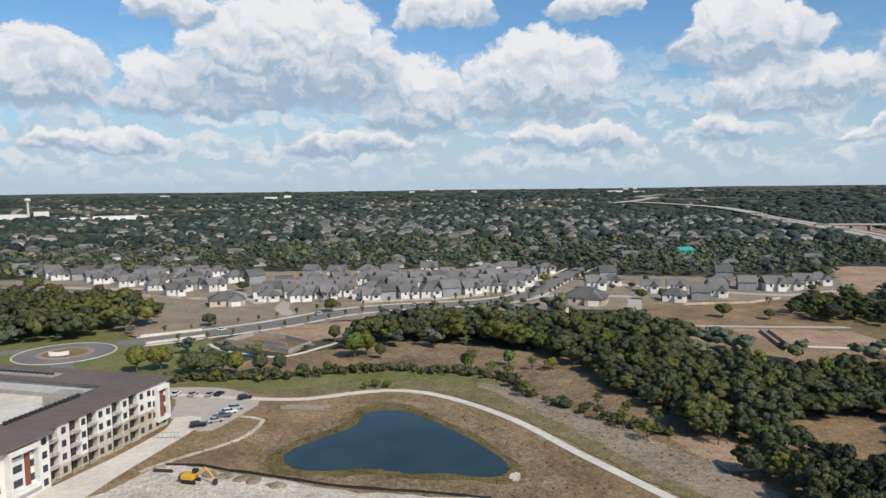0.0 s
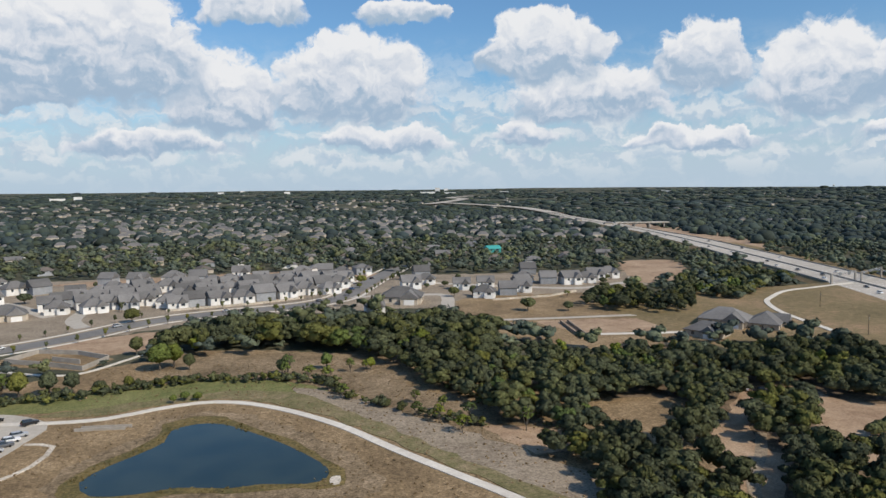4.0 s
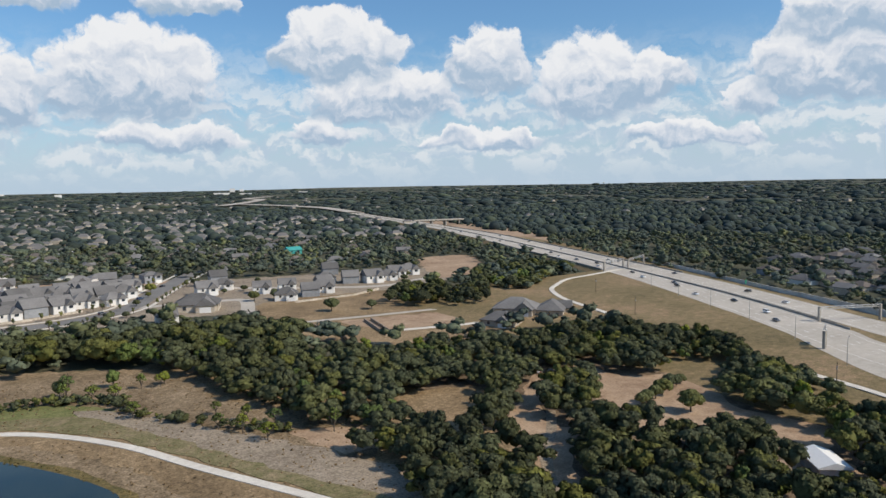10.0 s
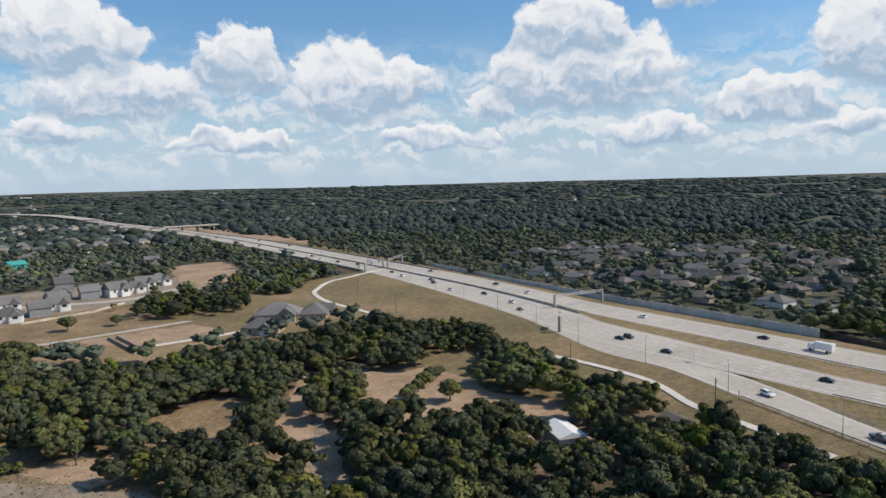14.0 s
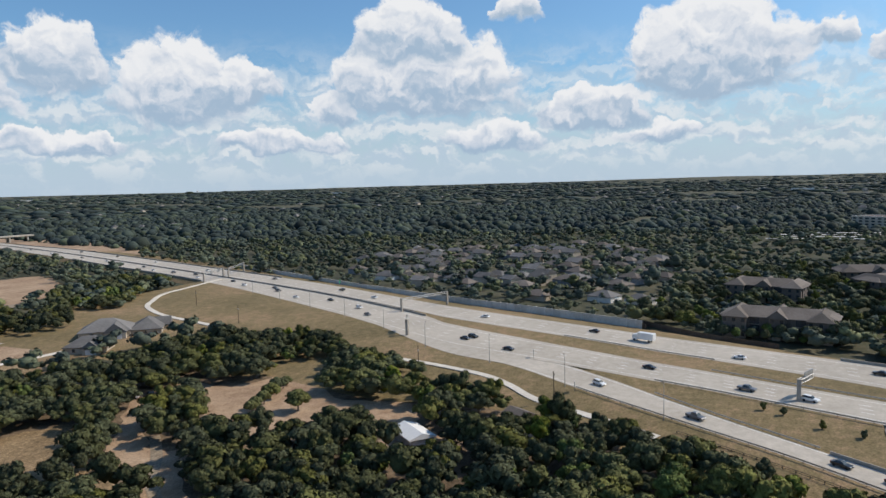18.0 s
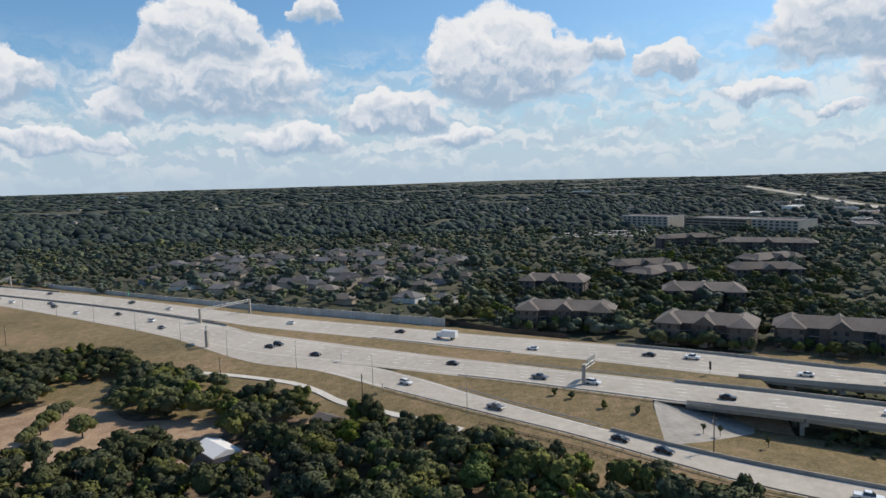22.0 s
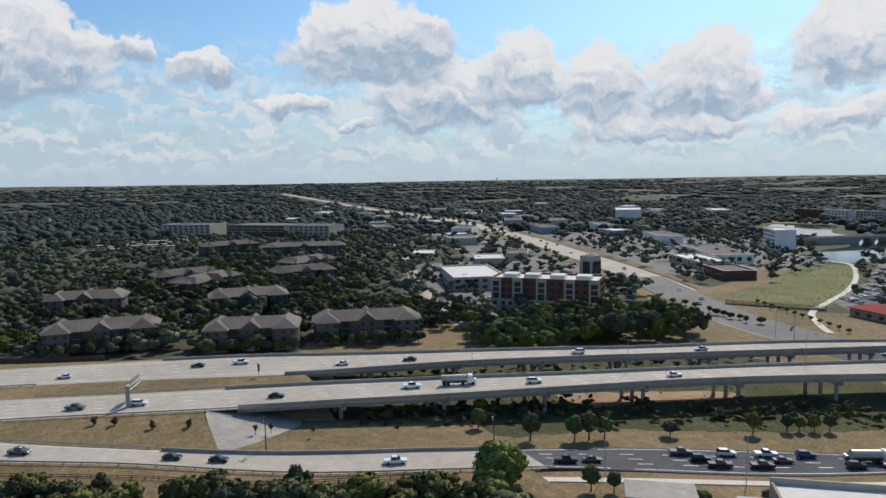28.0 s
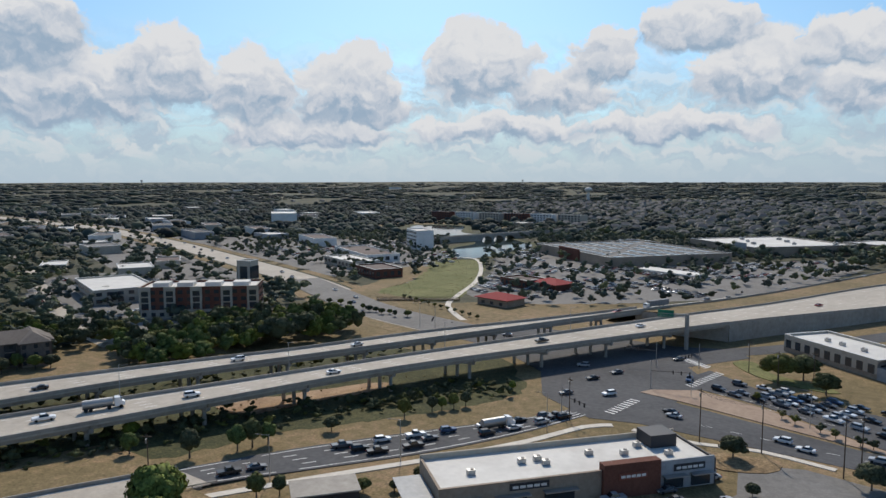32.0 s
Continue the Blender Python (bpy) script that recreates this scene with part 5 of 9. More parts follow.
def bridge(a, b, y0, y1, spans, label, group):
    ob = thing("bridge", 0, 0, 0, 0, label, "bridge", group)
    ys = np.linspace(y0, y1, spans + 1)
    for i in range(spans):
        d = carriageway("deck", a, b, ys[i], ys[i + 1] + .12, zf, M["concrete"], "", 0.45)
        d.parent = ob
        for key in ("label", "category", "kind"):
            if key in d:
                del d[key]
        for q, o in ((a, b), (b, a)):
            bar = rail_mesh(q, o, ys[i], ys[i + 1], zf, 1, 1.0, .35)
            part("barrier", bar, None, ob, "" if i else "concrete parapet")
        for k in range(5):
            fr = .06 + .88 * k / 4
            g = rail_mesh(lambda y, fr=fr: a(y) * (1 - fr) + b(y) * fr, b, ys[i], ys[i + 1] + .3, lambda y: zf(y) - 1.75, 1, 1.35, .5)
            part("girder", g, None, ob)
        if i:
            y = ys[i]
            xa, xb, z = a(y), b(y), zf(y) - 1.75
            pier = part("pier_cap", boxes((xa + 1.0, xb - 1.0, y - .7, y + .7, z - 1.1, z), bevel=.1), M["wall_concrete"], ob)
            for fr in (.18, .5, .82):
                bm = bmesh.new()
                x = xa * (1 - fr) + xb * fr
                rod(bm, (x, y, -.3), (x, y, z - 1.05), .62, .62, 12)
                part("column", bm, M["wall_concrete"], pier)
    return ob


bridge(NN, NF, BRIDGE_Y0, BRIDGE_Y1, 10, "concrete girder bridge carrying the near carriageway", "freeway bridges")
bridge(FN, FF, BRIDGE_Y0 - 20, BRIDGE_Y1 - 12, 10, "concrete girder bridge carrying the far carriageway", "freeway bridges")


def skirt(name, a, y0, y1, out, material, label, vertical=False):
    """The side of an embankment from a road's edge down to the land."""
    ys = np.linspace(y0, y1, max(3, int(abs(y1 - y0) / 7)))
    v, f = [], []
    for y in ys:
        z = zf(y) - .1
        v += [(a(y), y, z), (a(y) + out * (0.06 if vertical else z * 2.0), y, -.1)]
    for i in range(len(ys) - 1):
        f.append((2 * i, 2 * i + 1, 2 * i + 3, 2 * i + 2))
    return tagged(new(name, mesh_of(name, v, f, material)), label, "wall" if vertical else "slope", "", "structure")


skirt("wall_south_near", NN, -560, BRIDGE_Y1, -1, M["wall_concrete"], "tall concrete retaining wall under the freeway", True)
skirt("wall_south_median", NF, -640, BRIDGE_Y1, 1, M["wall_concrete"], "concrete retaining wall of the median", True)
skirt("ground_slope_far_south", FF, -660, BRIDGE_Y1 - 12, 1, M["verge"], "dry grass embankment of the freeway")
verge("ground_median_south", NF, FN, -640, BRIDGE_Y1 - 8, lambda y: zf(y) - .05, lambda y: zf(y) - .05, M["verge"], "dry grass median of the raised freeway")
skirt("ground_slope_north", NN, 372, 1500, -1, M["verge"], "dry grass embankment beside the freeway")
# paved abutment cones under the bridge ends
for a, b, y0, nm in ((NN, NF, BRIDGE_Y0, "slope_paving"), (FN, FF, BRIDGE_Y0 - 20, "slope_paving")):
    xa, xb, z = a(y0), b(y0), zf(y0) - .4
    vs = [(xa - .5, y0 + 9, z), (xb + .5, y0 + 5, z), (xb + 8, y0 - 14, -.1), (xb - 2, y0 - 22, .12), (xa - 9, y0 - 16, .25), (xa - 13, y0 + 9, 2.55), (xa - .5, y0 + 9.2, -.2), (xb + .5, y0 + 9.2, -.2), (xa - 26, y0 + 9.1, -.2), (xa - 26, y0 + 9.1, 2.0)]
    tagged(new("wall_abutment", mesh_of("wall_abutment", vs, [(0, 1, 3, 4), (1, 2, 3), (0, 4, 5), (0, 6, 7, 1), (0, 5, 9, 8, 6), (5, 4, 9)], M["wall_concrete"])), "paved concrete slope under the bridge end", "slope", "", "structure")

# end walls that close the raised embankment under the bridge seats
for nm, a, b, y0 in (("wall_seat_near", NN, NF, BRIDGE_Y1 + .4), ("wall_seat_median", NF, FN, BRIDGE_Y1 - 7.7), ("wall_seat_far", FN, FF, BRIDGE_Y1 - 11.6)):
    v = [(a(y0) - .05, y0, -.2), (b(y0) + .05, y0, -.2), (b(y0) + .05, y0, zf(y0) - .35), (a(y0) - .05, y0, zf(y0) - .35)]
    v += [(x, y - .35, z) for x, y, z in v]
    tagged(new(nm, mesh_of(nm, v, [(0, 1, 2, 3), (7, 6, 5, 4), (0, 4, 5, 1), (2, 6, 7, 3), (1, 5, 6, 2), (0, 3, 7, 4)], M["wall_concrete"])), "concrete end wall under the bridge seat", "wall", "", "structure")

# concrete side barriers where the road lies on the land
for nm, a, b, y0, y1 in (("trim_barrier_south", NN, NF, -560, BRIDGE_Y1), ("trim_barrier_median_south", NF, NN, -640, BRIDGE_Y1), ("trim_barrier_far_south", FN, FF, -660, BRIDGE_Y1 - 12),
                         ("trim_barrier_far", FF, FN, -62, -20), ("trim_barrier_median", NF, NN, 160, 900), ("trim_barrier_north", NN, NF, 380, 640), ("trim_barrier_far_north", FF, FN, 330, 900)):
    tagged(new(nm, rail_mesh(a, b, y0, y1, zf, 1, .9, .35)), "low concrete traffic barrier", "barrier", "", "structure")
tagged(new("trim_barrier_ramp", rail_mesh(RF, RN, -94, -12, zr, 1, .9, .35)), "low concrete barrier along the ramp", "barrier", "", "structure")
tagged(new("wall_ramp", rail_mesh(RN, RF, -92, 30, lambda y: zr(y) - 2.3, 1, 2.2, .4, inset=-.42)), "concrete retaining wall under the ramp", "wall", "", "structure")

LEDGE_Z = 1.1
ledge = lambda y: RN(y) - 3.2 - 4.0 * min(1.0, max(0.0, (y + 66) / 40))
carriageway("pavement_ramp_ledge", ledge, lambda y: RN(y) - .6, -66, 26, lambda y: LEDGE_Z, M["wall_concrete"], "grey concrete ledge below the exit ramp", thick=1.5)
rl = thing("railing", 0, 0, 0, 0, "dark pipe railing on the ledge below the ramp", "railing")
ys = np.arange(-66, 26.1, 2.8)
bm = bmesh.new()
for ya_, yb_ in zip(ys, ys[1:]):
    for h_ in (.45, .95, 1.4):
        rod(bm, (ledge(ya_) + .2, ya_, LEDGE_Z + h_), (ledge(yb_) + .2, yb_, LEDGE_Z + h_), .07, .07, 5)
part("rails", bm, M["dark"], rl)
post_me = pane_mesh(.18, 1.45, M["dark"], .09)
for y_ in ys:
    place("post", post_me, rl, ledge(y_) + .2, y_, LEDGE_Z)

POST = pane_mesh(.16, .85, M["wood_pole"], .08)


def guardrail(line, y0, y1, zfn, off, label):
    ob = thing("guardrail", 0, 0, 0, 0, label, "guardrail", "guardrails along the freeway")
    a = lambda y: line(y) + off
    me = rail_mesh(a, lambda y: line(y) + 99, y0, y1, lambda y: zfn(y) + .42, 1, .38, .08)
    me.materials.clear()
    me.materials.append(M["steel"])
    part("rail", me, None, ob)
    for y in np.arange(min(y0, y1) + 1, max(y0, y1), 4.0):
        place("post", POST, ob, a(y) + .18, y, zfn(y) - .1)


guardrail(NN, -40, 36, zf, -.7, "steel guardrail beside the near carriageway")
guardrail(RN, -95, 58, zr, -.7, "steel guardrail on the outer side of the ramp")
guardrail(RF, -10, 34, zr, .7, "steel guardrail on the inner side of the ramp")
guardrail(FN, 20, 82, zf, -.8, "steel guardrail along the median")
guardrail(NF, -40, 20, zf, .8, "steel guardrail beside the grass median")


def sound_wall():
    ob = tagged(thing("wall_sound", 0, 0, 0), "pale concrete sound wall of panels between posts", "wall", "", "structure")
    c = curve_through([(470, 420), (430, 331), (396, 253), (364, 168), (349, 119), (337, 86), (327, 56)], False, 5.0)
    pm = {}
    for i in range(len(c) - 1):
        (x0, y0), (x1, y1) = c[i], c[i + 1]
        L = round(math.hypot(x1 - x0, y1 - y0), 1)
        if L not in pm:
            bm = boxes((.14, L - .14, -.1, .1, -.2, 3.9), (.14, L - .14, -.14, .14, 3.9, 4.1))
            pm[L] = bpy.data.meshes.new("panel")
            bm.to_mesh(pm[L])
            bm.free()
            pm[L].materials.append(M["sound_wall"])
        t = math.degrees(math.atan2(y1 - y0, x1 - x0))
        place("panel", pm[L], ob, x0, y0, 0, t)
        place("post", SOUND_POST, ob, x0, y0, 0, t)


bm = boxes((-.2, .2, -.25, .25, -.2, 4.4), bevel=.03)
SOUND_POST = bpy.data.meshes.new("post")
bm.to_mesh(SOUND_POST)
bm.free()
SOUND_POST.materials.append(M["sound_wall"])
sound_wall()


def board_fence(pts):
    """Brown wooden boards between posts, behind the far verge."""
    ob = tagged(thing("fence", 0, 0, 0), "dark brown wooden board fence behind the far verge", "fence")
    c = curve_through(pts, False, 4.0)
    for (x0, y0), (x1, y1) in zip(c, c[1:]):
        L, t = math.hypot(x1 - x0, y1 - y0), math.degrees(math.atan2(y1 - y0, x1 - x0))
        place("panel", mesh_box(L), ob, x0, y0, 0, t)
        place("post", FENCE_POST, ob, x0, y0, 0, t)


def mesh_box(L):
    me = bpy.data.meshes.new("panel")
    bm = boxes((.08, L - .08, -.04, .04, .05, 2.3))
    bm.to_mesh(me)
    bm.free()
    me.materials.append(M["wood_pole"])
    return me


FENCE_POST = pane_mesh(.16, 2.5, M["wood_pole"], .08)
board_fence([(326, 54), (336.4, 58.9), (325.1, 42.0), (316.2, 28.5), (309.4, 12.8), (304.7, -0.9)])


def lattice(bm, a, b, size=1.0, n=12):
    """A square truss between two points."""
    a, b = Vector(a), Vector(b)
    d = (b - a).normalized()
    s = Vector((-d.y, d.x, 0)).normalized() * size / 2
    u = Vector((0, 0, size / 2))
    cs = [s + u, -s + u, -s - u, s - u]
    for c in cs:
        rod(bm, a + c, b + c, .09, .09, 5)
    for i in range(n):
        p, q = a.lerp(b, i / n), a.lerp(b, (i + 1) / n)
        for k in range(4):
            rod(bm, p + cs[k], q + cs[(k + 1) % 4], .05, .05, 4)


def column(bm, x, y, z0, z1, w=1.3, d=1.0):
    box(bm, x - w / 2, x + w / 2, y - d / 2, y + d / 2, z0, z1, .12)


def gantry(x0, y0, x1, y1, zb, h, label, sign=None, boards=0):
    ob = thing("toll_gantry", 0, 0, 0, 0, label, "gantry", "gantries over the freeway")
    for x, y in ((x0, y0), (x1, y1)):
        bm = bmesh.new()
        column(bm, x, y, -.3, zb + h)
        part("column", bm, M["wall_concrete"], ob)
    bm = bmesh.new()
    lattice(bm, (x0, y0, zb + h - .7), (x1, y1, zb + h - .7))
    part("truss", bm, M["steel"], ob)
    for i in range(boards):
        f = .35 + .4 * i / max(1, boards - 1)
        t = math.degrees(math.atan2(y1 - y0, x1 - x0))
        b = part("sign_board", boxes((-1.6, 1.6, -.1, .1, -1.3, 1.3)), sign, ob, "grey sign and camera box")
        b.matrix_basis = pose(x0 + (x1 - x0) * f, y0 + (y1 - y0) * f, zb + h - .9, 0, 0, t)
    return ob


gantry(319.5, 178, 348, 165, 3, 7.0, "toll gantry over the far carriageway", M["steel"], 0)
gantry(NN(372) - 2, 372, NF(380) + 1, 380, 3, 7.0, "distant toll gantry near the creek bridge", M["steel"], 2)
gantry(FN(372) - 1, 374, FF(385) + 7, 390, 3, 7.0, "distant toll gantry over the far lanes", M["steel"], 0)


def cantilever(x, y, z0, top, dx, dy, label, board):
    ob = thing("sign_gantry", 0, 0, 0, 0, label, "sign", "gantries over the freeway")
    bm = bmesh.new()
    column(bm, x, y, z0, top, 1.5, 1.2)
    part("column", bm, M["wall_concrete"], ob)
    bm = bmesh.new()
    lattice(bm, (x, y, top - .8), (x + dx, y + dy, top - .8), 1.1, 8)
    part("arm", bm, M["steel"], ob)
    t = math.degrees(math.atan2(dy, dx))
    b = part("sign_board", boxes((-3.2, 3.2, -.12, .12, -1.5, 1.5)), board, ob)
    b.matrix_basis = pose(x + dx * .75, y + dy * .75, top - .4, 0, 0, t)


cantilever(270, 148, -.3, 10.0, 9.5, 5.0, "short toll gantry with a concrete column and grey board", M["steel"])
cantilever(223, -6, 0, 10.6, 8.5, -3.5, "cantilever sign gantry with a heavy concrete column", M["steel"])
cantilever(87, -289, -.3, 15.0, 11, 2.5, "cantilever gantry with a green sign on a tall column", M["sign_green"])


def small_sign(x, y, z, h, w, hh, material, label, turn=20):
    ob = thing("road_sign", x, y, z, turn, label, "sign", "road signs")
    bm = bmesh.new()
    rod(bm, (0, 0, -.3), (0, 0, h), .07, .07, 6)
    part("post", bm, M["steel"], ob)
    part("board", boxes((-w / 2, w / 2, -.16, -.08, h - hh, h)), material, ob)


small_sign(250, 83, 2.9, 3.2, 1.6, 1.8, M["trim_white"], "white regulatory sign at the exit gore")
small_sign(215, 58, 2.7, 3.0, 1.6, 1.6, M["trim_white"], "white speed sign beside the ramp")
small_sign(232, -46, 5.4, 4.4, 1.2, 2.6, M["dark"], "dark roadside sign seen from behind")
small_sign(396, 268, 2.0, 4.0, 5.0, 2.4, M["sign_green"], "green guide sign before the sound wall", 25)
small_sign(92, -402, 6.6, 3.0, 1.4, 1.4, M["dark"], "small dark sign on the raised median", 60)


def lamp_pole(x, y, z=0.0, h=10.0, arm=2.4, turn=0.0, label="slim steel street lamp with a short arm"):
    ob = thing("street_lamp", x, y, z, turn, label, "street lamp", "street lamps")
    bm = bmesh.new()
    rod(bm, (0, 0, -.3), (0, 0, h), .13, .07, 7)
    part("pole", bm, M["steel"], ob)
    bm = bmesh.new()
    rod(bm, (0, 0, h - .1), (arm, 0, h + .25), .05, .04, 5)
    part("arm", bm, M["steel"], ob)
    part("lamp_head", boxes((arm - .1, arm + .7, -.16, .16, h + .15, h + .32), bevel=.04), M["dark"], ob)


def power_pole(x, y, h=12.0, turn=0.0, cross=True, label="wooden power pole with a cross arm"):
    ob = thing("power_pole", x, y, 0, turn, label, "pole", "power poles")
    bm = bmesh.new()
    rod(bm, (0, 0, -.3), (0, 0, h), .17, .11, 7)
    part("pole", bm, M["wood_pole"], ob)
    if cross:
        part("cross_arm", boxes((-1.2, 1.2, -.06, .06, h - .9, h - .7)), M["wood_pole"], ob)
        bm = bmesh.new()
        rod(bm, (.28, 0, h - 2.4), (.28, 0, h - 1.4), .22, .22, 8)
        part("transformer", bm, M["steel"], ob)


def wires(pts, sag=1.0, label="power lines between poles"):
    cu = bpy.data.curves.new("wire", "CURVE")
    cu.dimensions, cu.bevel_depth, cu.bevel_resolution = "3D", .03, 0
    for off in (-1.0, 0, 1.0):
        for (x0, y0, z0), (x1, y1, z1) in zip(pts, pts[1:]):
            s = cu.splines.new("POLY")
            s.points.add(8)
            L = math.hypot(x1 - x0, y1 - y0)
            nx, ny = -(y1 - y0) / L * off, (x1 - x0) / L * off
            for i in range(9):
                t = i / 8
                s.points[i].co = (x0 + (x1 - x0) * t + nx, y0 + (y1 - y0) * t + ny, z0 + (z1 - z0) * t - sag * 4 * t * (1 - t), 1)
    cu.materials.append(M["dark"])
    tagged(new("power_lines", cu), label, "wire", "", "")


for x, y in ((306, 308), (272, 246), (223, 118), (206, 62), (176, -36), (150, -88)):
    power_pole(x, y, 11.0, 30, True)
for f in range(9):
    y = 300 - f * 34
    lamp_pole(NN(y) - 3.2 if y > 160 or y < -40 else RN(y) - 2.2, y, zf(y) - .3 if y > 160 or y < -40 else zr(y) - .3, 10, 2.4, 20)
for y in (-105, -150, -205, -260):
    lamp_pole(NF(y) + .7, y, zf(y), 10, 2.4, 200)

# lane lines of the freeway, worn paint
def dashes(a, b, fr, y0, y1, zfn, gap=12.0, long=3.0, wide=.15):
    out = []
    for y in np.arange(y0, y1, gap):
        p = (a(y) * (1 - fr) + b(y) * fr, y)
        q = (a(y + long) * (1 - fr) + b(y + long) * fr, y + long)
        out.append((p, q, zfn(y), zfn(y + long), wide))
    return out


lines = []
for a, b in ((NN, NF), (FN, FF)):
    for fr in (.34, .5, .66):
        lines += dashes(a, b, fr, -540, 700, zf)
    for fr in (.13, .87):
        lines += dashes(a, b, fr, -540, 900, zf, 12.0, 12.0, .12)
for fr in (.3, .5, .7):
    lines += dashes(RN, RF, fr, -190, -96, zr, 9.0, 3.0, .16)
for fr in (.08, .92):
    lines += dashes(RN, RF, fr, -190, 84, zr, 8.0, 8.0, .14)
v, f = [], []
for (x0, y0), (x1, y1), z0, z1, w in lines:
    n = len(v)
    v += [(x0 - w, y0, z0 + .012), (x0 + w, y0, z0 + .012), (x1 + w, y1, z1 + .012), (x1 - w, y1, z1 + .012)]
    f.append((n, n + 1, n + 2, n + 3))
tagged(new("lane_markings", mesh_of("lane_markings", v, f, M["marking"])), "worn white lane lines on concrete", "marking", "", "stuff")

# the far overpass across the freeway
op = thing("bridge", 632, 1005, 0, -14, "far pale overpass crossing the freeway", "bridge", "freeway bridges")
part("deck", boxes((-44, 44, -7, 7, 8.2, 10)), M["concrete"], op)
for u in (-36, -12, 12, 36):
    part("pier_cap", boxes((u - 1, u + 1, -6, 6, -.3, 8.2)), M["wall_concrete"], op)

# ---- pond, path, estate road, building site ----
def wall_line(name, pts, h, thick, material, label, category="wall", z=0.0, kind="structure", smooth_line=False, ragged=0.0):
    c = curve_through(pts, False, 3.0) if smooth_line else np.array(pts, float)
    d = np.gradient(c, axis=0)
    n = np.stack([-d[:, 1], d[:, 0]], 1) / np.linalg.norm(d, axis=1)[:, None] * thick / 2
    v, f = [], []
    for i, ((x, y), (nx, ny)) in enumerate(zip(c, n)):
        t = z + h + ragged * noise.noise((x * .4, y * .4, 0))
        v += [(x - nx, y - ny, z - .3), (x - nx, y - ny, t), (x + nx, y + ny, t), (x + nx, y + ny, z - .3)]
    for i in range(len(c) - 1):
        for j in range(4):
            f.append((4 * i + j, 4 * i + (j + 1) % 4, 4 * i + 4 + (j + 1) % 4, 4 * i + 4 + j))
    f += [(0, 1, 2, 3), tuple(4 * (len(c) - 1) + k for k in (3, 2, 1, 0))]
    me = mesh_of(name, v, f, material)
    bm = bmesh.new()
    bm.from_mesh(me)
    bmesh.ops.recalc_face_normals(bm, faces=bm.faces)
    bm.to_mesh(me)
    bm.free()
    return tagged(new(name, me), label, category, "", kind)


sheet("ground_pond_rim", [(x * 1.14 + .7, (y - 187) * 1.22 + 188) for x, y in POND], .17, M["reeds"], "rusty brown rim of dead reeds round the pond", "ground", ragged=2.5)
sheet("ground_path_lawn", [(-60, 240), (-30, 246), (-4, 250), (18, 240), (30, 220), (46, 186), (60, 156), (72, 132), (66, 128), (54, 156), (40, 184), (28, 208), (12, 228), (-4, 240), (-26, 240), (-44, 235)], .185, M["olive_grass"], "olive grass strip along the footpath", "ground", ragged=2.5)
sheet("water_pond", POND, 0.20, M["water"], "dark blue-green pond water", "water")
ribbon("path_pond", [(-95, 241), (-85, 238.5), (-57, 232), (-40, 231), (-27, 236), (-14, 239), (-2, 236), (12, 224), (27, 203.5), (39, 179), (50, 158), (58, 143), (66, 126)], 2.9, 0.22, M["path"], "pale concrete footpath curving past the pond", "path")
ribbon("path_worn", [(-58, 214), (-50, 210), (-52, 196), (-58, 188), (-66, 180), (-72, 172)], 1.5, 0.18, M["limestone"], "bare trodden trail over the bank", "path")
sheet("ground_gravel_strip", [(18, 246), (30, 238), (46, 212), (62, 186), (80, 150), (96, 120), (88, 112), (70, 130), (56, 160), (42, 186), (30, 208), (22, 226)], 0.16, M["gravel"], "pale gravelly strip along the wood's edge", "ground", ragged=3)
# outlet wing wall at the pond's head and stone spillway
for dx in (0, 1.6):
    wall_line("wall_outlet", [(-47 + dx, 221.5 + dx), (-40 + dx, 220.5 + dx), (-33 + dx, 219 + dx)], .9, .35, M["wall_concrete"], "low concrete outlet wall")
sheet("ground_spillway", [(20, 166), (22.4, 166), (21.4, 161.5), (19.4, 162)], .24, M["limestone"], "pale stone spillway at the pond", "stones")
# silt fence and the site of crushed stone
wall_line("silt_fence", [(-67, 176), (-58, 175), (-50, 171.5), (-40, 168), (-21, 160.5), (0, 156), (14, 152)], .75, .08, M["fence_black"], "black silt fence round the building site", "fence", kind="", smooth_line=True, ragged=.3)
sheet("ground_site", [(-92, 140), (-76, 160), (-67, 176), (-48, 169.5), (-38, 166), (-20, 158.5), (0, 154), (14, 150), (10, 120), (-60, 110)], .14, M["limestone"], "pale crushed limestone of a building site", "ground", ragged=1.5)
sheet("ground_street", [(-70, 214), (-68.5, 203), (-72, 188), (-76, 172), (-84, 140), (-98, 140), (-88, 168), (-82, 184), (-77, 204), (-78, 214)], .18, M["path"], "pale concrete service street beside the apartments", "road")
sheet("ground_lot", [(-95, 246), (-72, 245.5), (-56, 231), (-58, 216), (-63, 202), (-69, 203), (-73, 214), (-79, 213), (-84, 232)], .17, M["concrete"], "pale concrete parking lot", "road")
sheet("ground_lawn_strip", [(-82, 205), (-80.5, 205), (-87, 178), (-92, 160), (-94, 160), (-88, 180)], .24, M["green_grass"], "narrow planting bed along the apartments", "ground", smooth_line=False)


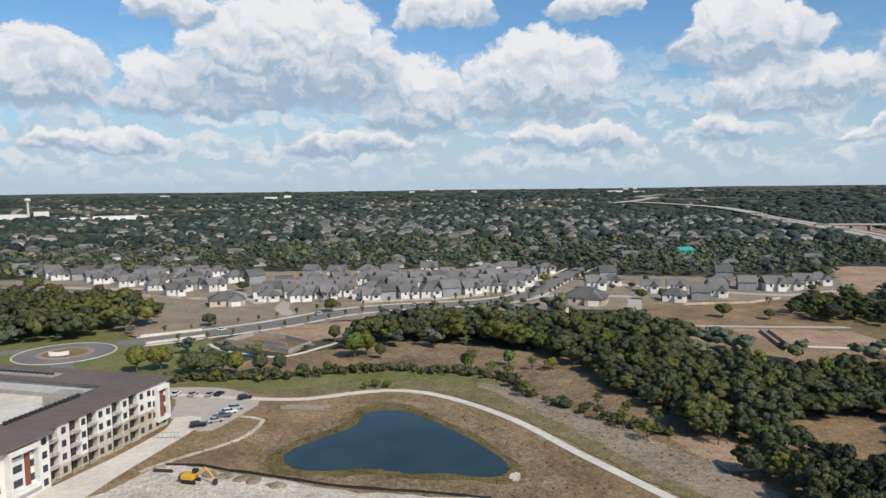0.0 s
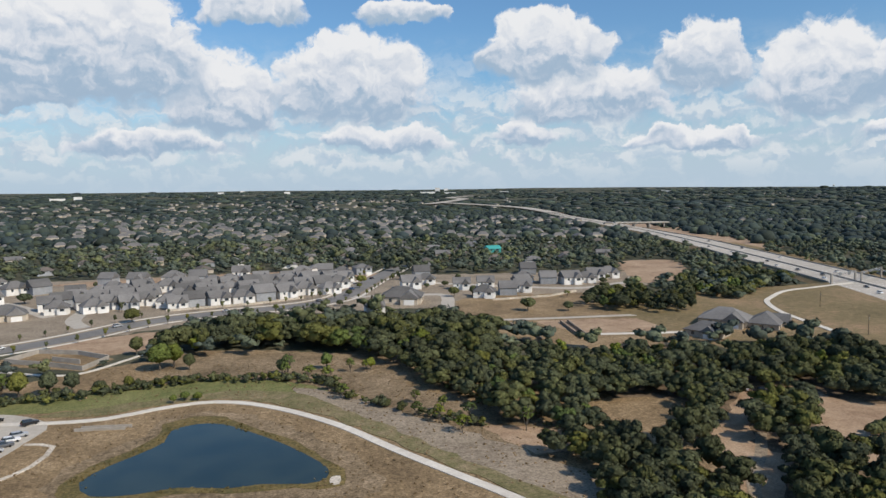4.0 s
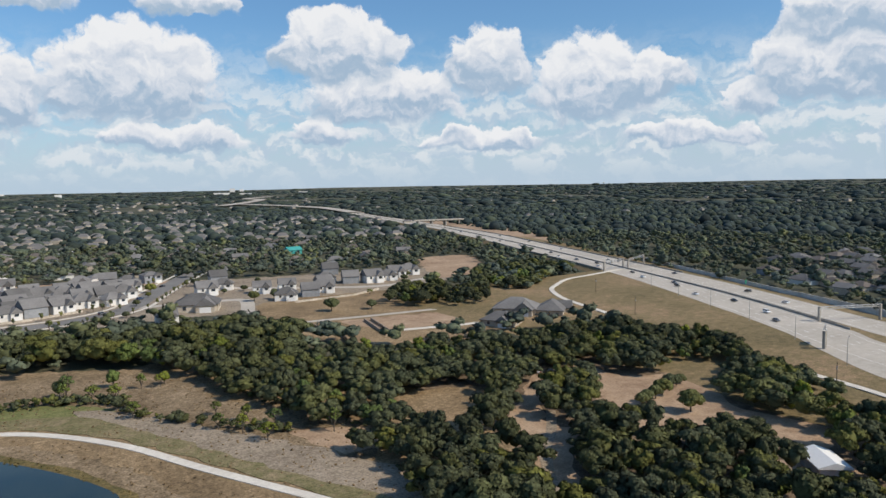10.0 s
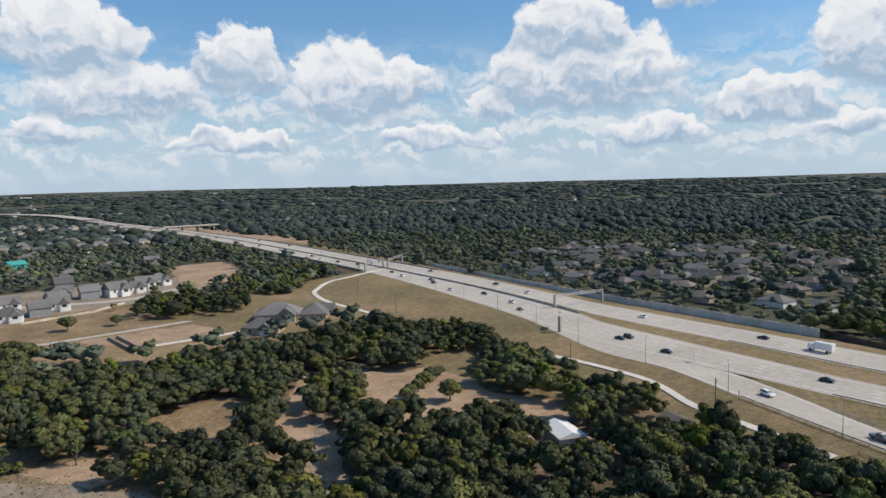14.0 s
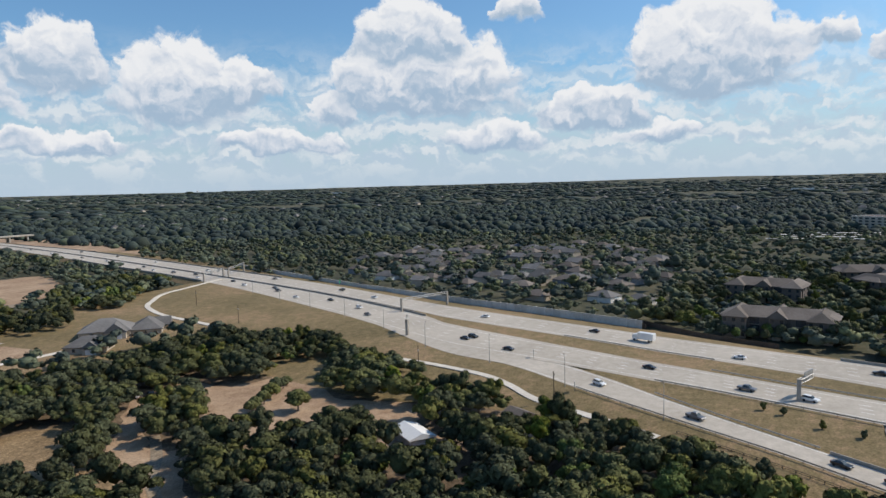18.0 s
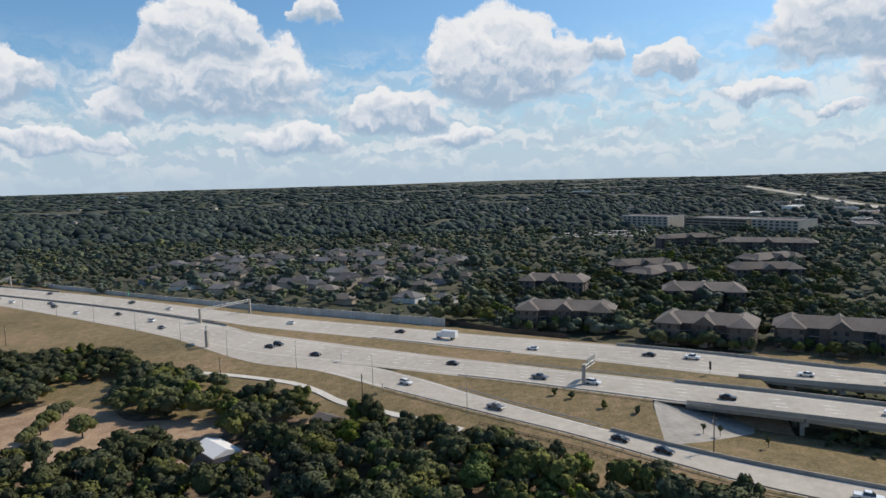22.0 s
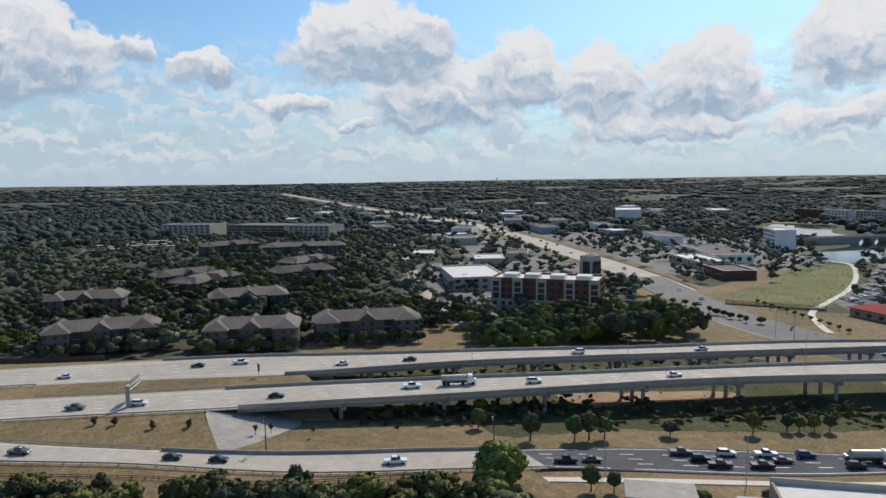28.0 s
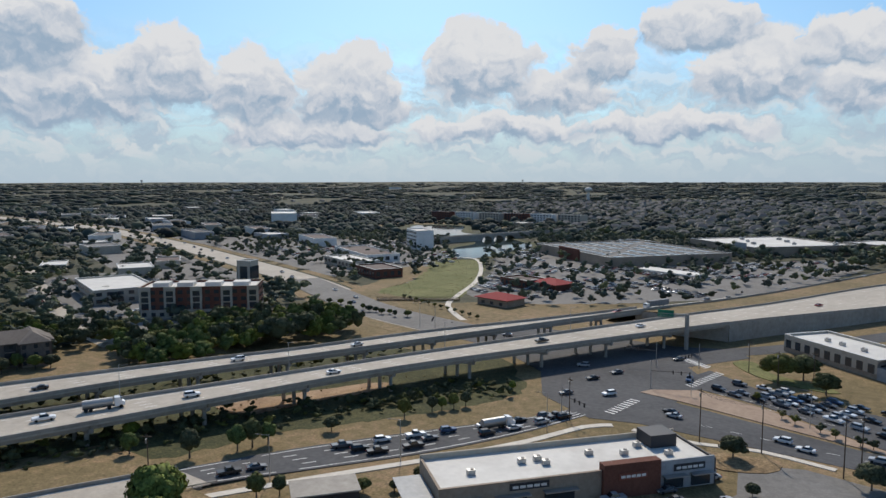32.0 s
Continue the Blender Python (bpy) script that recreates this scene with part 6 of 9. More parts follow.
def excavator(x, y, turn):
    ob = thing("excavator", x, y, .15, turn, "yellow tracked excavator on crushed stone", "excavator")
    for s in (-1.1, 1.1):
        bm = bmesh.new()
        box(bm, -2.0, 2.0, s - .3, s + .3, 0, .9, .25)
        part("track", bm, M["rubber"], ob)
    part("body", boxes((-2.0, 1.3, -1.3, 1.3, 1.0, 2.2), bevel=.12), M["yellow"], ob)
    part("cab", boxes((.2, 1.6, .1, 1.2, 2.0, 3.2), bevel=.1), M["car_glass"], ob)
    part("counterweight", boxes((-2.7, -1.9, -1.25, 1.25, 1.0, 2.0), bevel=.15), M["dark"], ob)
    bm = bmesh.new()
    rod(bm, (1.2, -.3, 1.8), (4.2, -.3, 4.2), .28, .22, 6)
    part("boom", bm, M["yellow"], ob)
    bm = bmesh.new()
    rod(bm, (4.2, -.3, 4.2), (6.6, -.3, 1.6), .22, .16, 6)
    part("stick", bm, M["yellow"], ob)
    part("bucket", boxes((6.2, 7.2, -.8, .2, .3, 1.5), bevel=.15), M["dark"], ob)


excavator(-57, 165, -15)
pipe = thing("site_pipe", -66, 171.5, .2, -10, "dark steel pipe lying on the site", "pipe")
bm = bmesh.new()
rod(bm, (-2.5, 0, .4), (2.5, 0, .4), .4, .4, 10)
part("pipe", bm, M["dark"], pipe)
for i, (x, y) in enumerate(((-50, 168), (-45, 166.5), (-42, 165), (-54, 169.5), (-36, 162))):
    ob = thing("spoil_heap", x, y, .1, i * 40, "low heap of broken limestone", "heap", "spoil heaps")
    vv, ff = ICO[2]
    d = np.array([1 + .3 * noise.noise((p[0] * 2 + i, p[1] * 2, p[2] * 2)) for p in vv])
    part("heap", mesh_of("heap", vv * d[:, None] * np.array([2.6, 1.8, .7]), [tuple(q) for q in ff], M["gravel"]), None, ob)


def iron_fence(pts, h, label, gap=.9):
    ob = thing("metal_fence", 0, 0, 0, 0, label, "fence", "metal fences")
    c = curve_through(pts, False, 2.5)
    for (x0, y0), (x1, y1) in zip(c, c[1:]):
        bm = bmesh.new()
        for z in (.3, h):
            rod(bm, (x0, y0, z), (x1, y1, z), .04, .04, 4)
        n = int(2.5 / gap) + 1
        for k in range(n):
            t = k / n
            rod(bm, (x0 + (x1 - x0) * t, y0 + (y1 - y0) * t, -.2), (x0 + (x1 - x0) * t, y0 + (y1 - y0) * t, h), .035, .035, 4)
        part("panel", bm, M["dark"], ob)


iron_fence([(-79, 196), (-70, 196)], 1.8, "black metal gate across the service street")

# estate road with kerbed pavements, roundabout
MAIN = [(-141, 321), (-115, 337), (-80, 362), (-49, 394), (-18, 410), (33, 422), (62, 444), (80, 482), (101, 528), (142, 612)]
ribbon("road_estate", MAIN, 13, .10, M["old_asphalt"], "worn grey asphalt estate road", "road")


def beside(pts, off):
    c = curve_through(pts, False, 6.0)
    d = np.gradient(c, axis=0)
    n = np.stack([-d[:, 1], d[:, 0]], 1) / np.linalg.norm(d, axis=1)[:, None]
    return c + n * off


for nm, off in (("pavement_estate", 10.5), ("pavement_estate_south", -10.5)):
    ribbon(nm, [tuple(q) for q in beside(MAIN, off)[2:]], 2.0, .20, M["path"], "pale concrete pavement beside the estate road", "pavement")


def ring(name, x, y, r0, r1, z, material, label, category="road", squash=1.0):
    v, f = [], []
    for i in range(48):
        a = 2 * math.pi * i / 48
        for r, zz in ((r0, z), (r1, z), (r1, -.2), (r0, -.2)):
            v.append((x + r * math.cos(a), y + r * squash * math.sin(a), zz))
    for i in range(48):
        p, q = 4 * i, 4 * ((i + 1) % 48)
        for j in range(4):
            f.append((p + j, q + j, q + (j + 1) % 4, p + (j + 1) % 4))
    tagged(new(name, mesh_of(name, v, f, material)), label, category, "", "structure")


ring("road_roundabout", -157, 305, 11.5, 20, .12, M["old_asphalt"], "worn asphalt roundabout")
ring("pavement_apron", -157, 305, 9, 11.5, .2, M["pavers"], "brown paved apron of the roundabout", "pavement")
ring("ground_island", -157, 305, .2, 9, .26, M["dry_grass"], "planted island of the roundabout", "ground")
ring("pavement_kerb_ring", -157, 305, 20, 20.6, .24, M["path"], "pale kerb round the roundabout", "kerb")
ribbon("road_roundabout_west", [(-176, 312), (-200, 300), (-260, 270)], 9, .1, M["old_asphalt"], "worn asphalt street leaving the roundabout", "road")
ribbon("road_roundabout_south", [(-150, 287), (-140, 270), (-130, 250)], 8, .1, M["old_asphalt"], "worn asphalt street to the apartments", "road")
entry = thing("entry_wall", -158, 303, .2, 20, "curved white entry wall on the roundabout", "sign wall")
bm = bmesh.new()
for i in range(9):
    a = math.radians(200 + i * 15)
    box(bm, 4 * math.cos(a) - .55, 4 * math.cos(a) + .55, 4 * math.sin(a) - .3, 4 * math.sin(a) + .3, 0, 1.7)
part("wall", bm, M["trim_white"], entry)

sheet("ground_lawn_west", [(-300, 260), (-290, 340), (-260, 445), (-190, 440), (-146, 395), (-132, 348), (-100, 330), (-96, 306), (-84, 272), (-110, 262), (-130, 240), (-200, 240)], .03, M["green_grass"], "dry green grass under the western trees", "ground", ragged=4)
# parapets of the little creek bridge, detention basin
wall_line("wall_creek_bridge", [(-128, 320), (-106, 335)], 1.1, .4, M["path"], "pale concrete parapet of the creek bridge", z=.1)
wall_line("wall_creek_bridge_north", [(-137, 336), (-112, 350)], 1.1, .4, M["path"], "pale concrete parapet of the creek bridge", z=.1)
sheet("ground_basin", [(-98, 322), (-87, 341), (-70, 341), (-50, 314), (-58, 296), (-86, 312)], .06, M["dry_grass"], "grassed detention basin floor", "ground", smooth_line=False)
for nm, pts in (("wall_basin", [(-92, 320), (-83, 335), (-66, 327), (-52, 313)]), ("wall_basin_front", [(-92, 320), (-70, 306), (-59, 297), (-52, 313)]), ("wall_basin_cross", [(-74, 318), (-62, 309)])):
    wall_line(nm, pts, 2.0, .4, M["wall_concrete"], "concrete wall of the detention basin")
wall_line("pavement_basin_edge", [(-99, 318), (-88, 304), (-62, 291), (-46, 308), (-40, 318)], .3, 1.8, M["path"], "pale concrete kerb path round the basin", "path", smooth_line=True)
iron_fence([(-96, 316), (-80, 300), (-62, 293)], 1.5, "dark metal fence by the basin")

# bare estate ground, streets between the houses
sheet("ground_estate", [(-360, 560), (-286, 565), (-214, 590), (-100, 600), (0, 590), (90, 575), (150, 540), (300, 500), (300, 440), (230, 415), (140, 385), (60, 395), (-40, 372), (-90, 345), (-140, 340), (-192, 400), (-300, 485)], .045, M["gravel"], "pale bare ground of the new estate", "ground", ragged=8)
sheet("ground_estate_dirt", [(-60, 545), (0, 556), (90, 545), (110, 560), (60, 600), (-60, 596), (-130, 575)], .07, M["dirt"], "reddish bare soil behind the houses", "ground", ragged=6)
sheet("ground_field_north", [(-80, 350), (-34, 370), (-28, 350), (-41, 326), (-57, 322), (-72, 334)], .07, M["dirt"], "orange-brown field beside the estate road", "ground", ragged=3)
for nm, pts in (("road_lane_a", [(-76, 390), (-86, 420), (-78, 470), (-40, 488), (20, 492)]), ("road_lane_b", [(64, 446), (110, 440), (128, 432), (118, 392), (112, 372)]), ("road_lane_c", [(128, 500), (150, 480), (210, 437), (240, 432)]), ("road_lane_d", [(-300, 530), (-220, 505), (-150, 500), (-100, 430)]), ("road_lane_e", [(250, 440), (272, 448), (290, 470)])):
    ribbon(nm, pts, 8, .09, M["concrete"], "pale new concrete lane between houses", "road")
# garden walls and kerb lines of the estate
for nm, pts in (("wall_garden", [(-190, 470), (-150, 452), (-120, 445)]), ("wall_garden_b", [(-40, 428), (10, 436), (40, 450)]), ("wall_garden_c", [(150, 402), (190, 404), (215, 418)])):
    wall_line(nm, pts, 1.3, .3, M["limestone"], "pale stone garden wall")

# ---- the middle ground east of the belt ----
sheet("ground_mid_field", [(105, 330), (118, 378), (140, 415), (215, 412), (262, 396), (290, 345), (262, 300), (200, 262), (152, 262), (132, 282), (118, 300)], .05, M["dry_grass"], "dry grass field between the woods", "ground", ragged=5)
sheet("ground_mid_dirt", [(150, 330), (200, 322), (212, 300), (170, 292), (155, 305)], .08, M["dirt"], "orange bare soil in the field", "ground", ragged=4)
ribbon("road_field", [(120, 343), (164, 336), (219, 327), (236, 305), (228, 296)], 4.5, .14, M["concrete"], "pale concrete lane across the field", "road")
ribbon("road_field_south", [(163, 293), (180, 289), (199, 285), (214, 284)], 4, .14, M["path"], "pale concrete lane to the house", "road")
for nm, pts in (("wall_channel_a", [(130, 337), (132, 318)]), ("wall_channel_b", [(138, 322), (131, 288)]), ("wall_channel_c", [(158, 325), (150, 286)]), ("wall_channel_d", [(162, 325), (154, 286)])):
    wall_line(nm, pts, 1.4, .5, M["stone_tan"], "dark stone channel wall in the field")
sheet("ground_dirt_lot", [(279, 450), (336, 565), (385, 560), (330, 455), (300, 440)], .07, M["dirt"], "bare brown dirt lot", "ground", ragged=6)
TRAIL = [(395, 372), (353, 365), (340, 364), (326, 359), (310, 348), (297, 338), (287, 324), (278, 306), (272, 287), (268, 271), (262, 250)]


def verge_height(x, y):
    """Height of the broad verge beside the freeway, where it covers the land."""
    if not -90 < y < 380:
        return 0.0
    a, b = min(RN(y), NN(y)) - 26 - max(0, min(60, (y - 60) * .5)), RN(y) if y < 172 else NN(y)
    k = min(1.0, max(0.0, (x - a) / (b - a)))
    return ((zr(y) if y < 160 else zf(y)) - .1) * k


def laid_on_verge(ob):
    for v in ob.data.vertices:
        v.co.z += verge_height(v.co.x, v.co.y) + .22


laid_on_verge(ribbon("path_trail", TRAIL, 3.0, .12, M["path"], "pale trail curving below the freeway", "path", 3.0))
laid_on_verge(ribbon("path_verge", [(238, 152), (233, 126), (229, 109), (224, 92), (217, 81), (207, 69), (200, 55), (193.5, 42), (186, 28)], 2.6, .12, M["path"], "pale footpath between wood and freeway", "path", 3.0))
for i, cl in enumerate(CLEARINGS):
    sheet("ground_clearing_" + "abcdefgh"[i], widened(cl, 1.12), .06 + .004 * i, M["dirt"] if i != 2 else M["dry_grass"], "bare sandy clearing in the oaks", "ground", ragged=3)
ribbon("road_drive", [(140, 160), (128, 146), (118, 137), (108, 124), (101, 113)], 3.0, .12, M["gravel"], "pale gravel drive through the oaks", "path")
sheet("ground_meadow_east", [(-30, 318), (10, 310), (40, 296), (66, 300), (62, 262), (58, 236), (80, 205), (90, 170), (60, 160), (30, 230), (0, 266), (-30, 280)], .05, M["bank_grass"], "dry brown meadow between belt and wood", "ground", ragged=4)


sheet("ground_wood_floor", WOOD, .03, M["wood_floor"], "brown leaf litter under the oaks", "ground", ragged=4)


def shed(x, y, turn, L, W, h, roof, label):
    ob = thing("shed", x, y, 0, turn, label, "shed", "sheds in the oaks")
    part("wall", gable_wall(L, W, h, 1.2, "gable", M["wall_grey"]), None, ob)
    part("roof", roof_mesh(L, W, 1.3, .5, "gable", roof, h), None, ob)
    place("door", pane_mesh(2.4, 2.2, M["dark"]), ob, 0, -W / 2, 0)
    BUILT.append((x, y, 8))


shed(163, 88.5, 53, 11, 7, 3.0, M["trim_white"], "low shed with a white metal roof")
shed(188, 67, 60, 7.5, 5.5, 2.8, M["roof_brown"], "small house with a rusty roof in the oaks")

# ---- the crossing, shops and the town beyond the bridges ----
sheet("ground_south", [(20, -60), (120, -62), (200, -42), (262, -64), (300, -90), (300, -150), (290, -260), (200, -345), (60, -420), (-60, -420), (-60, -150)], .03, M["verge"], "dry grass round the crossing", "ground", ragged=4)
# dark green here is both the weeds' own and painted bridge shade
sheet("ground_under_bridge", [(205, -52), (262, -62), (245, -120), (205, -200), (150, -235), (119, -208), (113, -197), (117, -182), (127, -160), (139, -142), (152, -122), (156, -100), (174, -80)], .05, M["weeds"], "weedy creek ground under the bridges, toned dark for shade", "ground", ragged=4)
sheet("ground_creek_earth", [(166, -132), (182, -130), (174, -150), (158, -180), (152, -176), (162, -150)], .09, M["dirt"], "bare earth strip under the bridges", "ground", ragged=2)
ROAD = .12
sheet("road_crossing", [(106, -200), (92, -192), (84, -188), (70, -192), (66, -246), (78, -262), (62, -290), (72, -300), (92, -292), (150, -292), (190, -278), (188, -254), (150, -245), (120, -225)], ROAD, M["asphalt"], "dark asphalt of the wide crossing", "road", smooth_line=False)
sheet("road_arterial_west", [(84, -188), (70, -192), (-60, -190), (-60, -204), (11, -204.5), (67, -217), (78, -219)], ROAD + .004, M["asphalt"], "dark asphalt lanes towards the shops", "road", smooth_line=False)
sheet("road_arterial_queue", [(80, -225), (66, -236), (45, -229.5), (11, -209.5), (-60, -209), (-60, -238), (13, -239.5), (50, -247), (70, -262)], ROAD + .008, M["asphalt"], "dark asphalt approach with queueing lanes", "road", smooth_line=False)
sheet("pavement_median", [(81, -221), (67, -219), (11, -206), (-60, -205), (-60, -208), (11, -208.5), (45, -227), (66, -234), (79, -226)], .26, M["pavers"], "brown paved median with small trees", "pavement", smooth_line=False)
ribbon("road_frontage_south", [(70, -296), (52, -318), (30, -352), (-20, -440)], 12, ROAD - .02, M["asphalt"], "dark asphalt frontage road beyond the crossing", "road")
ribbon("pavement_frontage", [(132, -88), (118, -112), (102, -138), (90, -160), (82, -180), (76, -186)], 2.4, .24, M["path"], "pale pavement beside the frontage road", "pavement")
ribbon("pavement_shop", [(70, -186), (52, -186), (38, -190), (20, -188)], 2.0, .22, M["path"], "pale pavement before the shops", "pavement")
sheet("ground_shop_lot", [(66, -100), (44, -132), (36, -160), (40, -178), (26, -184), (-30, -176), (-30, -80), (40, -70)], .15, M["old_asphalt"], "grey asphalt shop parking lot", "road", smooth_line=False)
sheet("ground_shop_bed", [(50, -181), (40, -184), (31, -183), (33, -176), (42, -172), (50, -174)], .28, M["dry_grass"], "dry planted bed at the lot's corner", "ground")
sheet("ground_corner_island", [(66, -278), (52, -262), (30, -256), (30, -262), (50, -270), (60, -284)], .25, M["green_grass"], "green corner lawn", "ground")
# markings of the crossing
bars = []
for i in range(10):
    bars.append((72 + i * 1.2, -266 - i * .8, 4.0, .6, 70))
for i in range(11):
    bars.append((70 - i * .4, -238 - i * 2.2, 3.6, .6, 150))
for i in range(9):
    bars.append((81 - i * .2, -196 - i * 2.0, 3.6, .6, 170))
for x0, y0, dx, dy, n in ((10, -214, 1, -.25, 7), (10, -220, 1, -.2, 7), (10, -226, 1, -.16, 7), (10, -232, 1, -.14, 7), (-10, -197, 1, -.06, 9)):
    for i in range(n):
        bars.append((x0 + dx * i * 8, y0 + dy * i * 8, 3.0, .16, math.degrees(math.atan2(dy, dx))))
v, f = [], []
for x, y, L, w, t in bars:
    c, s = math.cos(math.radians(t)), math.sin(math.radians(t))
    n = len(v)
    for a, b in ((-L / 2, -w / 2), (L / 2, -w / 2), (L / 2, w / 2), (-L / 2, w / 2)):
        v.append((x + a * c - b * s, y + a * s + b * c, ROAD + .02))
    f.append((n, n + 1, n + 2, n + 3))
tagged(new("crossing_markings", mesh_of("crossing_markings", v, f, M["marking"])), "white crossing stripes and lane dashes", "marking", "", "stuff")


# the long shop building
def shop_row():
    ob = thing("shop_building", 69.2, -143.5, 0, -128.9, "long brown brick shop row with a white roof", "shop")
    L, W, h = 66.0, 17.6, 6.2
    t = .4
    part("wall_back", boxes((-L / 2, L / 2, W / 2 - t, W / 2, -.3, h + .8)), M["stucco"], ob)
    part("wall_end", boxes((-L / 2, -L / 2 + t, -W / 2, W / 2 - t, -.3, h)), M["stone_tan"], ob)
    part("wall_end", boxes((L / 2 - t, L / 2, -W / 2, W / 2 - t, -.3, h)), M["dark"], ob)
    part("wall_front", boxes((-L / 2 + t, 4, -W / 2, -W / 2 + t, -.3, h)), M["stone_tan"], ob)
    part("wall_front", boxes((18, L / 2 - t, -W / 2, -W / 2 + t, -.3, h + .6)), M["wall_grey"], ob)
    part("tower", boxes((4, 18, -W / 2 - 1.2, -W / 2 + 1.2, -.3, h + 1.6)), M["wall_brick"], ob, "brick entrance bay with a sign")
    part("roof", boxes((-L / 2 + t, L / 2 - t, -W / 2 + t, W / 2 - t, h - .9, h - .5)), M["roof_white"], ob, "bright white membrane roof")
    part("coping", boxes((-L / 2 - .1, 4, -W / 2 - .15, -W / 2 + t + .1, h, h + .14), (-L / 2 - .1, -L / 2 + t + .1, -W / 2 + t + .1, W / 2 - t, h, h + .14)), M["stone_tan"], ob)
    part("plant_screen", boxes((22, 29, 1, 7.5, h - .5, h + 2.6)), M["dark"], ob, "dark louvred plant screen")
    for x, y in ((-24, -2), (-11, 1), (-7, 1.4), (-6, -1.2), (6, 1.5), (14, -.6), (19.5, 3.0), (24, -3.5)):
        roof_unit(ob, x, y, h - .5, .8)
    for i, (x, w) in enumerate(((-27, 6), (-17, 7), (-6, 7), (22, 5), (29, 5))):
        pn = pane_mesh(w, 2.7, M["glass"])
        place("shop_window", pn, ob, x, -W / 2, .3)
        part("awning", boxes((x - w / 2 - .4, x + w / 2 + .4, -W / 2 - 1.8, -W / 2, 3.3, 3.5)), M["steel"], ob)
    for x, w, m in ((-13, 9, M["dark"]), (11, 7, M["maroon"]), (26, 8, M["dark"])):
        s = part("sign", boxes((x - w / 2, x + w / 2, -W / 2 - (1.45 if m is M["maroon"] else .25), -W / 2 - (1.2 if m is M["maroon"] else 0), h - 2.0, h - .5)), m, ob)
        for k in range(5):
            u = x - w * .36 + k * w * .18
            part("sign_bar", boxes((u - w * .07, u + w * .07, -W / 2 - (1.52 if m is M["maroon"] else .32), -W / 2 - (1.46 if m is M["maroon"] else .26), h - 1.6, h - 1.0)), M["trim_white"], s)
    # patio canopy at the near end
    part("canopy", boxes((-L / 2 - 7, -L / 2 - .4, -W / 2 + 1, W / 2 - 3, 3.4, 3.6)), M["canopy_blue"], ob, "corrugated metal patio canopy")
    for y in (-W / 2 + 1.4, W / 2 - 3.4):
        part("canopy_post", boxes((-L / 2 - 6.8, -L / 2 - 6.6, y - .1, y + .1, -.2, 3.4)), M["dark"], ob)
    BUILT.append((69, -143, 38))


shop_row()
low = thing("patio_building", 108, -104, 0, -128, "low dark patio building with a pale roof", "shop")
part("wall", boxes((-7, 7, -4, 4, -.3, 3.4)), M["dark"], low)
part("roof", boxes((-7.4, 7.4, -4.4, 4.4, 3.4, 3.7)), M["wall_concrete"], low)
place("window", pane_mesh(5, 2, M["glass"]), low, 0, -4, .6)
BUILT.append((108, -104, 9))

# the second shop with a barrel roof
s2 = flat_block("shop_building", 30, -306, -38, 44, 22, 7, M["stucco"], M["roof_white"], "tan shop building with a white roof", "shop", 1, 9, .8, base_wall=M["stone_tan"])
bm = bmesh.new()
for i in range(12):
    a0, a1 = math.pi * i / 12, math.pi * (i + 1) / 12
    vs = [bm.verts.new(p) for p in ((-22 - 14 + 7 - 7 * math.cos(a0), -11, 4.5 + 4.2 * math.sin(a0)), (-22 - 14 + 7 - 7 * math.cos(a1), -11, 4.5 + 4.2 * math.sin(a1)), (-22 - 14 + 7 - 7 * math.cos(a1), 11, 4.5 + 4.2 * math.sin(a1)), (-22 - 14 + 7 - 7 * math.cos(a0), 11, 4.5 + 4.2 * math.sin(a0)))]
    bm.faces.new(vs)
box(bm, -36, -22, -11, 11, -.3, 4.5)
part("barrel_roof", bm, M["wall_grey"], s2, "dark curved metal roof")
for x in (-8, 2, 9):
    roof_unit(s2, x, 2, 6.2, .9)


def signal(x, y, turn, arm, label="traffic signal on a long dark mast arm"):
    ob = thing("traffic_signal", x, y, .1, turn, label, "traffic light", "traffic signals")
    bm = bmesh.new()
    rod(bm, (0, 0, -.3), (0, 0, 9.5), .17, .1, 8)
    part("pole", bm, M["steel"], ob)
    bm = bmesh.new()
    rod(bm, (0, 0, 6.0), (arm, 0, 6.6), .13, .06, 6)
    part("mast_arm", bm, M["dark"], ob)
    for k in range(3):
        u = arm * (.55 + .2 * k)
        part("signal_head", boxes((u - .2, u + .2, -.2, .2, 5.6, 6.9), bevel=.04), M["dark"], ob)


signal(80, -228, 190, 13)
signal(88, -256, 20, 12)
signal(92, -186, 150, 12)
signal(74, -262, 80, 11)
signal(196, -262, 120, 12)
for x, y, h in ((88, -183, 13), (52, -187, 15), (37, -189, 14), (18, -184, 15), (15, -190, 14), (46, -256, 12), (36, -262, 12), (58, -268, 12)):
    power_pole(x, y, h, -30)
wires([(58, -268, 11.2), (46, -256, 11.2), (36, -262, 11.2)])
wires([(52, -187, 14), (37, -189, 13), (18, -184, 14)])
for x, y in ((89, -171), (66, -226), (30, -216), (0, -207), (126, -104), (108, -130), (150, -250), (205, -262)):
    lamp_pole(x, y, .1, 11, 2.4, 40)

# town beyond: arterial, lots, blocks
ARTERY = [(186, -266), (250, -281), (370, -338), (528, -393), (710, -452), (1000, -526), (1260, -552), (1480, -575)]
ribbon("road_artery", ARTERY, 27, .10, M["concrete"], "broad pale arterial road running to the horizon", "road", 12)
far_art = [spot(1480 + i * 260, -575 - i * 38)[:2] for i in range(10)]
ribbon("road_artery_far", far_art, 22, .3, M["concrete"], "far end of the arterial road", "road", 60)
ribbon("road_artery_near", [(186, -266), (250, -281), (320, -313), (372, -338.7)], 26.6, .14, M["old_asphalt"], "grey asphalt of the arterial at the crossing", "road", 12)
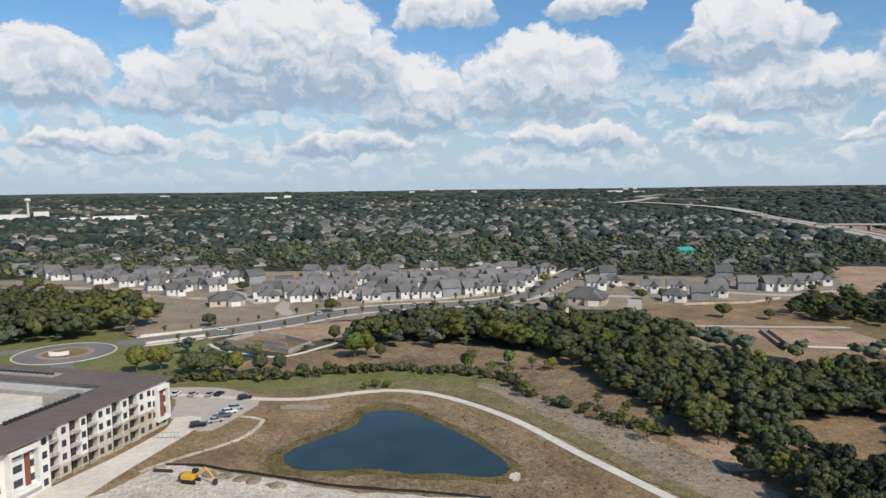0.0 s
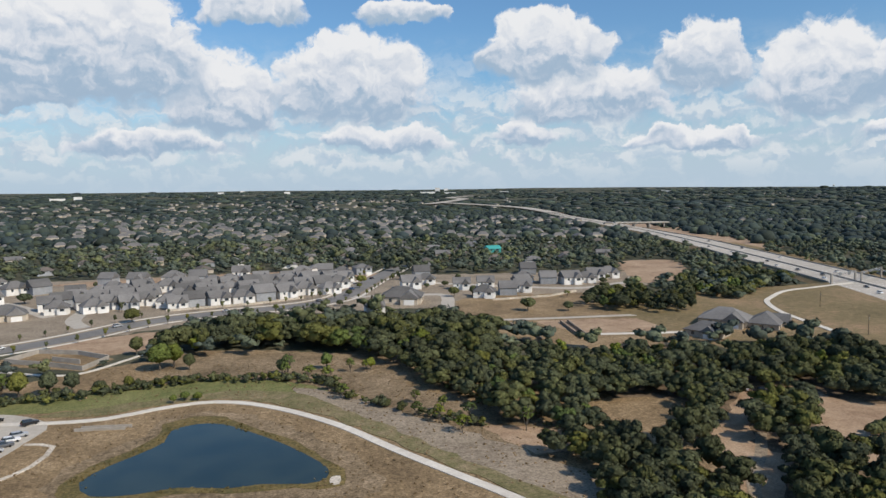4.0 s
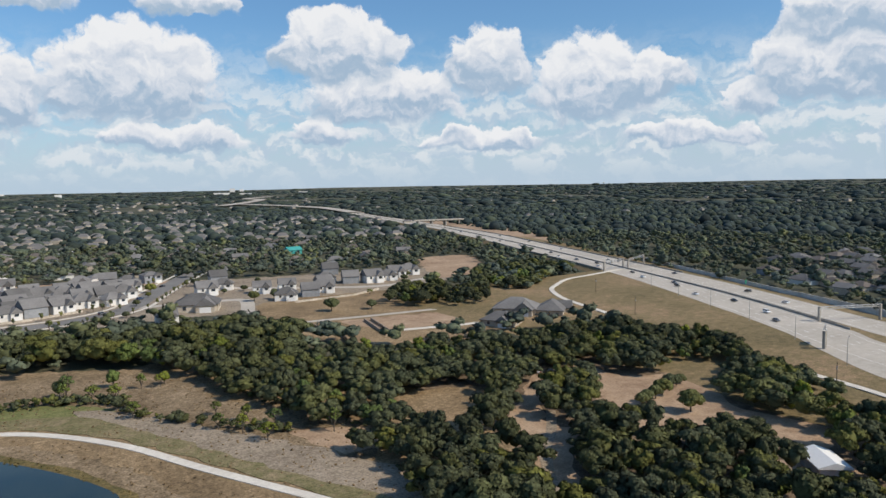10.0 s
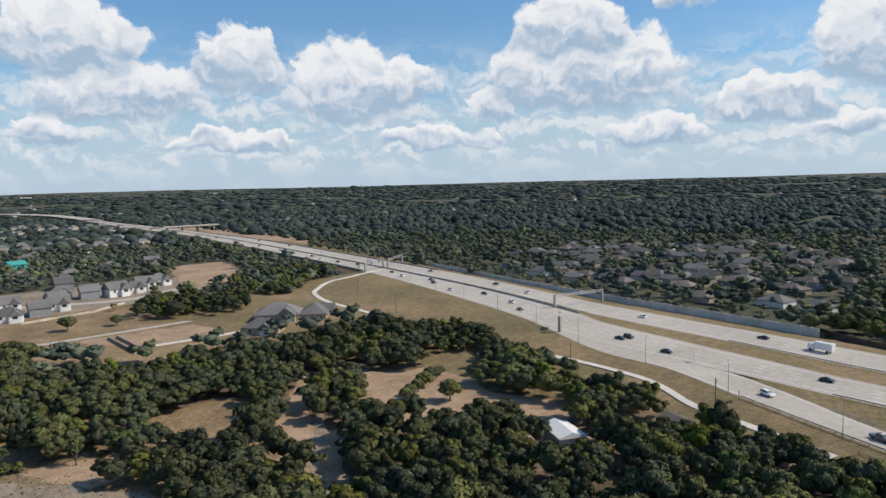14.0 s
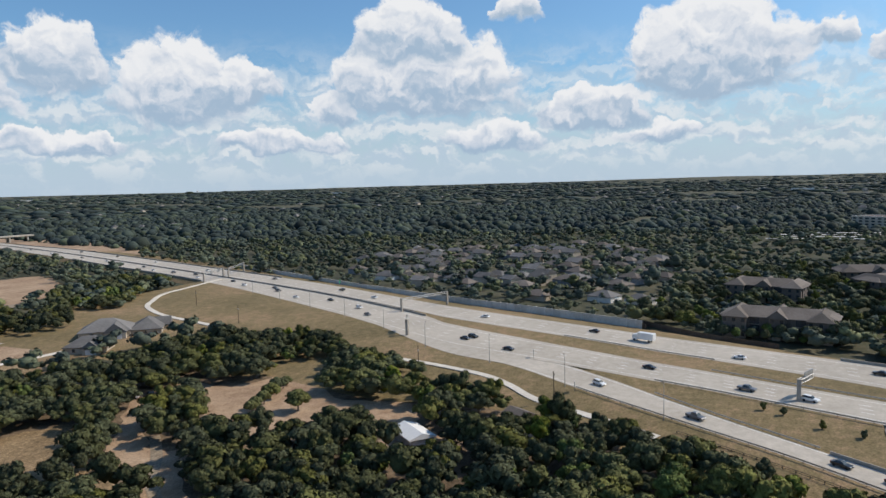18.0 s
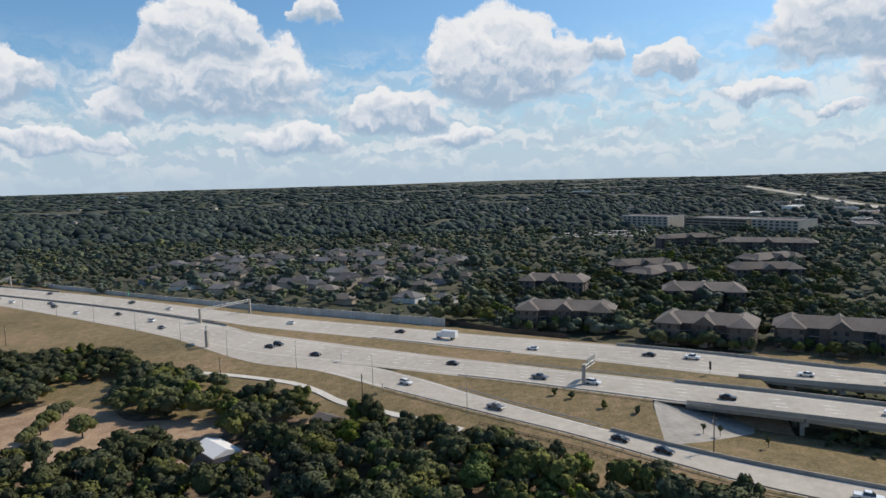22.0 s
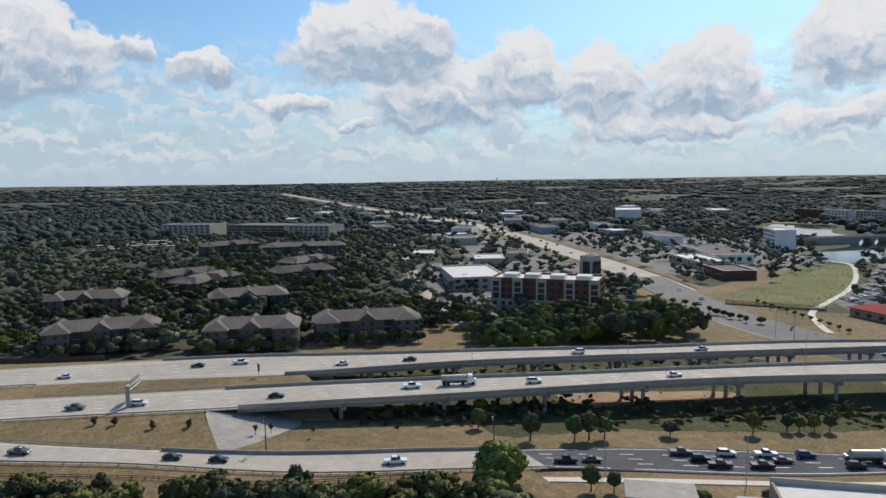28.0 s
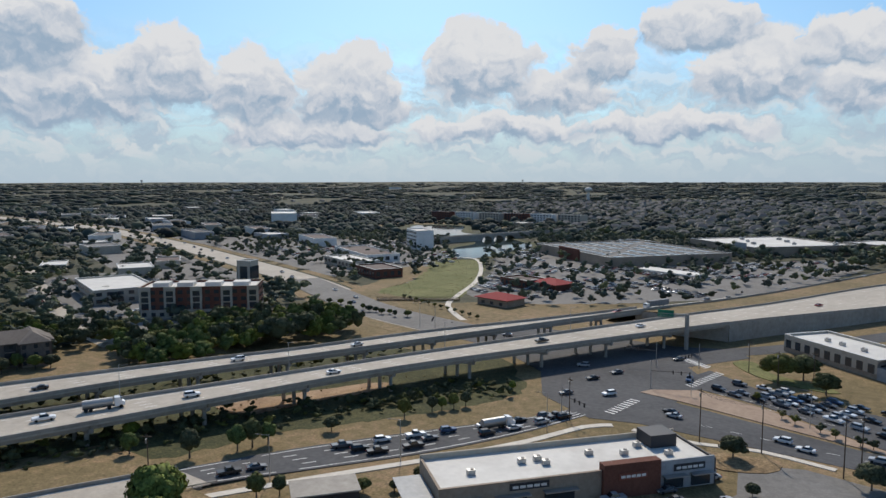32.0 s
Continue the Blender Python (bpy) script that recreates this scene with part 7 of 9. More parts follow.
ribbon("ground_artery_verge", [tuple(q) for q in beside(ARTERY, 20)], 8, .08, M["verge"], "dry grass verge of the arterial", "ground", 12)
ribbon("ground_artery_verge_north", [tuple(q) for q in beside(ARTERY, -20)], 8, .08, M["verge"], "dry grass verge of the arterial", "ground", 12)
for side in (-62, 62):
    ribbon("ground_shop_lots_" + ("north" if side < 0 else "south"), [tuple(q) for q in beside(ARTERY[2:], side)], 74, .05, M["old_asphalt"], "grey lots of the shops along the arterial", "road", 20)
ribbon("road_side", [(285, -154), (344, -166), (420, -190), (512, -224), (640, -270), (760, -300)], 9, .1, M["concrete"], "pale side street past the offices", "road")
ribbon("road_behind", [(884, -160), (960, -170), (1120, -230), (1400, -300)], 14, .1, M["concrete"], "pale road beyond the parking garage", "road")
sheet("ground_office_lot", [(300, -160), (420, -178), (520, -235), (500, -290), (420, -300), (350, -285), (300, -240)], .06, M["old_asphalt"], "grey parking lot round the offices", "road", ragged=3)
sheet("ground_town_lot", [(300, -370), (420, -405), (600, -440), (640, -520), (560, -620), (440, -600), (350, -520), (322, -430)], .06, M["old_asphalt"], "grey parking lots of the shops", "road", ragged=5)
sheet("ground_mall_lot", [(196, -345), (250, -360), (268, -420), (330, -530), (400, -600), (320, -640), (180, -600), (60, -700), (80, -480), (130, -400)], .06, M["old_asphalt"], "grey parking lot before the big store", "road", ragged=5)
sheet("ground_creek_meadow", [(252, -318), (292, -326), (302, -375), (338, -442), (368, -502), (338, -517), (285, -441), (247, -366), (234, -328)], .09, M["green_grass"], "green creek meadow with weeds", "ground", ragged=5)
sheet("ground_creek_dry", [(240, -296), (300, -306), (320, -360), (356, -432), (340, -446), (303, -376), (291, -330), (254, -320)], .12, M["verge"], "dry slope beside the creek meadow", "ground", ragged=4)
ribbon("path_creek", [(196, -286), (206, -294), (228, -317), (243, -349), (264, -399), (297, -457), (338, -513), (362, -520)], 3.2, .2, M["path"], "pale creekside footpath", "path")
sheet("water_river", [(343, -526), (362, -518), (412, -582), (424, -640), (470, -690), (540, -716), (629, -776), (664, -850), (600, -872), (529, -768), (460, -742), (388, -684), (360, -652), (346, -582)], .16, M["water"], "grey-blue water of the dammed creek", "water")
sheet("ground_river_bank", [(334, -520), (364, -506), (424, -578), (438, -636), (478, -678), (548, -704), (640, -766), (690, -850), (600, -890), (516, -776), (450, -754), (380, -692), (346, -656), (334, -584)], .10, M["weeds"], "weedy banks of the dammed creek", "ground", ragged=5)
sheet("ground_river_slope", [(700, -760), (800, -820), (760, -930), (640, -960), (520, -900), (470, -850), (500, -800), (600, -900), (690, -860)], .07, M["verge"], "dry grass slope above the dammed creek", "ground", ragged=8)


def arch_bridge():
    """A long low concrete road bridge; three arches open over the water."""
    ob = thing("arch_bridge", 428, -732, 0, 75.5, "low concrete road bridge with three arches over water", "bridge")
    part("deck", boxes((-120, 120, -6, 6, 5.6, 6.3)), M["wall_concrete"], ob)
    us = np.arange(-120, 120.1, 1.5)
    for y in (-6, 5.6):
        v, f = [], []
        for u in us:
            low = -.3
            for c in (14, 32, 50):
                if abs(u - c) < 8:
                    low = max(low, 5.0 * math.sqrt(1 - ((u - c) / 8) ** 2) - .2)
            v += [(u, y, low), (u, y + .4, low), (u, y + .4, 5.6), (u, y, 5.6)]
        for i in range(len(us) - 1):
            for j in range(4):
                f.append((4 * i + j, 4 * i + (j + 1) % 4, 4 * i + 4 + (j + 1) % 4, 4 * i + 4 + j))
        part("arch_wall", mesh_of("arch_wall", v, f, M["wall_concrete"]), None, ob)
    for y in (-6, 5.7):
        part("parapet", boxes((-120, 120, y, y + .3, 6.3, 7.3)), M["wall_concrete"], ob)
    for c in (23, 41):
        part("pier", boxes((c - 1, c + 1, -5.5, 5.5, -.3, 5.6)), M["wall_concrete"], ob)


arch_bridge()
fb = thing("foot_bridge", 250, -318, .1, 35, "wooden footbridge with railings over the creek", "bridge")
part("deck", boxes((-24, 24, -1.6, 1.6, .6, .9)), M["wood_pole"], fb)
for s in (-1.6, 1.5):
    part("railing", boxes((-24, 24, s, s + .1, 1.7, 1.9), (-24, 24, s, s + .1, 1.2, 1.3)), M["wood_pole"], fb)
    for i in range(13):
        part("post", boxes((-24 + i * 4 - .1, -24 + i * 4 + .1, s, s + .12, .2, 1.9)), M["wood_pole"], fb)

flat_block("office_building", 410, -224, -18, 62, 34, 8.5, M["stucco"], M["roof_white"], "two-storey tan office with a pale roof", "office", 2, 11)
br = flat_block("brick_building", 317, -221, 43, 58, 24, 16, M["wall_brick"], M["roof_white"], "four-storey red brick and beige hotel block", "building", 4, 13, 1.0, base_wall=M["beige_panel"], band=M["beige_panel"])
for u in (-27, -14, 1, 14, 26):
    for k in (-2.3, 2.3):
        part("pilaster", boxes((u + k - .55, u + k + .55, 12.06, 12.6, -.3, 16.2)), M["beige_panel"], br)
    part("bay_head", boxes((u - 1.75, u + 1.75, 12.06, 12.6, 14.4, 16.2)), M["beige_panel"], br)
    for k in range(3):
        part("bay_window", boxes((u - 1.75, u + 1.75, 12.06, 12.3, 5.2 + k * 3.1, 7.7 + k * 3.1)), M["glass"], br)
        part("spandrel", boxes((u - 1.75, u + 1.75, 12.06, 12.4, 7.72 + k * 3.1, 8.28 + k * 3.1)), M["beige_panel"], br)
for x in (-20, -6, 8, 20):
    part("roof_well", boxes((x - 4, x + 4, -3, 5, 15, 17.2)), M["roof_white"], br)
tw = flat_block("clock_tower", 378, -298, 20, 10, 10, 17, M["stucco"], M["roof_white"], "beige tower with arched openings", "tower", 1, 1, .8)
flat_block("hotel", 444, -568, -34, 34, 18, 19, M["wall_white"], M["roof_white"], "white five-storey hotel block", "hotel", 5, 7, one_side=True)
# the garage's wide dark panes stand in for the shaded openings of its decks
flat_block("parking_garage", 915, -200, -136, 84, 50, 15, M["stone_tan"], M["old_asphalt"], "four-deck concrete parking garage", "garage", 4, 7, 1.0, one_side=True, open_w=.9, band=M["stone_tan"])
flat_block("office_building", 860, -250, -136, 56, 40, 15, M["stucco"], M["roof_flat"], "beige four-storey offices by the garage", "office", 4, 8, one_side=True)
flat_block("office_building", 985, -120, -130, 70, 40, 15, M["stucco"], M["roof_flat"], "beige four-storey offices beside the garage", "office", 4, 9, one_side=True)
big = flat_block("big_store", 239, -610, -36, 134, 116, 8.5, M["stone_tan"], M["roof_grey"], "huge store with rows of solar panels", "store", 1, 14, .8, win=False)
sp = pane_mesh(7.6, .12, M["solar"], 3.4)
for i in range(13):
    for j in range(6):
        if (i * 7 + j * 3) % 11:
            place("solar_panel", sp, big, -59 + i * 9.8, -47 + j * 18.6, 7.9)
sk = pane_mesh(3.4, .4, M["roof_white"], 1.5)
for i in range(9):
    for j in range(5):
        place("skylight", sk, big, -60 + i * 14 + (j % 2) * 3, -38 + j * 18.6, 7.9)
part("entrance", boxes((-18, 18, 58.06, 59.5, -.3, 10.5)), M["wall_brick"], big)
st2 = flat_block("big_store", 147, -742, -41, 102, 108, 9.5, M["stone_tan"], M["roof_white"], "wide tan store with a white roof", "store", 1, 10, .8, win=False)
for i in range(12):
    roof_unit(st2, -42 + (i * 37) % 86, -40 + (i * 23) % 80, 8.7, 1.4)
part("entrance", boxes((-40, -26, 54.06, 56, -.3, 12.5)), M["wall_grey"], st2)
flat_block("store", 40, -800, -30, 80, 60, 8, M["stone_tan"], M["roof_white"], "far tan store with a white roof", "store", 1, 8, .8, win=False)


def hip_shop(x, y, turn, L, W, h, roof, wall, label, cat="restaurant"):
    ob = thing("restaurant", x, y, 0, turn, label, cat, "small shops and restaurants")
    part("wall", boxes((-L / 2, L / 2, -W / 2, W / 2, -.3, h)), wall, ob)
    part("roof", roof_mesh(L, W, 2.6, 1.4, "hip", roof, h), None, ob)
    for u in (-.3, 0, .3):
        place("window", PANE_BIG, ob, u * L, -W / 2, .8)
        place("window", PANE_BIG, ob, u * L, W / 2, .8)
    BUILT.append((x, y, L * .6))


hip_shop(205, -336, -10, 22, 15, 4.2, M["red"], M["stone_tan"], "restaurant with a bright red roof")
hip_shop(207, -403, -20, 22, 16, 4.5, M["red"], M["wall_brick"], "brick restaurant with a red roof")
flat_block("shop", 229, -404, -20, 26, 18, 5.5, M["wall_brick"], M["roof_flat"], "brown brick shop beside the car park", "shop", 1, 6)
flat_block("shop", 342, -388, -25, 36, 22, 6.5, M["wall_brick"], M["roof_flat"], "dark brick restaurant block", "shop", 1, 7)
flat_block("shop", 430, -470, -28, 90, 30, 7, M["wall_white"], M["roof_flat"], "long white shop row", "shop", 1, 14)
flat_block("shop", 400, -420, -22, 56, 24, 6, M["stucco"], M["roof_white"], "tan shop row with a pale roof", "shop", 1, 8)
cn = thing("fuel_canopy", 160, -490, 0, -20, "white flat canopy on posts at a filling station", "canopy")
part("canopy", boxes((-24, 24, -8, 8, 5, 6)), M["roof_white"], cn)
for u in (-18, -6, 6, 18):
    part("post", boxes((u - .3, u + .3, -.3, .3, -.2, 5)), M["steel"], cn)
rgt = np.random.default_rng(5)
for i in range(125):
    a, r = rgt.uniform(102, 166), rgt.uniform(620, 1900)
    if i < 90:
        s = rgt.uniform(480, 1450)
        x, y = s, np.interp(s, [p[0] for p in ARTERY], [p[1] for p in ARTERY]) + rgt.choice((-1, 1)) * rgt.uniform(45, 150)
    else:
        x, y = r * math.sin(math.radians(a)), r * math.cos(math.radians(a))
    if any(math.hypot(x - bx, y - by) < br_ + 34 for bx, by, br_ in BUILT) or math.hypot(x - 480, y + 740) < 190:
        continue
    if min(abs(y - float(np.interp(x, [p[0] for p in ARTERY], [p[1] for p in ARTERY]))), 99) < 40:
        continue
    flat_block("store", x, y, rgt.uniform(-40, -10), rgt.uniform(26, 70), rgt.uniform(18, 34), rgt.uniform(5, 9), rgt.choice([M["stucco"], M["wall_white"], M["stone_tan"], M["wall_grey"]]), rgt.choice([M["roof_white"], M["roof_white"], M["roof_flat"], M["roof_grey"]]), "flat-roofed commercial building in the town", "store", 1, 6, .7, win=False, group="stores of the town")
for i in range(4):
    ob = thing("solar_carport", 870 - i * 26, -56 + i * 6, 0, 94, "long white carport roof over parked cars", "carport", "carports")
    part("roof", boxes((-50, 50, -3, 3, 3.4, 3.7)), M["roof_white"], ob)
    for u in (-40, -13, 13, 40):
        part("post", boxes((u - .2, u + .2, -.2, .2, -.2, 3.4)), M["steel"], ob)
# blocks of flats on the rise beyond the water
for i in range(6):
    flat_block("apartment_building", 716 - i * 46, -985 - i * 5, -8, 42, 20, 15, (M["wall_brick"], M["wall_white"], M["stucco"])[i % 3], M["roof_flat"], "far four-storey apartment block above the water", "building", 4, 7, .8, group="far apartment blocks", one_side=True)
flat_block("office_building", 905, -790, -40, 80, 40, 16, M["wall_white"], M["roof_white"], "white and blue four-storey office block", "office", 4, 9, one_side=True)


def water_tower(az, r, h, label, bulb=6.0, stem=2.0):
    x, y, z, k = spot(r * math.sin(math.radians(az)), r * math.cos(math.radians(az)))
    ob = thing("water_tower", x, y, z, 0, label, "water tower", "water towers")
    ob.scale = (k, k, k)
    bm = bmesh.new()
    rod(bm, (0, 0, -1), (0, 0, h - bulb), stem, stem, 12)
    part("stem", bm, M["roof_white"], ob)
    bm = bmesh.new()
    bmesh.ops.create_uvsphere(bm, u_segments=16, v_segments=10, radius=bulb, matrix=Matrix.Translation((0, 0, h - bulb)) @ Matrix.Diagonal((1.15, 1.15, .8, 1)))
    part("tank", bm, M["roof_white"], ob)


water_tower(155.5, 2335, 47, "white water tower above the far woods", 10.5, 4.6)
water_tower(120.8, 9800, 70, "far water tower on the horizon", 14, 4)
water_tower(150.3, 9000, 72, "far water tower on the horizon", 12, 4)
water_tower(-29.0, 2033, 56, "tall white water tower beside white halls", 6.5, 2.4)
water_tower(45.4, 9800, 52, "far water tower on the horizon", 11, 3)
for az_, r_, L_, h_ in ((-29.9, 2057, 70, 14), (-28.2, 2050, 34, 20), (-23.1, 1856, 120, 10), (-32.5, 1980, 70, 9), (-26.2, 1900, 60, 7), (91.5, 3078, 80, 8), (4.0, 7600, 60, 30), (-12.2, 5200, 90, 14), (-10.9, 5200, 50, 24), (15.2, 7200, 150, 18), (17.0, 6800, 110, 14), (21.4, 7400, 90, 16), (16.0, 9000, 60, 56), (16.7, 9000, 50, 44), (34.0, 7000, 90, 14), (56.0, 5600, 80, 12), (140.0, 5200, 90, 12), (128.0, 4200, 100, 12), (-20.0, 7800, 90, 16), (0.6, 9000, 50, 40), (-1.0, 9000, 70, 24)):
    flat_block("far_building", r_ * math.sin(math.radians(az_)), r_ * math.cos(math.radians(az_)), -az_, L_, L_ * .4, h_, M["wall_white"], M["roof_white"], "pale building far off near the horizon", "building", 1, 4, .8, win=False, group="far pale buildings")


# ---- vehicles ----
def profile_mesh(name, prof, half, material, tuck=0.0):
    """A side profile (x, z) pulled across the car's width, its upper points drawn in."""
    zs = [p[1] for p in prof]
    lo, hi = min(zs), max(zs)
    v = []
    for s in (-1, 1):
        for x, z in prof:
            v.append((x, s * (half - tuck * (z - lo) / (hi - lo + 1e-6)), z))
    n = len(prof)
    f = [tuple(range(n)), tuple(range(2 * n - 1, n - 1, -1))]
    f += [(i, n + i, n + (i + 1) % n, (i + 1) % n) for i in range(n)]
    me = mesh_of(name, v, f, material)
    bm = bmesh.new()
    bm.from_mesh(me)
    bmesh.ops.recalc_face_normals(bm, faces=bm.faces)
    bmesh.ops.bevel(bm, geom=list(bm.edges), offset=.05, segments=1, affect="EDGES")
    bm.to_mesh(me)
    bm.free()
    return me


bm = bmesh.new()
rod(bm, (0, -.12, 0), (0, .12, 0), .34, .34, 12)
WHEEL = bpy.data.meshes.new("wheel")
bm.to_mesh(WHEEL)
bm.free()
WHEEL.materials.append(M["rubber"])
HEAD, TAIL = pane_mesh(.4, .18, M["lamp_clear"], .05), pane_mesh(.35, .22, M["lamp_red"], .05)
SHAPES = {
    "sedan": ([(-2.35, .35), (2.3, .35), (2.35, .65), (2.2, .8), (1.0, .95), (-1.6, 1.0), (-2.3, .95), (-2.4, .6)], [(.95, .93), (.25, 1.42), (-.95, 1.45), (-1.75, .98)], .9, "sedan"),
    "suv": ([(-2.35, .4), (2.3, .4), (2.38, .75), (2.25, .98), (1.1, 1.1), (-2.2, 1.15), (-2.38, .7)], [(1.05, 1.08), (.4, 1.68), (-1.9, 1.72), (-2.3, 1.12)], .95, "sport utility car"),
    "pickup": ([(-2.85, .45), (2.7, .45), (2.8, .85), (2.6, 1.05), (1.3, 1.15), (-2.85, 1.12)], [(1.25, 1.12), (.6, 1.82), (-.9, 1.85), (-1.15, 1.12)], .98, "pickup truck"),
}
CARS = {}


def car_proto(shape, colour, full=True):
    key = (shape, colour, full)
    if key not in CARS:
        body, cab, half, word = SHAPES[shape]
        ob = thing("car" if shape != "pickup" else "pickup", 0, 0, -520, 0, colour + " " + word + " on the pavement in sunlight", "car" if shape != "pickup" else "truck", "cars")
        part("body", profile_mesh("body", body, half, CAR_PAINT[colour]), None, ob)
        roofp = [(x * .96 - .02, z) for x, z in cab]
        part("cabin", profile_mesh("cabin", cab, half - .08, M["car_glass"], .22), None, ob)
        top = [(cab[1][0] - .08, cab[1][1] - .02), (cab[1][0] - .1, cab[1][1] + .06), (cab[2][0] + .1, cab[2][1] + .06), (cab[2][0] + .05, cab[2][1] - .02)]
        part("roof", profile_mesh("roof", top, half - .27, CAR_PAINT[colour]), None, ob)
        if full:
            for x in (body[0][0] * .62, body[1][0] * .62):
                for s in (-1, 1):
                    place("wheel", WHEEL, ob, x, s * (half - .08), .34)
            for s in (-1, 1):
                place("headlight", HEAD, ob, body[2][0] - .02, s * .62, .62, 90)
                place("tail_light", TAIL, ob, body[0][0] - .02, s * .66, .72, 90)
        CARS[key] = ob
    return CARS[key]


KINDS, COLS = ("sedan", "suv", "suv", "pickup", "sedan"), ("white", "black", "grey", "silver", "white", "black", "silver", "blue", "grey")
rgc = np.random.default_rng(17)


def car_at(x, y, z, turn, full=True, shape=None, colour=None, tilt=0.0):
    return copy_thing(car_proto(shape or KINDS[rgc.integers(5)], colour or COLS[rgc.integers(9)], full), pose(x, y, z, 0, tilt, turn))


def on_road(a, b, fr, y, zfn, shape=None, colour=None, flip=False):
    x = a(y) * (1 - fr) + b(y) * fr
    x2 = a(y - 3) * (1 - fr) + b(y - 3) * fr
    t = math.degrees(math.atan2(-3, x2 - x))
    car_at(x, y, zfn(y) + .02, t + (180 if flip else 0), -210 < y < 130, shape, colour)


for fr, y, s, c in ((.4, 120, "sedan", "black"), (.26, 96, "sedan", "black"), (.55, 118, "suv", "black"), (.6, 40, "sedan", "black"), (.4, -9, "suv", "white"), (.42, -46, "sedan", "black"), (.5, -118, "suv", "white"), (.55, -84, "pickup", "white"),
                    (.3, 190, "sedan", "grey"), (.55, 205, "suv", "white"), (.62, 235, "sedan", "black"), (.3, 262, "sedan", "white"), (.5, 290, "suv", "black"), (.7, 300, "sedan", "grey"), (.4, 330, "suv", "white"), (.6, 352, "sedan", "black"),
                    (.3, 395, "sedan", "white"), (.65, 410, "suv", "black"), (.45, 440, "pickup", "grey"), (.3, 470, "sedan", "white"), (.6, 500, "sedan", "black"), (.4, 540, "suv", "white"), (.6, 580, "sedan", "silver"), (.5, 640, "sedan", "black"), (.4, 720, "suv", "white"), (.6, 800, "sedan", "grey"),
                    (.45, -158, "sedan", "white"), (.5, -236, "pickup", "black"), (.6, -285, "sedan", "white"), (.5, -390, "sedan", "red"), (.35, 8, "pickup", "grey")):
    on_road(NN, NF, fr, y, zf, s, c)
for fr, y, s, c in ((.5, 130, "sedan", "white"), (.6, 72, "sedan", "black"), (.3, 12, "sedan", "white"), (.55, -30, "sedan", "black"), (.62, -44, "pickup", "white"), (.35, -74, "sedan", "white"), (.4, -96, "sedan", "black"), (.5, -150, "suv", "white"), (.45, -190, "sedan", "silver"),
                    (.4, 215, "sedan", "white"), (.55, 250, "suv", "black"), (.6, 330, "sedan", "grey"), (.35, 420, "suv", "white"), (.5, 520, "sedan", "white"), (.6, 610, "sedan", "black"), (.5, 700, "suv", "grey"), (.4, -310, "sedan", "red"), (.6, -370, "suv", "grey"), (.35, -385, "sedan", "black"), (.5, -440, "sedan", "silver"), (.6, -500, "suv", "black"), (.4, -540, "sedan", "white")):
    on_road(FN, FF, fr, y, zf, s, c, True)
for fr, y, s, c in ((.5, 52, "suv", "white"), (.45, 20, "pickup", "grey"), (.5, -14, "sedan", "black"), (.5, -24, "sedan", "black"), (.4, -62, "pickup", "white"), (.5, -84, "sedan", "black"), (.3, -100, "pickup", "black"), (.35, -106, "sedan", "grey")):
    on_road(RN, RF, fr, y, zr, s, c)
for fr in (.28, .5, .74):
    for k in range(8):
        y = -186 + k * 8.8 + fr * 7 + rgc.uniform(-1, 1)
        if rgc.random() < .92 - k * .08 and not (fr == .5 and -176 < y < -154):
            on_road(RN, RF, fr, y, zr)


def tanker(x, y, z, turn, label, tank_mat, cab_mat, L=9.0):
    ob = thing("truck", x, y, z, turn, label, "truck", "trucks")
    part("cab", profile_mesh("cab", [(2.4, .6), (5.0, .6), (5.1, 1.6), (4.2, 2.0), (3.9, 3.0), (2.5, 3.1)], 1.2, cab_mat), None, ob)
    bm = bmesh.new()
    rod(bm, (-L * .62, 0, 2.0), (2.0, 0, 2.0), 1.15, 1.15, 14)
    part("tank", bm, tank_mat, ob)
    part("chassis", boxes((-L * .62, 4.6, -.5, .5, .6, .95)), M["dark"], ob)
    for x0 in (-4.8, -3.6, 1.0, 4.0):
        for s in (-1.05, 1.05):
            w = place("wheel", WHEEL, ob, x0, s, .5)
            w.scale = (1.5, 1.5, 1.5)
    part("windscreen", boxes((4.0, 4.3, -1.0, 1.0, 2.1, 2.8)), M["car_glass"], ob)


def box_truck(x, y, z, turn, label, cab_mat, box_mat, L=8.0):
    ob = thing("truck", x, y, z, turn, label, "truck", "trucks")
    part("cab", profile_mesh("cab", [(1.4, .6), (3.6, .6), (3.7, 1.6), (3.3, 2.7), (1.5, 2.8)], 1.15, cab_mat), None, ob)
    part("load_box", boxes((1.2 - L, 1.2, -1.25, 1.25, 1.0, 3.7), bevel=.05), box_mat, ob)
    part("windscreen", boxes((3.25, 3.6, -1.0, 1.0, 1.7, 2.5)), M["car_glass"], ob)
    for x0 in (1.0 - L * .7, 2.6):
        for s in (-1.05, 1.05):
            w = place("wheel", WHEEL, ob, x0, s, .5)
            w.scale = (1.4, 1.4, 1.4)


def heading(a, b, fr, y):
    x = a(y) * (1 - fr) + b(y) * fr
    return x, math.degrees(math.atan2(-3, a(y - 3) * (1 - fr) + b(y - 3) * fr - x))


x, t = heading(NN, NF, .62, -98)
tanker(x, -98, zf(-98), t, "white and silver bulk truck on the bridge", M["steel"], CAR_PAINT["white"])
x, t = heading(FN, FF, .5, 50)
box_truck(x, 50, zf(50), t + 180, "white truck towing a low trailer", CAR_PAINT["white"], CAR_PAINT["white"], 7)
x, t = heading(FN, FF, .4, -330)
box_truck(x, -330, zf(-330), t + 180, "white cab lorry with a blue-grey trailer", CAR_PAINT["white"], M["wall_grey"], 13)
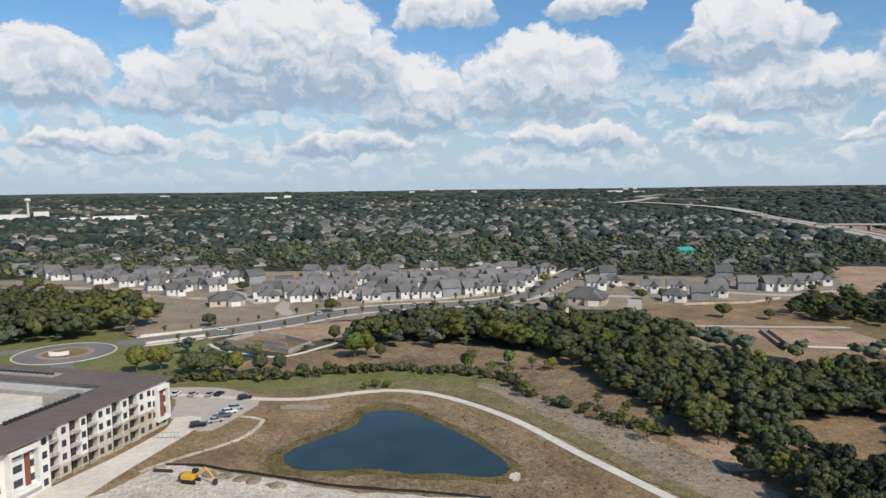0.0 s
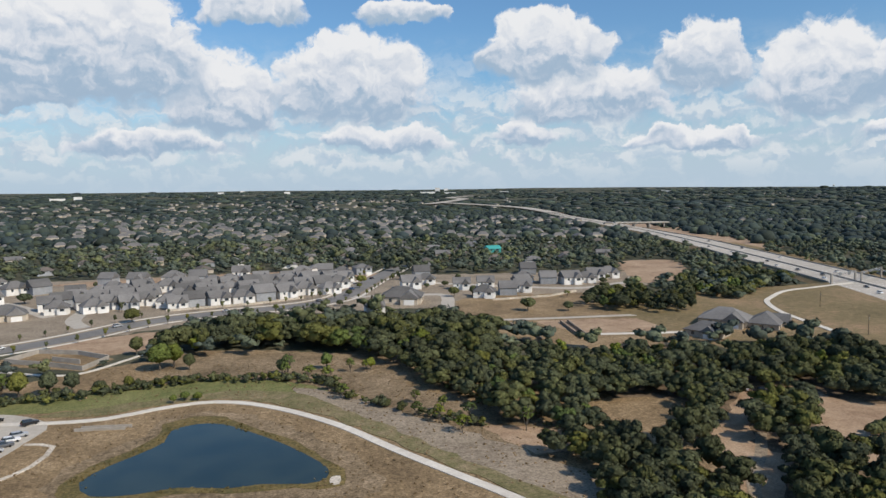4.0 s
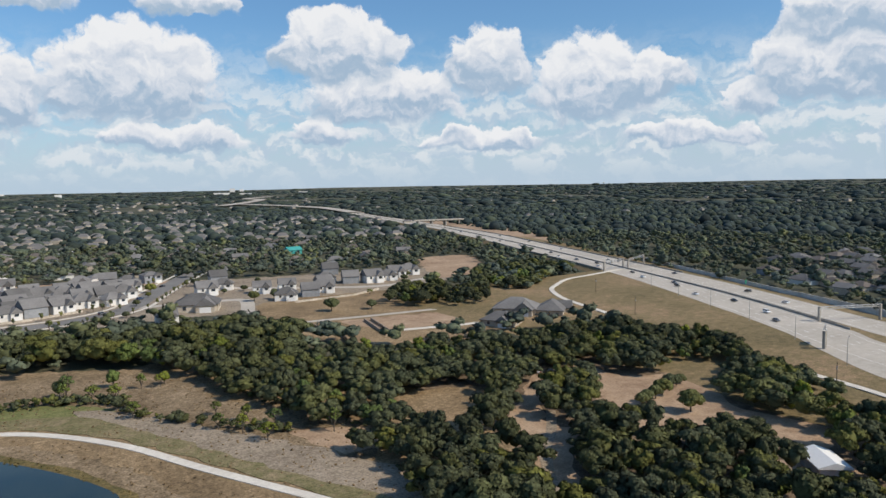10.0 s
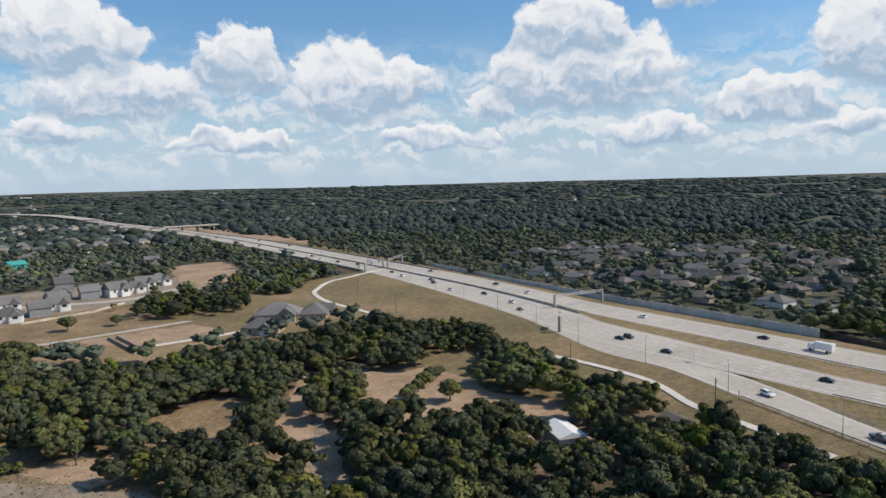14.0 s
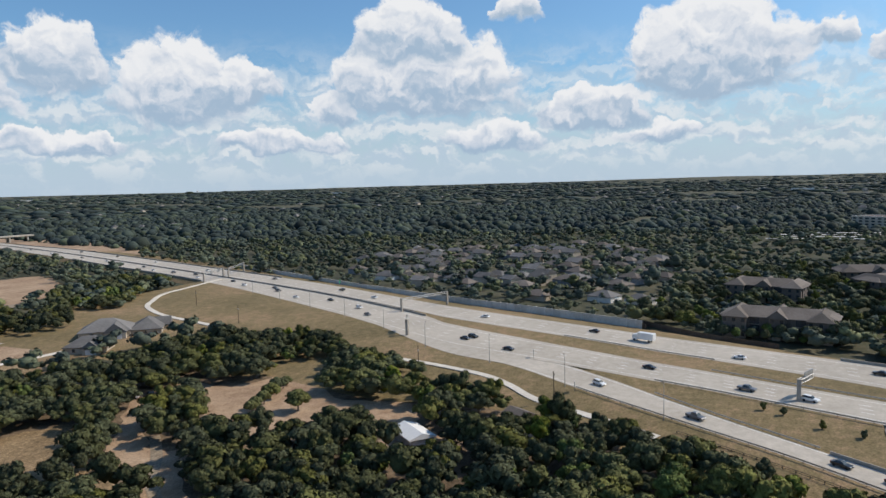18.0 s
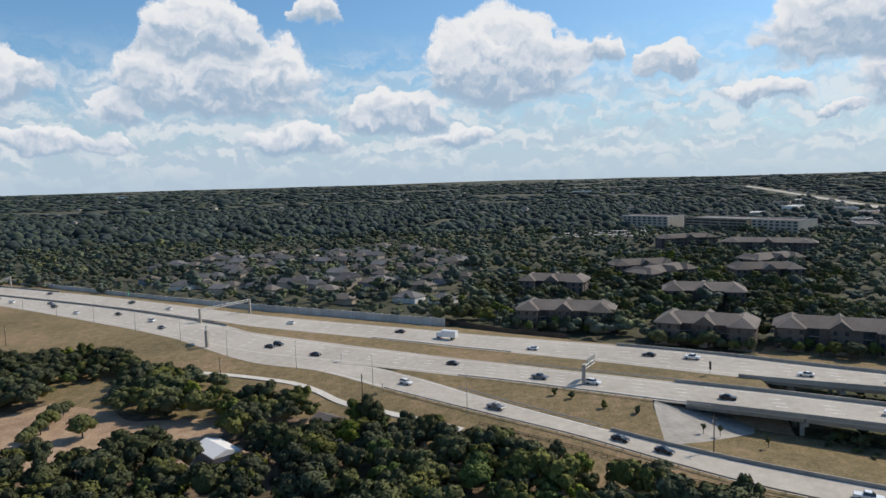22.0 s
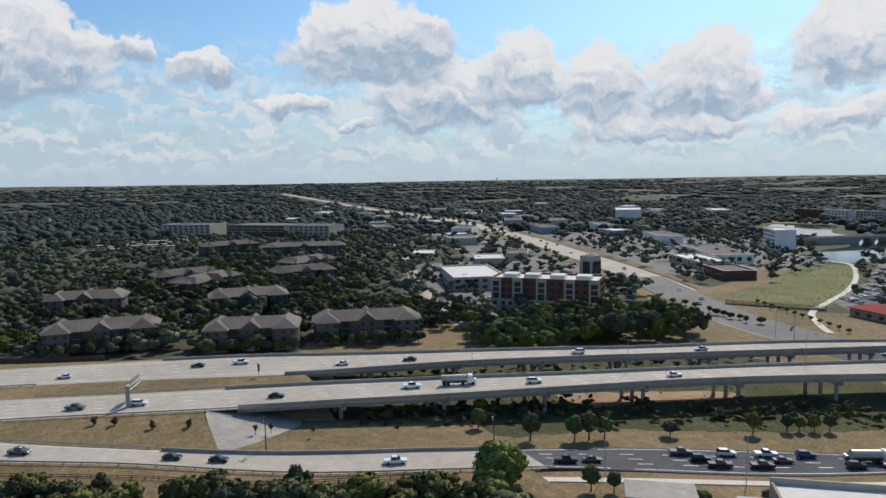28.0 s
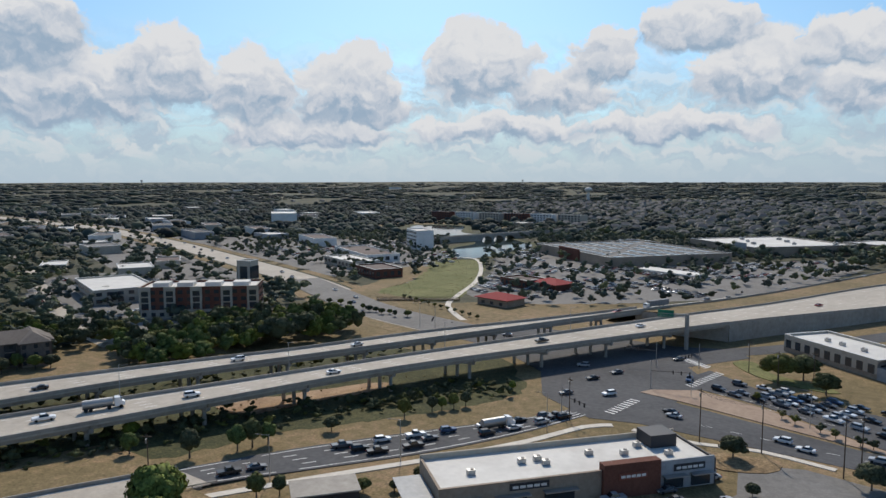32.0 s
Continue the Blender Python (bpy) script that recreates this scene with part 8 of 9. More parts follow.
x, t = heading(RN, RF, .55, -165)
tanker(x, -165, zr(-165), t, "grey tank lorry waiting in the queue", M["steel"], CAR_PAINT["white"], 8)

# queue on the approach, cars in the crossing
for lane in range(5):
    for k in range(10):
        x = 62 - k * 7.2 - lane * 1.5
        y = -236 - lane * 3.3 + .0 + max(0, (45 - x)) * (.62 - lane * .09) * (1 if x > 8 else 1) * .75
        if rgc.random() < .82 and x > -6:
            car_at(x + rgc.uniform(-.6, .6), y + 1.0, ROAD + .03, 155 + lane * 3 + rgc.uniform(-3, 3), k < 5)
for x, y, t in ((66, -206, -10), (64, -203, -10), (34, -200, -8), (28, -196.5, -8), (12, -199, -5), (88, -212, 60), (100, -226, 60), (96, -238, 60), (72, -244, 100), (110, -240, 20), (84, -270, 60), (135, -262, 20), (160, -268, 20), (100, -205, 60), (-14, -199, 0)):
    car_at(x, y, ROAD + .03, t + rgc.uniform(-5, 5))
for x, y, t in ((45, -168, 50), (43, -165, 50), (49, -152, 50), (46, -148, 50), (36, -154, 140), (57, -141, 50), (40, -141, 50), (54, -134, 50), (33, -146, 140), (24, -160, 140), (48, -126, 50), (12, -262, 20), (8, -270, 20), (2, -276, 20), (-3, -282, 20)):
    car_at(x, y, .18, t)
for x, y, t in ((-86, 238, 80), (-80, 237, 80), (-74, 236.5, 80), (-71, 237, 80), (-61, 232, 30), (-64, 209, 25), (-63, 213, 25), (-62, 217, 25), (-61, 221, 25), (-68, 205, 25), (-130, 196, 70), (-135, 198, 70)):
    car_at(x, y, .20 if x > -100 else 10.65, t)
car_at(167.6, 192, .1, 150, True, "pickup", "black")
car_at(163, 196, .1, 130, True, "suv", "white")


def lot(x0, y0, turn, rows, cols, gap_r=15.0, gap_c=2.9, fill=.72):
    c, s = math.cos(math.radians(turn)), math.sin(math.radians(turn))
    for r in range(rows):
        for side in (0, 5.4):
            for k in range(cols):
                if rgc.random() < fill:
                    u, v = k * gap_c, r * gap_r + side
                    car_at(x0 + u * c - v * s, y0 + u * s + v * c, .1, turn + 90 + (180 if rgc.random() < .4 else 0), False)


lot(235, -395, -25, 1, 10, fill=.5)
lot(120, -430, -20, 1, 12, fill=.6)
# crowded lots farther off, joined by colour
hull = (np.array([(x, y, z) for z in (.32, .95) for x, y in ((-2.3, -.9), (2.3, -.9), (2.3, .9), (-2.3, .9))] + [(-1.7, -.85, 1.4), (.5, -.85, 1.4), (.5, .85, 1.4), (-1.7, .85, 1.4)]) * np.array([1, 1, 1]), [(0, 1, 5, 4), (1, 2, 6, 5), (2, 3, 7, 6), (3, 0, 4, 7), (4, 5, 6, 7), (8, 9, 10, 11)])
cab = (np.array([(-2.1, -.84, .96), (1.1, -.84, .96), (1.1, .84, .96), (-2.1, .84, .96), (-1.65, -.7, 1.38), (.5, -.7, 1.38), (.5, .7, 1.38), (-1.65, .7, 1.38)]), [(0, 1, 5, 4), (1, 2, 6, 5), (2, 3, 7, 6), (3, 0, 4, 7)])
in_lots = {}
for poly, turn, fill in (([(205, -352), (250, -366), (268, -424), (326, -530), (385, -596), (318, -630), (180, -592), (66, -680), (84, -485), (132, -405)], -28, .62), ([(305, -380), (420, -412), (590, -446), (625, -520), (556, -608), (445, -592), (356, -520), (326, -435)], -26, .4), ([(304, -168), (420, -184), (508, -238), (490, -286), (424, -294), (354, -280), (306, -238)], -18, .35)):
    c, s = math.cos(math.radians(turn)), math.sin(math.radians(turn))
    for r in range(-60, 60):
        for k in range(-90, 90):
            u, v = k * 3.0, r * 9.6 + (r % 2) * -3.0
            x, y = poly[4][0] + u * c - v * s, poly[4][1] + u * s + v * c
            if k % 14 < 2 or noise.noise((x * .02, y * .02, 1)) < -.2 or rgc.random() > fill or not inside(x, y, poly):
                continue
            if any(math.hypot(x - b[0], y - b[1]) < b[2] for b in BUILT):
                continue
            in_lots.setdefault(("white", "silver", "black", "white", "grey", "black", "red")[rgc.integers(7)], []).append((x, y, .1, 1, 1, math.radians(turn + 90), 0))
for colour, at in in_lots.items():
    stuff_of("parked_cars", [hull], at, CAR_PAINT[colour], colour + " cars parked in rows on the lots", "cars")
stuff_of("parked_car_windows", [cab], [q for at in in_lots.values() for q in at], M["car_glass"], "dark windows of the cars parked on the lots", "cars")
cA = curve_through(ARTERY, False, 4.0)
dA = np.gradient(cA, axis=0)
for i in range(12, 170, 4):
    if rgc.random() < .5:
        (x, y), (dx, dy) = cA[i], dA[i] / np.linalg.norm(dA[i])
        o = rgc.uniform(-10, 10)
        car_at(x - dy * o, y + dx * o, .12, math.degrees(math.atan2(dy, dx)), False)
for i, q in enumerate(beside(MAIN, 2.6)[8:60:9]):
    car_at(q[0], q[1], .12, 40)

# ---- all that grows ----
def inside_many(P, poly):
    x, y = P[:, 0], P[:, 1]
    c = np.zeros(len(P), bool)
    j = len(poly) - 1
    for i in range(len(poly)):
        (xi, yi), (xj, yj) = poly[i], poly[j]
        hit = ((yi > y) != (yj > y)) & (x < (xj - xi) * (y - yi) / (yj - yi + 1e-12) + xi)
        c ^= hit
        j = i
    return c


OPEN = [
    [(-360, 560), (-286, 575), (-214, 600), (-100, 600), (0, 600), (90, 590), (150, 545), (330, 500), (300, 440), (236, 405), (236, 320), (262, 300), (300, 350), (352, 372), (330, 300), (240, 240), (60, 390), (-40, 372), (-60, 340), (-100, 345), (-140, 340), (-190, 390), (-300, 485)],
    [(-145, 350), (-40, 372), (-28, 350), (-41, 300), (-100, 300), (-140, 310)],
    [(279, 445), (336, 570), (390, 565), (330, 450)],
    [(-95, 250), (-50, 300), (10, 292), (70, 275), (110, 232), (118, 180), (100, 120), (40, 100), (-40, 110), (-140, 150), (-260, 250), (-190, 320), (-130, 330)],
    [(120, -62), (200, -42), (262, -64), (300, -150), (290, -260), (200, -345), (60, -440), (-260, -560), (-260, -60)],
    [(300, -160), (420, -178), (520, -235), (500, -290), (420, -300), (350, -285), (300, -240)],
    [(300, -370), (420, -405), (600, -440), (640, -520), (560, -620), (440, -600), (350, -520), (322, -430)],
    [(196, -330), (250, -345), (268, -420), (330, -530), (400, -600), (320, -660), (180, -620), (60, -700), (80, -480), (130, -390)],
    [(216, -300), (300, -300), (330, -360), (385, -500), (350, -530), (285, -450), (230, -360)],
    [(700, -880), (640, -760), (550, -700), (480, -670), (440, -630), (425, -575), (370, -500), (330, -515), (330, -590), (345, -660), (450, -760), (520, -790), (600, -900)],
    [(105, 330), (118, 378), (140, 415), (215, 412), (262, 396), (290, 345), (262, 300), (200, 262), (152, 262), (132, 282), (118, 300)],
    [(-197, 318), (-150, 340), (-130, 330), (-140, 280), (-180, 280)],
]
BU = np.array(BUILT)


def keep(P, grow=0.0):
    """Drops the places on open ground, roads and buildings."""
    ok = np.ones(len(P), bool)
    for poly in OPEN:
        ok &= ~inside_many(P, poly)
    y = np.clip(P[:, 1], -655, 1555)
    nn, ff = np.array([NN(q) for q in y]), np.array([FF(q) for q in y])
    on = (P[:, 1] > -655) & (P[:, 1] < 1555)
    wide = np.where(P[:, 1] > 380, 12, 62)
    ok &= ~(on & (P[:, 0] > nn - wide) & (P[:, 0] < ff + np.where((P[:, 1] > 620) & (P[:, 1] < 1100), 46, np.where(P[:, 1] > 300, 10, 24))))
    ya = np.interp(P[:, 0], [p[0] for p in ARTERY], [p[1] for p in ARTERY])
    ok &= ~((P[:, 0] > 180) & (P[:, 0] < 1480) & (np.abs(P[:, 1] - ya) < np.where(P[:, 0] > 800, 34, 24)))
    for i in range(0, len(P), 4000):
        d = np.hypot(P[i:i + 4000, None, 0] - BU[None, :, 0], P[i:i + 4000, None, 1] - BU[None, :, 1])
        ok[i:i + 4000] &= (d > BU[None, :, 2] * .8 + grow).all(1)
    return P[ok]


def fan(r0, r1, gap, a0=-42, a1=186):
    """Rough disorder of places over a sector of the plan."""
    out = []
    for r in np.arange(r0, r1, gap):
        st = math.degrees(gap / r)
        a = np.radians(np.arange(a0, a1, st) + RNG.uniform(-.48, .48, len(np.arange(a0, a1, st))) * st)
        rr = r + RNG.uniform(-.48, .48, len(a)) * gap
        out.append(np.stack([rr * np.sin(a), rr * np.cos(a)], 1))
    return np.concatenate(out)


GROVES = [([(188, 352), (232, 322), (258, 345), (240, 400), (205, 390)], 7.5), ([(258, 372), (282, 350), (304, 362), (336, 384), (366, 392), (372, 450), (300, 430)], 7.0),
          ([(-205, 330), (-178, 324), (-146, 345), (-138, 352), (-150, 393), (-193, 435), (-250, 440), (-262, 390)], 9.5),
          ([(228, -136), (277, -147), (283, -200), (250, -250), (212, -232), (225, -180)], 6.6),
          ([(330, -100), (352, -150), (300, -175), (282, -150)], 8.0),
          ([(338, 62), (322, 28), (306, -30), (292, -74), (276, -128), (300, -160), (380, -130), (470, -180), (560, -180), (640, -120), (560, -20), (470, 40), (400, 60)], 10.5)]
spots = [p for poly, gap in GROVES for p in scatter(poly, gap, RNG) if not any(math.hypot(p[0] - b[0], p[1] - b[1]) < b[2] * .8 for b in BUILT)]
near = [(x, y) for x, y in near_trees if not any(math.hypot(x - b[0], y - b[1]) < b[2] * .7 for b in BUILT)]
# trees that stand singly along the near rim of the wood are things; the rest of the wood is one canopy
near.sort(key=lambda p: p[0] * .35 + p[1] * .2 if p[1] < 160 else 60 + p[0] * .3)
single, rest = near[:70], near[70:]
for i, (x, y) in enumerate(single):
    br_ = noise.noise((x * .03, y * .03, 4)) > .22 and RNG.random() < .55
    plant("bright" if br_ else "oak", int(RNG.integers(5)), x, y, RNG.uniform(.82, 1.32), RNG.uniform(0, 360))
pl = []
for i, (x, y) in enumerate(rest + spots + belt_trees):
    br_ = noise.noise((x * .03, y * .03, 4)) > .25 and RNG.random() < .5
    if y < -130 and x < 290:
        br_ = RNG.random() < .6
    k = 5 + RNG.integers(2) if br_ else RNG.integers(5)
    s = RNG.uniform(.84, 1.34) * (1.45 if x < -120 and 310 < y < 460 else 1.0) * (1.3 if y < -130 and x < 290 else 1.0) * (1.22 if i >= len(rest) + len(spots) else 1.0)
    pl.append((x, y, 0, s, s * RNG.uniform(.8, 1.1), RNG.uniform(0, 6.28), k))
both = [t[2:5] for t in TREES["oak"] + TREES["bright"]]
stuff_of("woodland", both, [q for q in pl if q[6] < 5], M["leaf"], "dense dark live oak woodland", "woods")
stuff_of("bright_woodland", both, [q for q in pl if q[6] >= 5], M["leaf_bright"], "brighter green elms and cedars in the woods", "woods")

# undergrowth along the wood's rim and the creek
brush = []
for pts, n, wide in (([(-95, 257), (-70, 257), (-48, 260), (-33, 264), (-12, 266), (5, 262), (20, 256), (30, 249)], 330, 4.2), ([(30, 249), (33, 233), (40, 221), (50, 208), (59, 198), (69, 188)], 70, 2.2), ([(66, 240), (76, 215), (88, 190), (92, 165), (84, 135), (74, 100)], 110, 6), ([(190, -70), (176, -105), (158, -135), (140, -165), (124, -198)], 230, 11), ([(228, -90), (205, -150), (180, -215)], 70, 10)):
    c = curve_through(pts, False, 1.0)
    for i in range(n):
        x, y = c[RNG.integers(len(c))] + RNG.normal(size=2) * wide * .5
        s = RNG.uniform(.35, 1.3)
        brush.append((x, y, 0, s, s * RNG.uniform(.6, 1.2), RNG.uniform(0, 6.28), RNG.integers(2)))
stuff_of("undergrowth", [t[2:5] for t in TREES["shrub"]], brush, M["leaf"], "tangled green brush along creek and wood edge", "brush")

# garden trees before the flats
for x0, y0, x1, y1, n in ((320, 24, 314, -24, 9), (294, -36, 282, -74, 8), (285, -82, 271, -124, 9)):
    for i in range(n):
        f_ = (i + RNG.uniform(.2, .8)) / n
        plant("bright" if RNG.random() < .2 else "oak", int(RNG.integers(5)), x0 + (x1 - x0) * f_ + RNG.uniform(-2, 3), y0 + (y1 - y0) * f_, RNG.uniform(.55, .95), RNG.uniform(0, 360), label="rounded green garden tree before the apartment houses")
# trees that stand alone
for kind, k, x, y, s in (("oak", 0, -54, 398, 1.1), ("oak", 4, -112, 362, .8), ("oak", 1, -271, 489, 1.5), ("oak", 2, -34, 316, 1.1), ("oak", 3, -42, 318, 1.0), ("oak", 1, 156, 362, 1.0), ("oak", 0, 177, 354, .8), ("oak", 2, 132, 424, 1.0),
                         ("thin", 0, 54, 217, .8), ("thin", 1, 60, 206, .85), ("thin", 2, 66, 198, 1.0), ("thin", 1, 78, 182, 1.15), ("thin", 0, 30, 250, 1.1), ("thin", 2, 24, 258, 1.0), ("thin", 1, 40, 262, .9), ("thin", 0, 16, 262, 1.0), ("thin", 2, 33, 236, .7), ("thin", 1, 20, 400, .9), ("thin", 2, 198, 398, .9), ("oak", 0, 173, 134.5, 1.0), ("oak", 2, 166, 147, .65), ("oak", 0, 170, 148.5, .6), ("oak", 2, 175, 149.5, .7), ("oak", 1, 180, 151, .72), ("oak", 3, 185, 152.5, .75), ("oak", 2, 191, 154.5, .62), ("oak", 0, 195, 156, .5), ("oak", 1, 160, 172, .6), ("bright", 0, -18, 243, .5), ("bright", 1, -21.5, 241, .45), ("bright", 0, -14, 242, .45), ("thin", 0, 32, 228, 1.0), ("bright", 0, -30, 288, 1.6), ("bright", 1, -25, 291, 1.35), ("oak", 3, -19, 285, .8), ("thin", 1, 17, 265, 1.3), ("oak", 3, 15, 267, .75), ("bright", 1, 32, 270, .9), ("thin", 0, 46, 260, .9), ("oak", 3, -63, 264, 1.05), ("oak", 3, -56, 264, .95), ("oak", 0, -47, 263, .6), ("oak", 3, -38, 264, .6), ("thin", 2, 60, 186, 1.1), ("thin", 0, 51, 203, .9), ("thin", 1, 56, 196, .95), ("oak", 3, 29, 240, .6), ("bright", 1, 48, 263, .7), ("oak", 0, -82, 264, 1.2), ("oak", 1, -88, 263, 1.25), ("oak", 3, -112, 270, 1.3), ("oak", 2, -104, 273, 1.45), ("oak", 3, -72, 263, 1.15), ("thin", 1, -78, 266, 1.4), ("thin", 2, -93, 267, 1.3),
                         ("bright", 0, 129, -77, 1.85), ("bright", 0, 132.5, -81, 1.4), ("bright", 0, 125.5, -73, 1.35), ("oak", 3, 121, -96, .75), ("oak", 3, 118, -100, .6), ("bright", 1, 167, -93, .85), ("oak", 3, 153, -101, .95), ("bright", 1, 147, -111, 1.0), ("oak", 3, 146, -115, .95), ("bright", 1, 144.5, -119, .85), ("oak", 0, 137.5, -135.5, .6), ("oak", 3, 128, -156, .75), ("oak", 3, 125, -165.5, .6), ("bright", 1, 123.5, -168.5, .6), ("oak", 3, 121.5, -172, .6), ("oak", 3, 119.5, -175.5, .6), ("bright", 0, 178, -100, .7), ("bright", 1, 116, -198, .5),
                         ("oak", 0, 42, -181, .85), ("oak", 2, 33, -161, .5), ("oak", 1, 31, -253, 1.0), ("oak", 4, 47, -262, 1.2), ("oak", 4, 40, -268, 1.1), ("oak", 0, 12, -180, .9), ("oak", 0, 98, -125, .45), ("oak", 2, 99, -117, .4), ("oak", 1, 104, -112, .45), ("oak", 1, 5, -182, .9)):
    plant(kind, k, x, y, s, (x * 37 + y * 11) % 360)
for i, (x, y) in enumerate(((48, -234), (38, -220), (34, -217), (27, -213.5), (23, -211), (17, -209), (14, -208), (5, -207), (-4, -207))):
    plant("shrub", i, x, y, 1.0, i * 50, .2)
for i, (x, y) in enumerate(((213, 3), (210, -2), (202, -11), (198, -20), (189, -36), (188, -40), (181, -50))):
    plant("young", i, x, y, .8 if i < 4 else .55, i * 40, zr(y) * .8)
for side, off in ((13.5, 4), (-13.5, 3)):
    c = beside(MAIN, side)
    for i in range(4, len(c) - 1, 2):
        plant("young", i, c[i][0], c[i][1], RNG.uniform(.6, 1.0), i * 31)
for i in range(34):
    x, y = RNG.uniform(-90, 60), RNG.uniform(430, 540)
    if not any(math.hypot(x - b[0], y - b[1]) < b[2] * .9 for b in BUILT):
        plant("young", i, x, y, RNG.uniform(.7, 1.3), i * 70)
for i in range(44):
    x, y = RNG.uniform(-330, 280), RNG.uniform(395, 575)
    if inside(x, y, OPEN[0]) and not any(math.hypot(x - b[0], y - b[1]) < b[2] * .75 for b in BUILT):
        plant("oak", i, x, y, RNG.uniform(.45, .85), i * 70, label="small dark oak between the new houses")
for i, (x, y) in enumerate(((285, -281), (277, -282), (270, -282), (256, -277.5), (249.5, -275), (245.5, -276), (239.5, -273.5), (236, -276), (229.5, -272.5), (224, -276))):
    plant("oak", i, x, y, .45, i * 40, label="small clipped tree on the arterial's median")
for i, t in enumerate(np.linspace(0, 1, 12)):
    plant("shrub", i, 192 + 70 * t, -292 - 28 * t, .9, i * 60)

# parking lot and street trees of the town, joined
lots_ = []
for poly, gap in ((OPEN[5], 11.0), (OPEN[6], 12.5), (OPEN[7], 14.5), ([(700, -480), (1300, -600), (1300, -480), (700, -400)], 22)):
    for x, y in scatter(poly, gap, RNG):
        if RNG.random() < .75:
            s = RNG.uniform(2.4, 4.9)
            lots_.append((x, y, 1.0, s, s * 1.0, RNG.uniform(0, 6.28), RNG.integers(3)))
c3 = [crown_arrays(np.random.default_rng(60 + i), 4, 46, 1.0, 1) for i in range(4)]
# suburb and forest canopy out to the rise of the land
mid = keep(fan(250, 900, 11.4))
mid = mid[np.hypot(mid[:, 0], mid[:, 1]) > 300] if len(mid) else mid
mid = mid[~inside_many(mid, WOOD) & ~inside_many(mid, BELT)]
# the shop quarter along the arterial has fewer trees
ya = np.interp(mid[:, 0], [p[0] for p in ARTERY], [p[1] for p in ARTERY])
mid = mid[~((np.abs(mid[:, 1] - ya) < 120) & (mid[:, 0] > 380) & (RNG.random(len(mid)) < .6))]
homes = inside_many(mid, SUBURB_N)
mid = mid[~(homes & (RNG.random(len(mid)) < .06))]
west = (mid[:, 0] > 360) & (mid[:, 0] < 900) & (mid[:, 1] > -200) & (mid[:, 1] < 360)
mid = mid[~(west & (RNG.random(len(mid)) < .26))]
mp = [(x, y, .8, s, s * h, a, k) for (x, y), s, h, a, k in zip(mid, np.clip(RNG.lognormal(1.50, .30, len(mid)), 2.6, 8.5), RNG.uniform(.62, .92, len(mid)), RNG.uniform(0, 6.28, len(mid)), RNG.integers(0, 3, len(mid)))]
stuff_of("suburb_trees", c3, mp + lots_, M["leaf_far_haze"], "rounded oaks among houses and streets", "trees")
c2 = [dome_arrays(np.random.default_rng(70 + i)) for i in range(5)]
GLADES = [((640, 470), 60, 16), ((760, 330), 70, 14), ((560, 420), 40, 12), ((900, 60), 90, 16), ((820, 560), 70, 14), ((-500, 1150), 120, 20), ((900, 900), 120, 20), ((1150, 200), 110, 18)]
far = keep(fan(900, 1950, 12.6))
for (gx, gy), gl, gw in GLADES:
    far = far[~((np.abs(far[:, 0] - gx) < gl) & (np.abs(far[:, 1] - gy) < gw))]
homes = inside_many(far, SUBURB_N) | inside_many(far, SUBURB_S)
far = far[~(homes & (RNG.random(len(far)) < .14))]
homes = inside_many(far, SUBURB_N) | inside_many(far, SUBURB_S)
fp = []
for (x, y), in_homes, s, a, k in zip(far, homes, np.clip(RNG.lognormal(1.50, .38, len(far)), 2.2, 10.5) * np.where(homes, 1.05, 1.0), RNG.uniform(0, 6.28, len(far)), RNG.integers(0, 5, len(far))):
    X, Y, Z, q = spot(x, y)
    fp.append((X, Y, Z, s * q, s * RNG.uniform(.42, .8) * (.9 if in_homes else 1.0) * (1 + .5 * noise.noise((x * .012, y * .012, 5))) * q, a, k))
for r in np.arange(1900, 4700, 34):
    st = math.degrees(30 / r)
    for a in np.arange(-40, 184, st):
        aa = math.radians(a + RNG.uniform(-.5, .5) * st)
        rr = r + RNG.uniform(-.5, .5) * 34
        if noise.noise((rr * .004 * math.sin(aa), rr * .0025 * math.cos(aa), 8)) > .26:
            continue
        x, y = rr * math.sin(aa), rr * math.cos(aa)
        s = min(30, RNG.lognormal(2.45, .4))
        fp.append((x, y, land(x, y) - .5, s, s * RNG.uniform(.12, .3), RNG.uniform(0, 6.28), RNG.integers(5)))
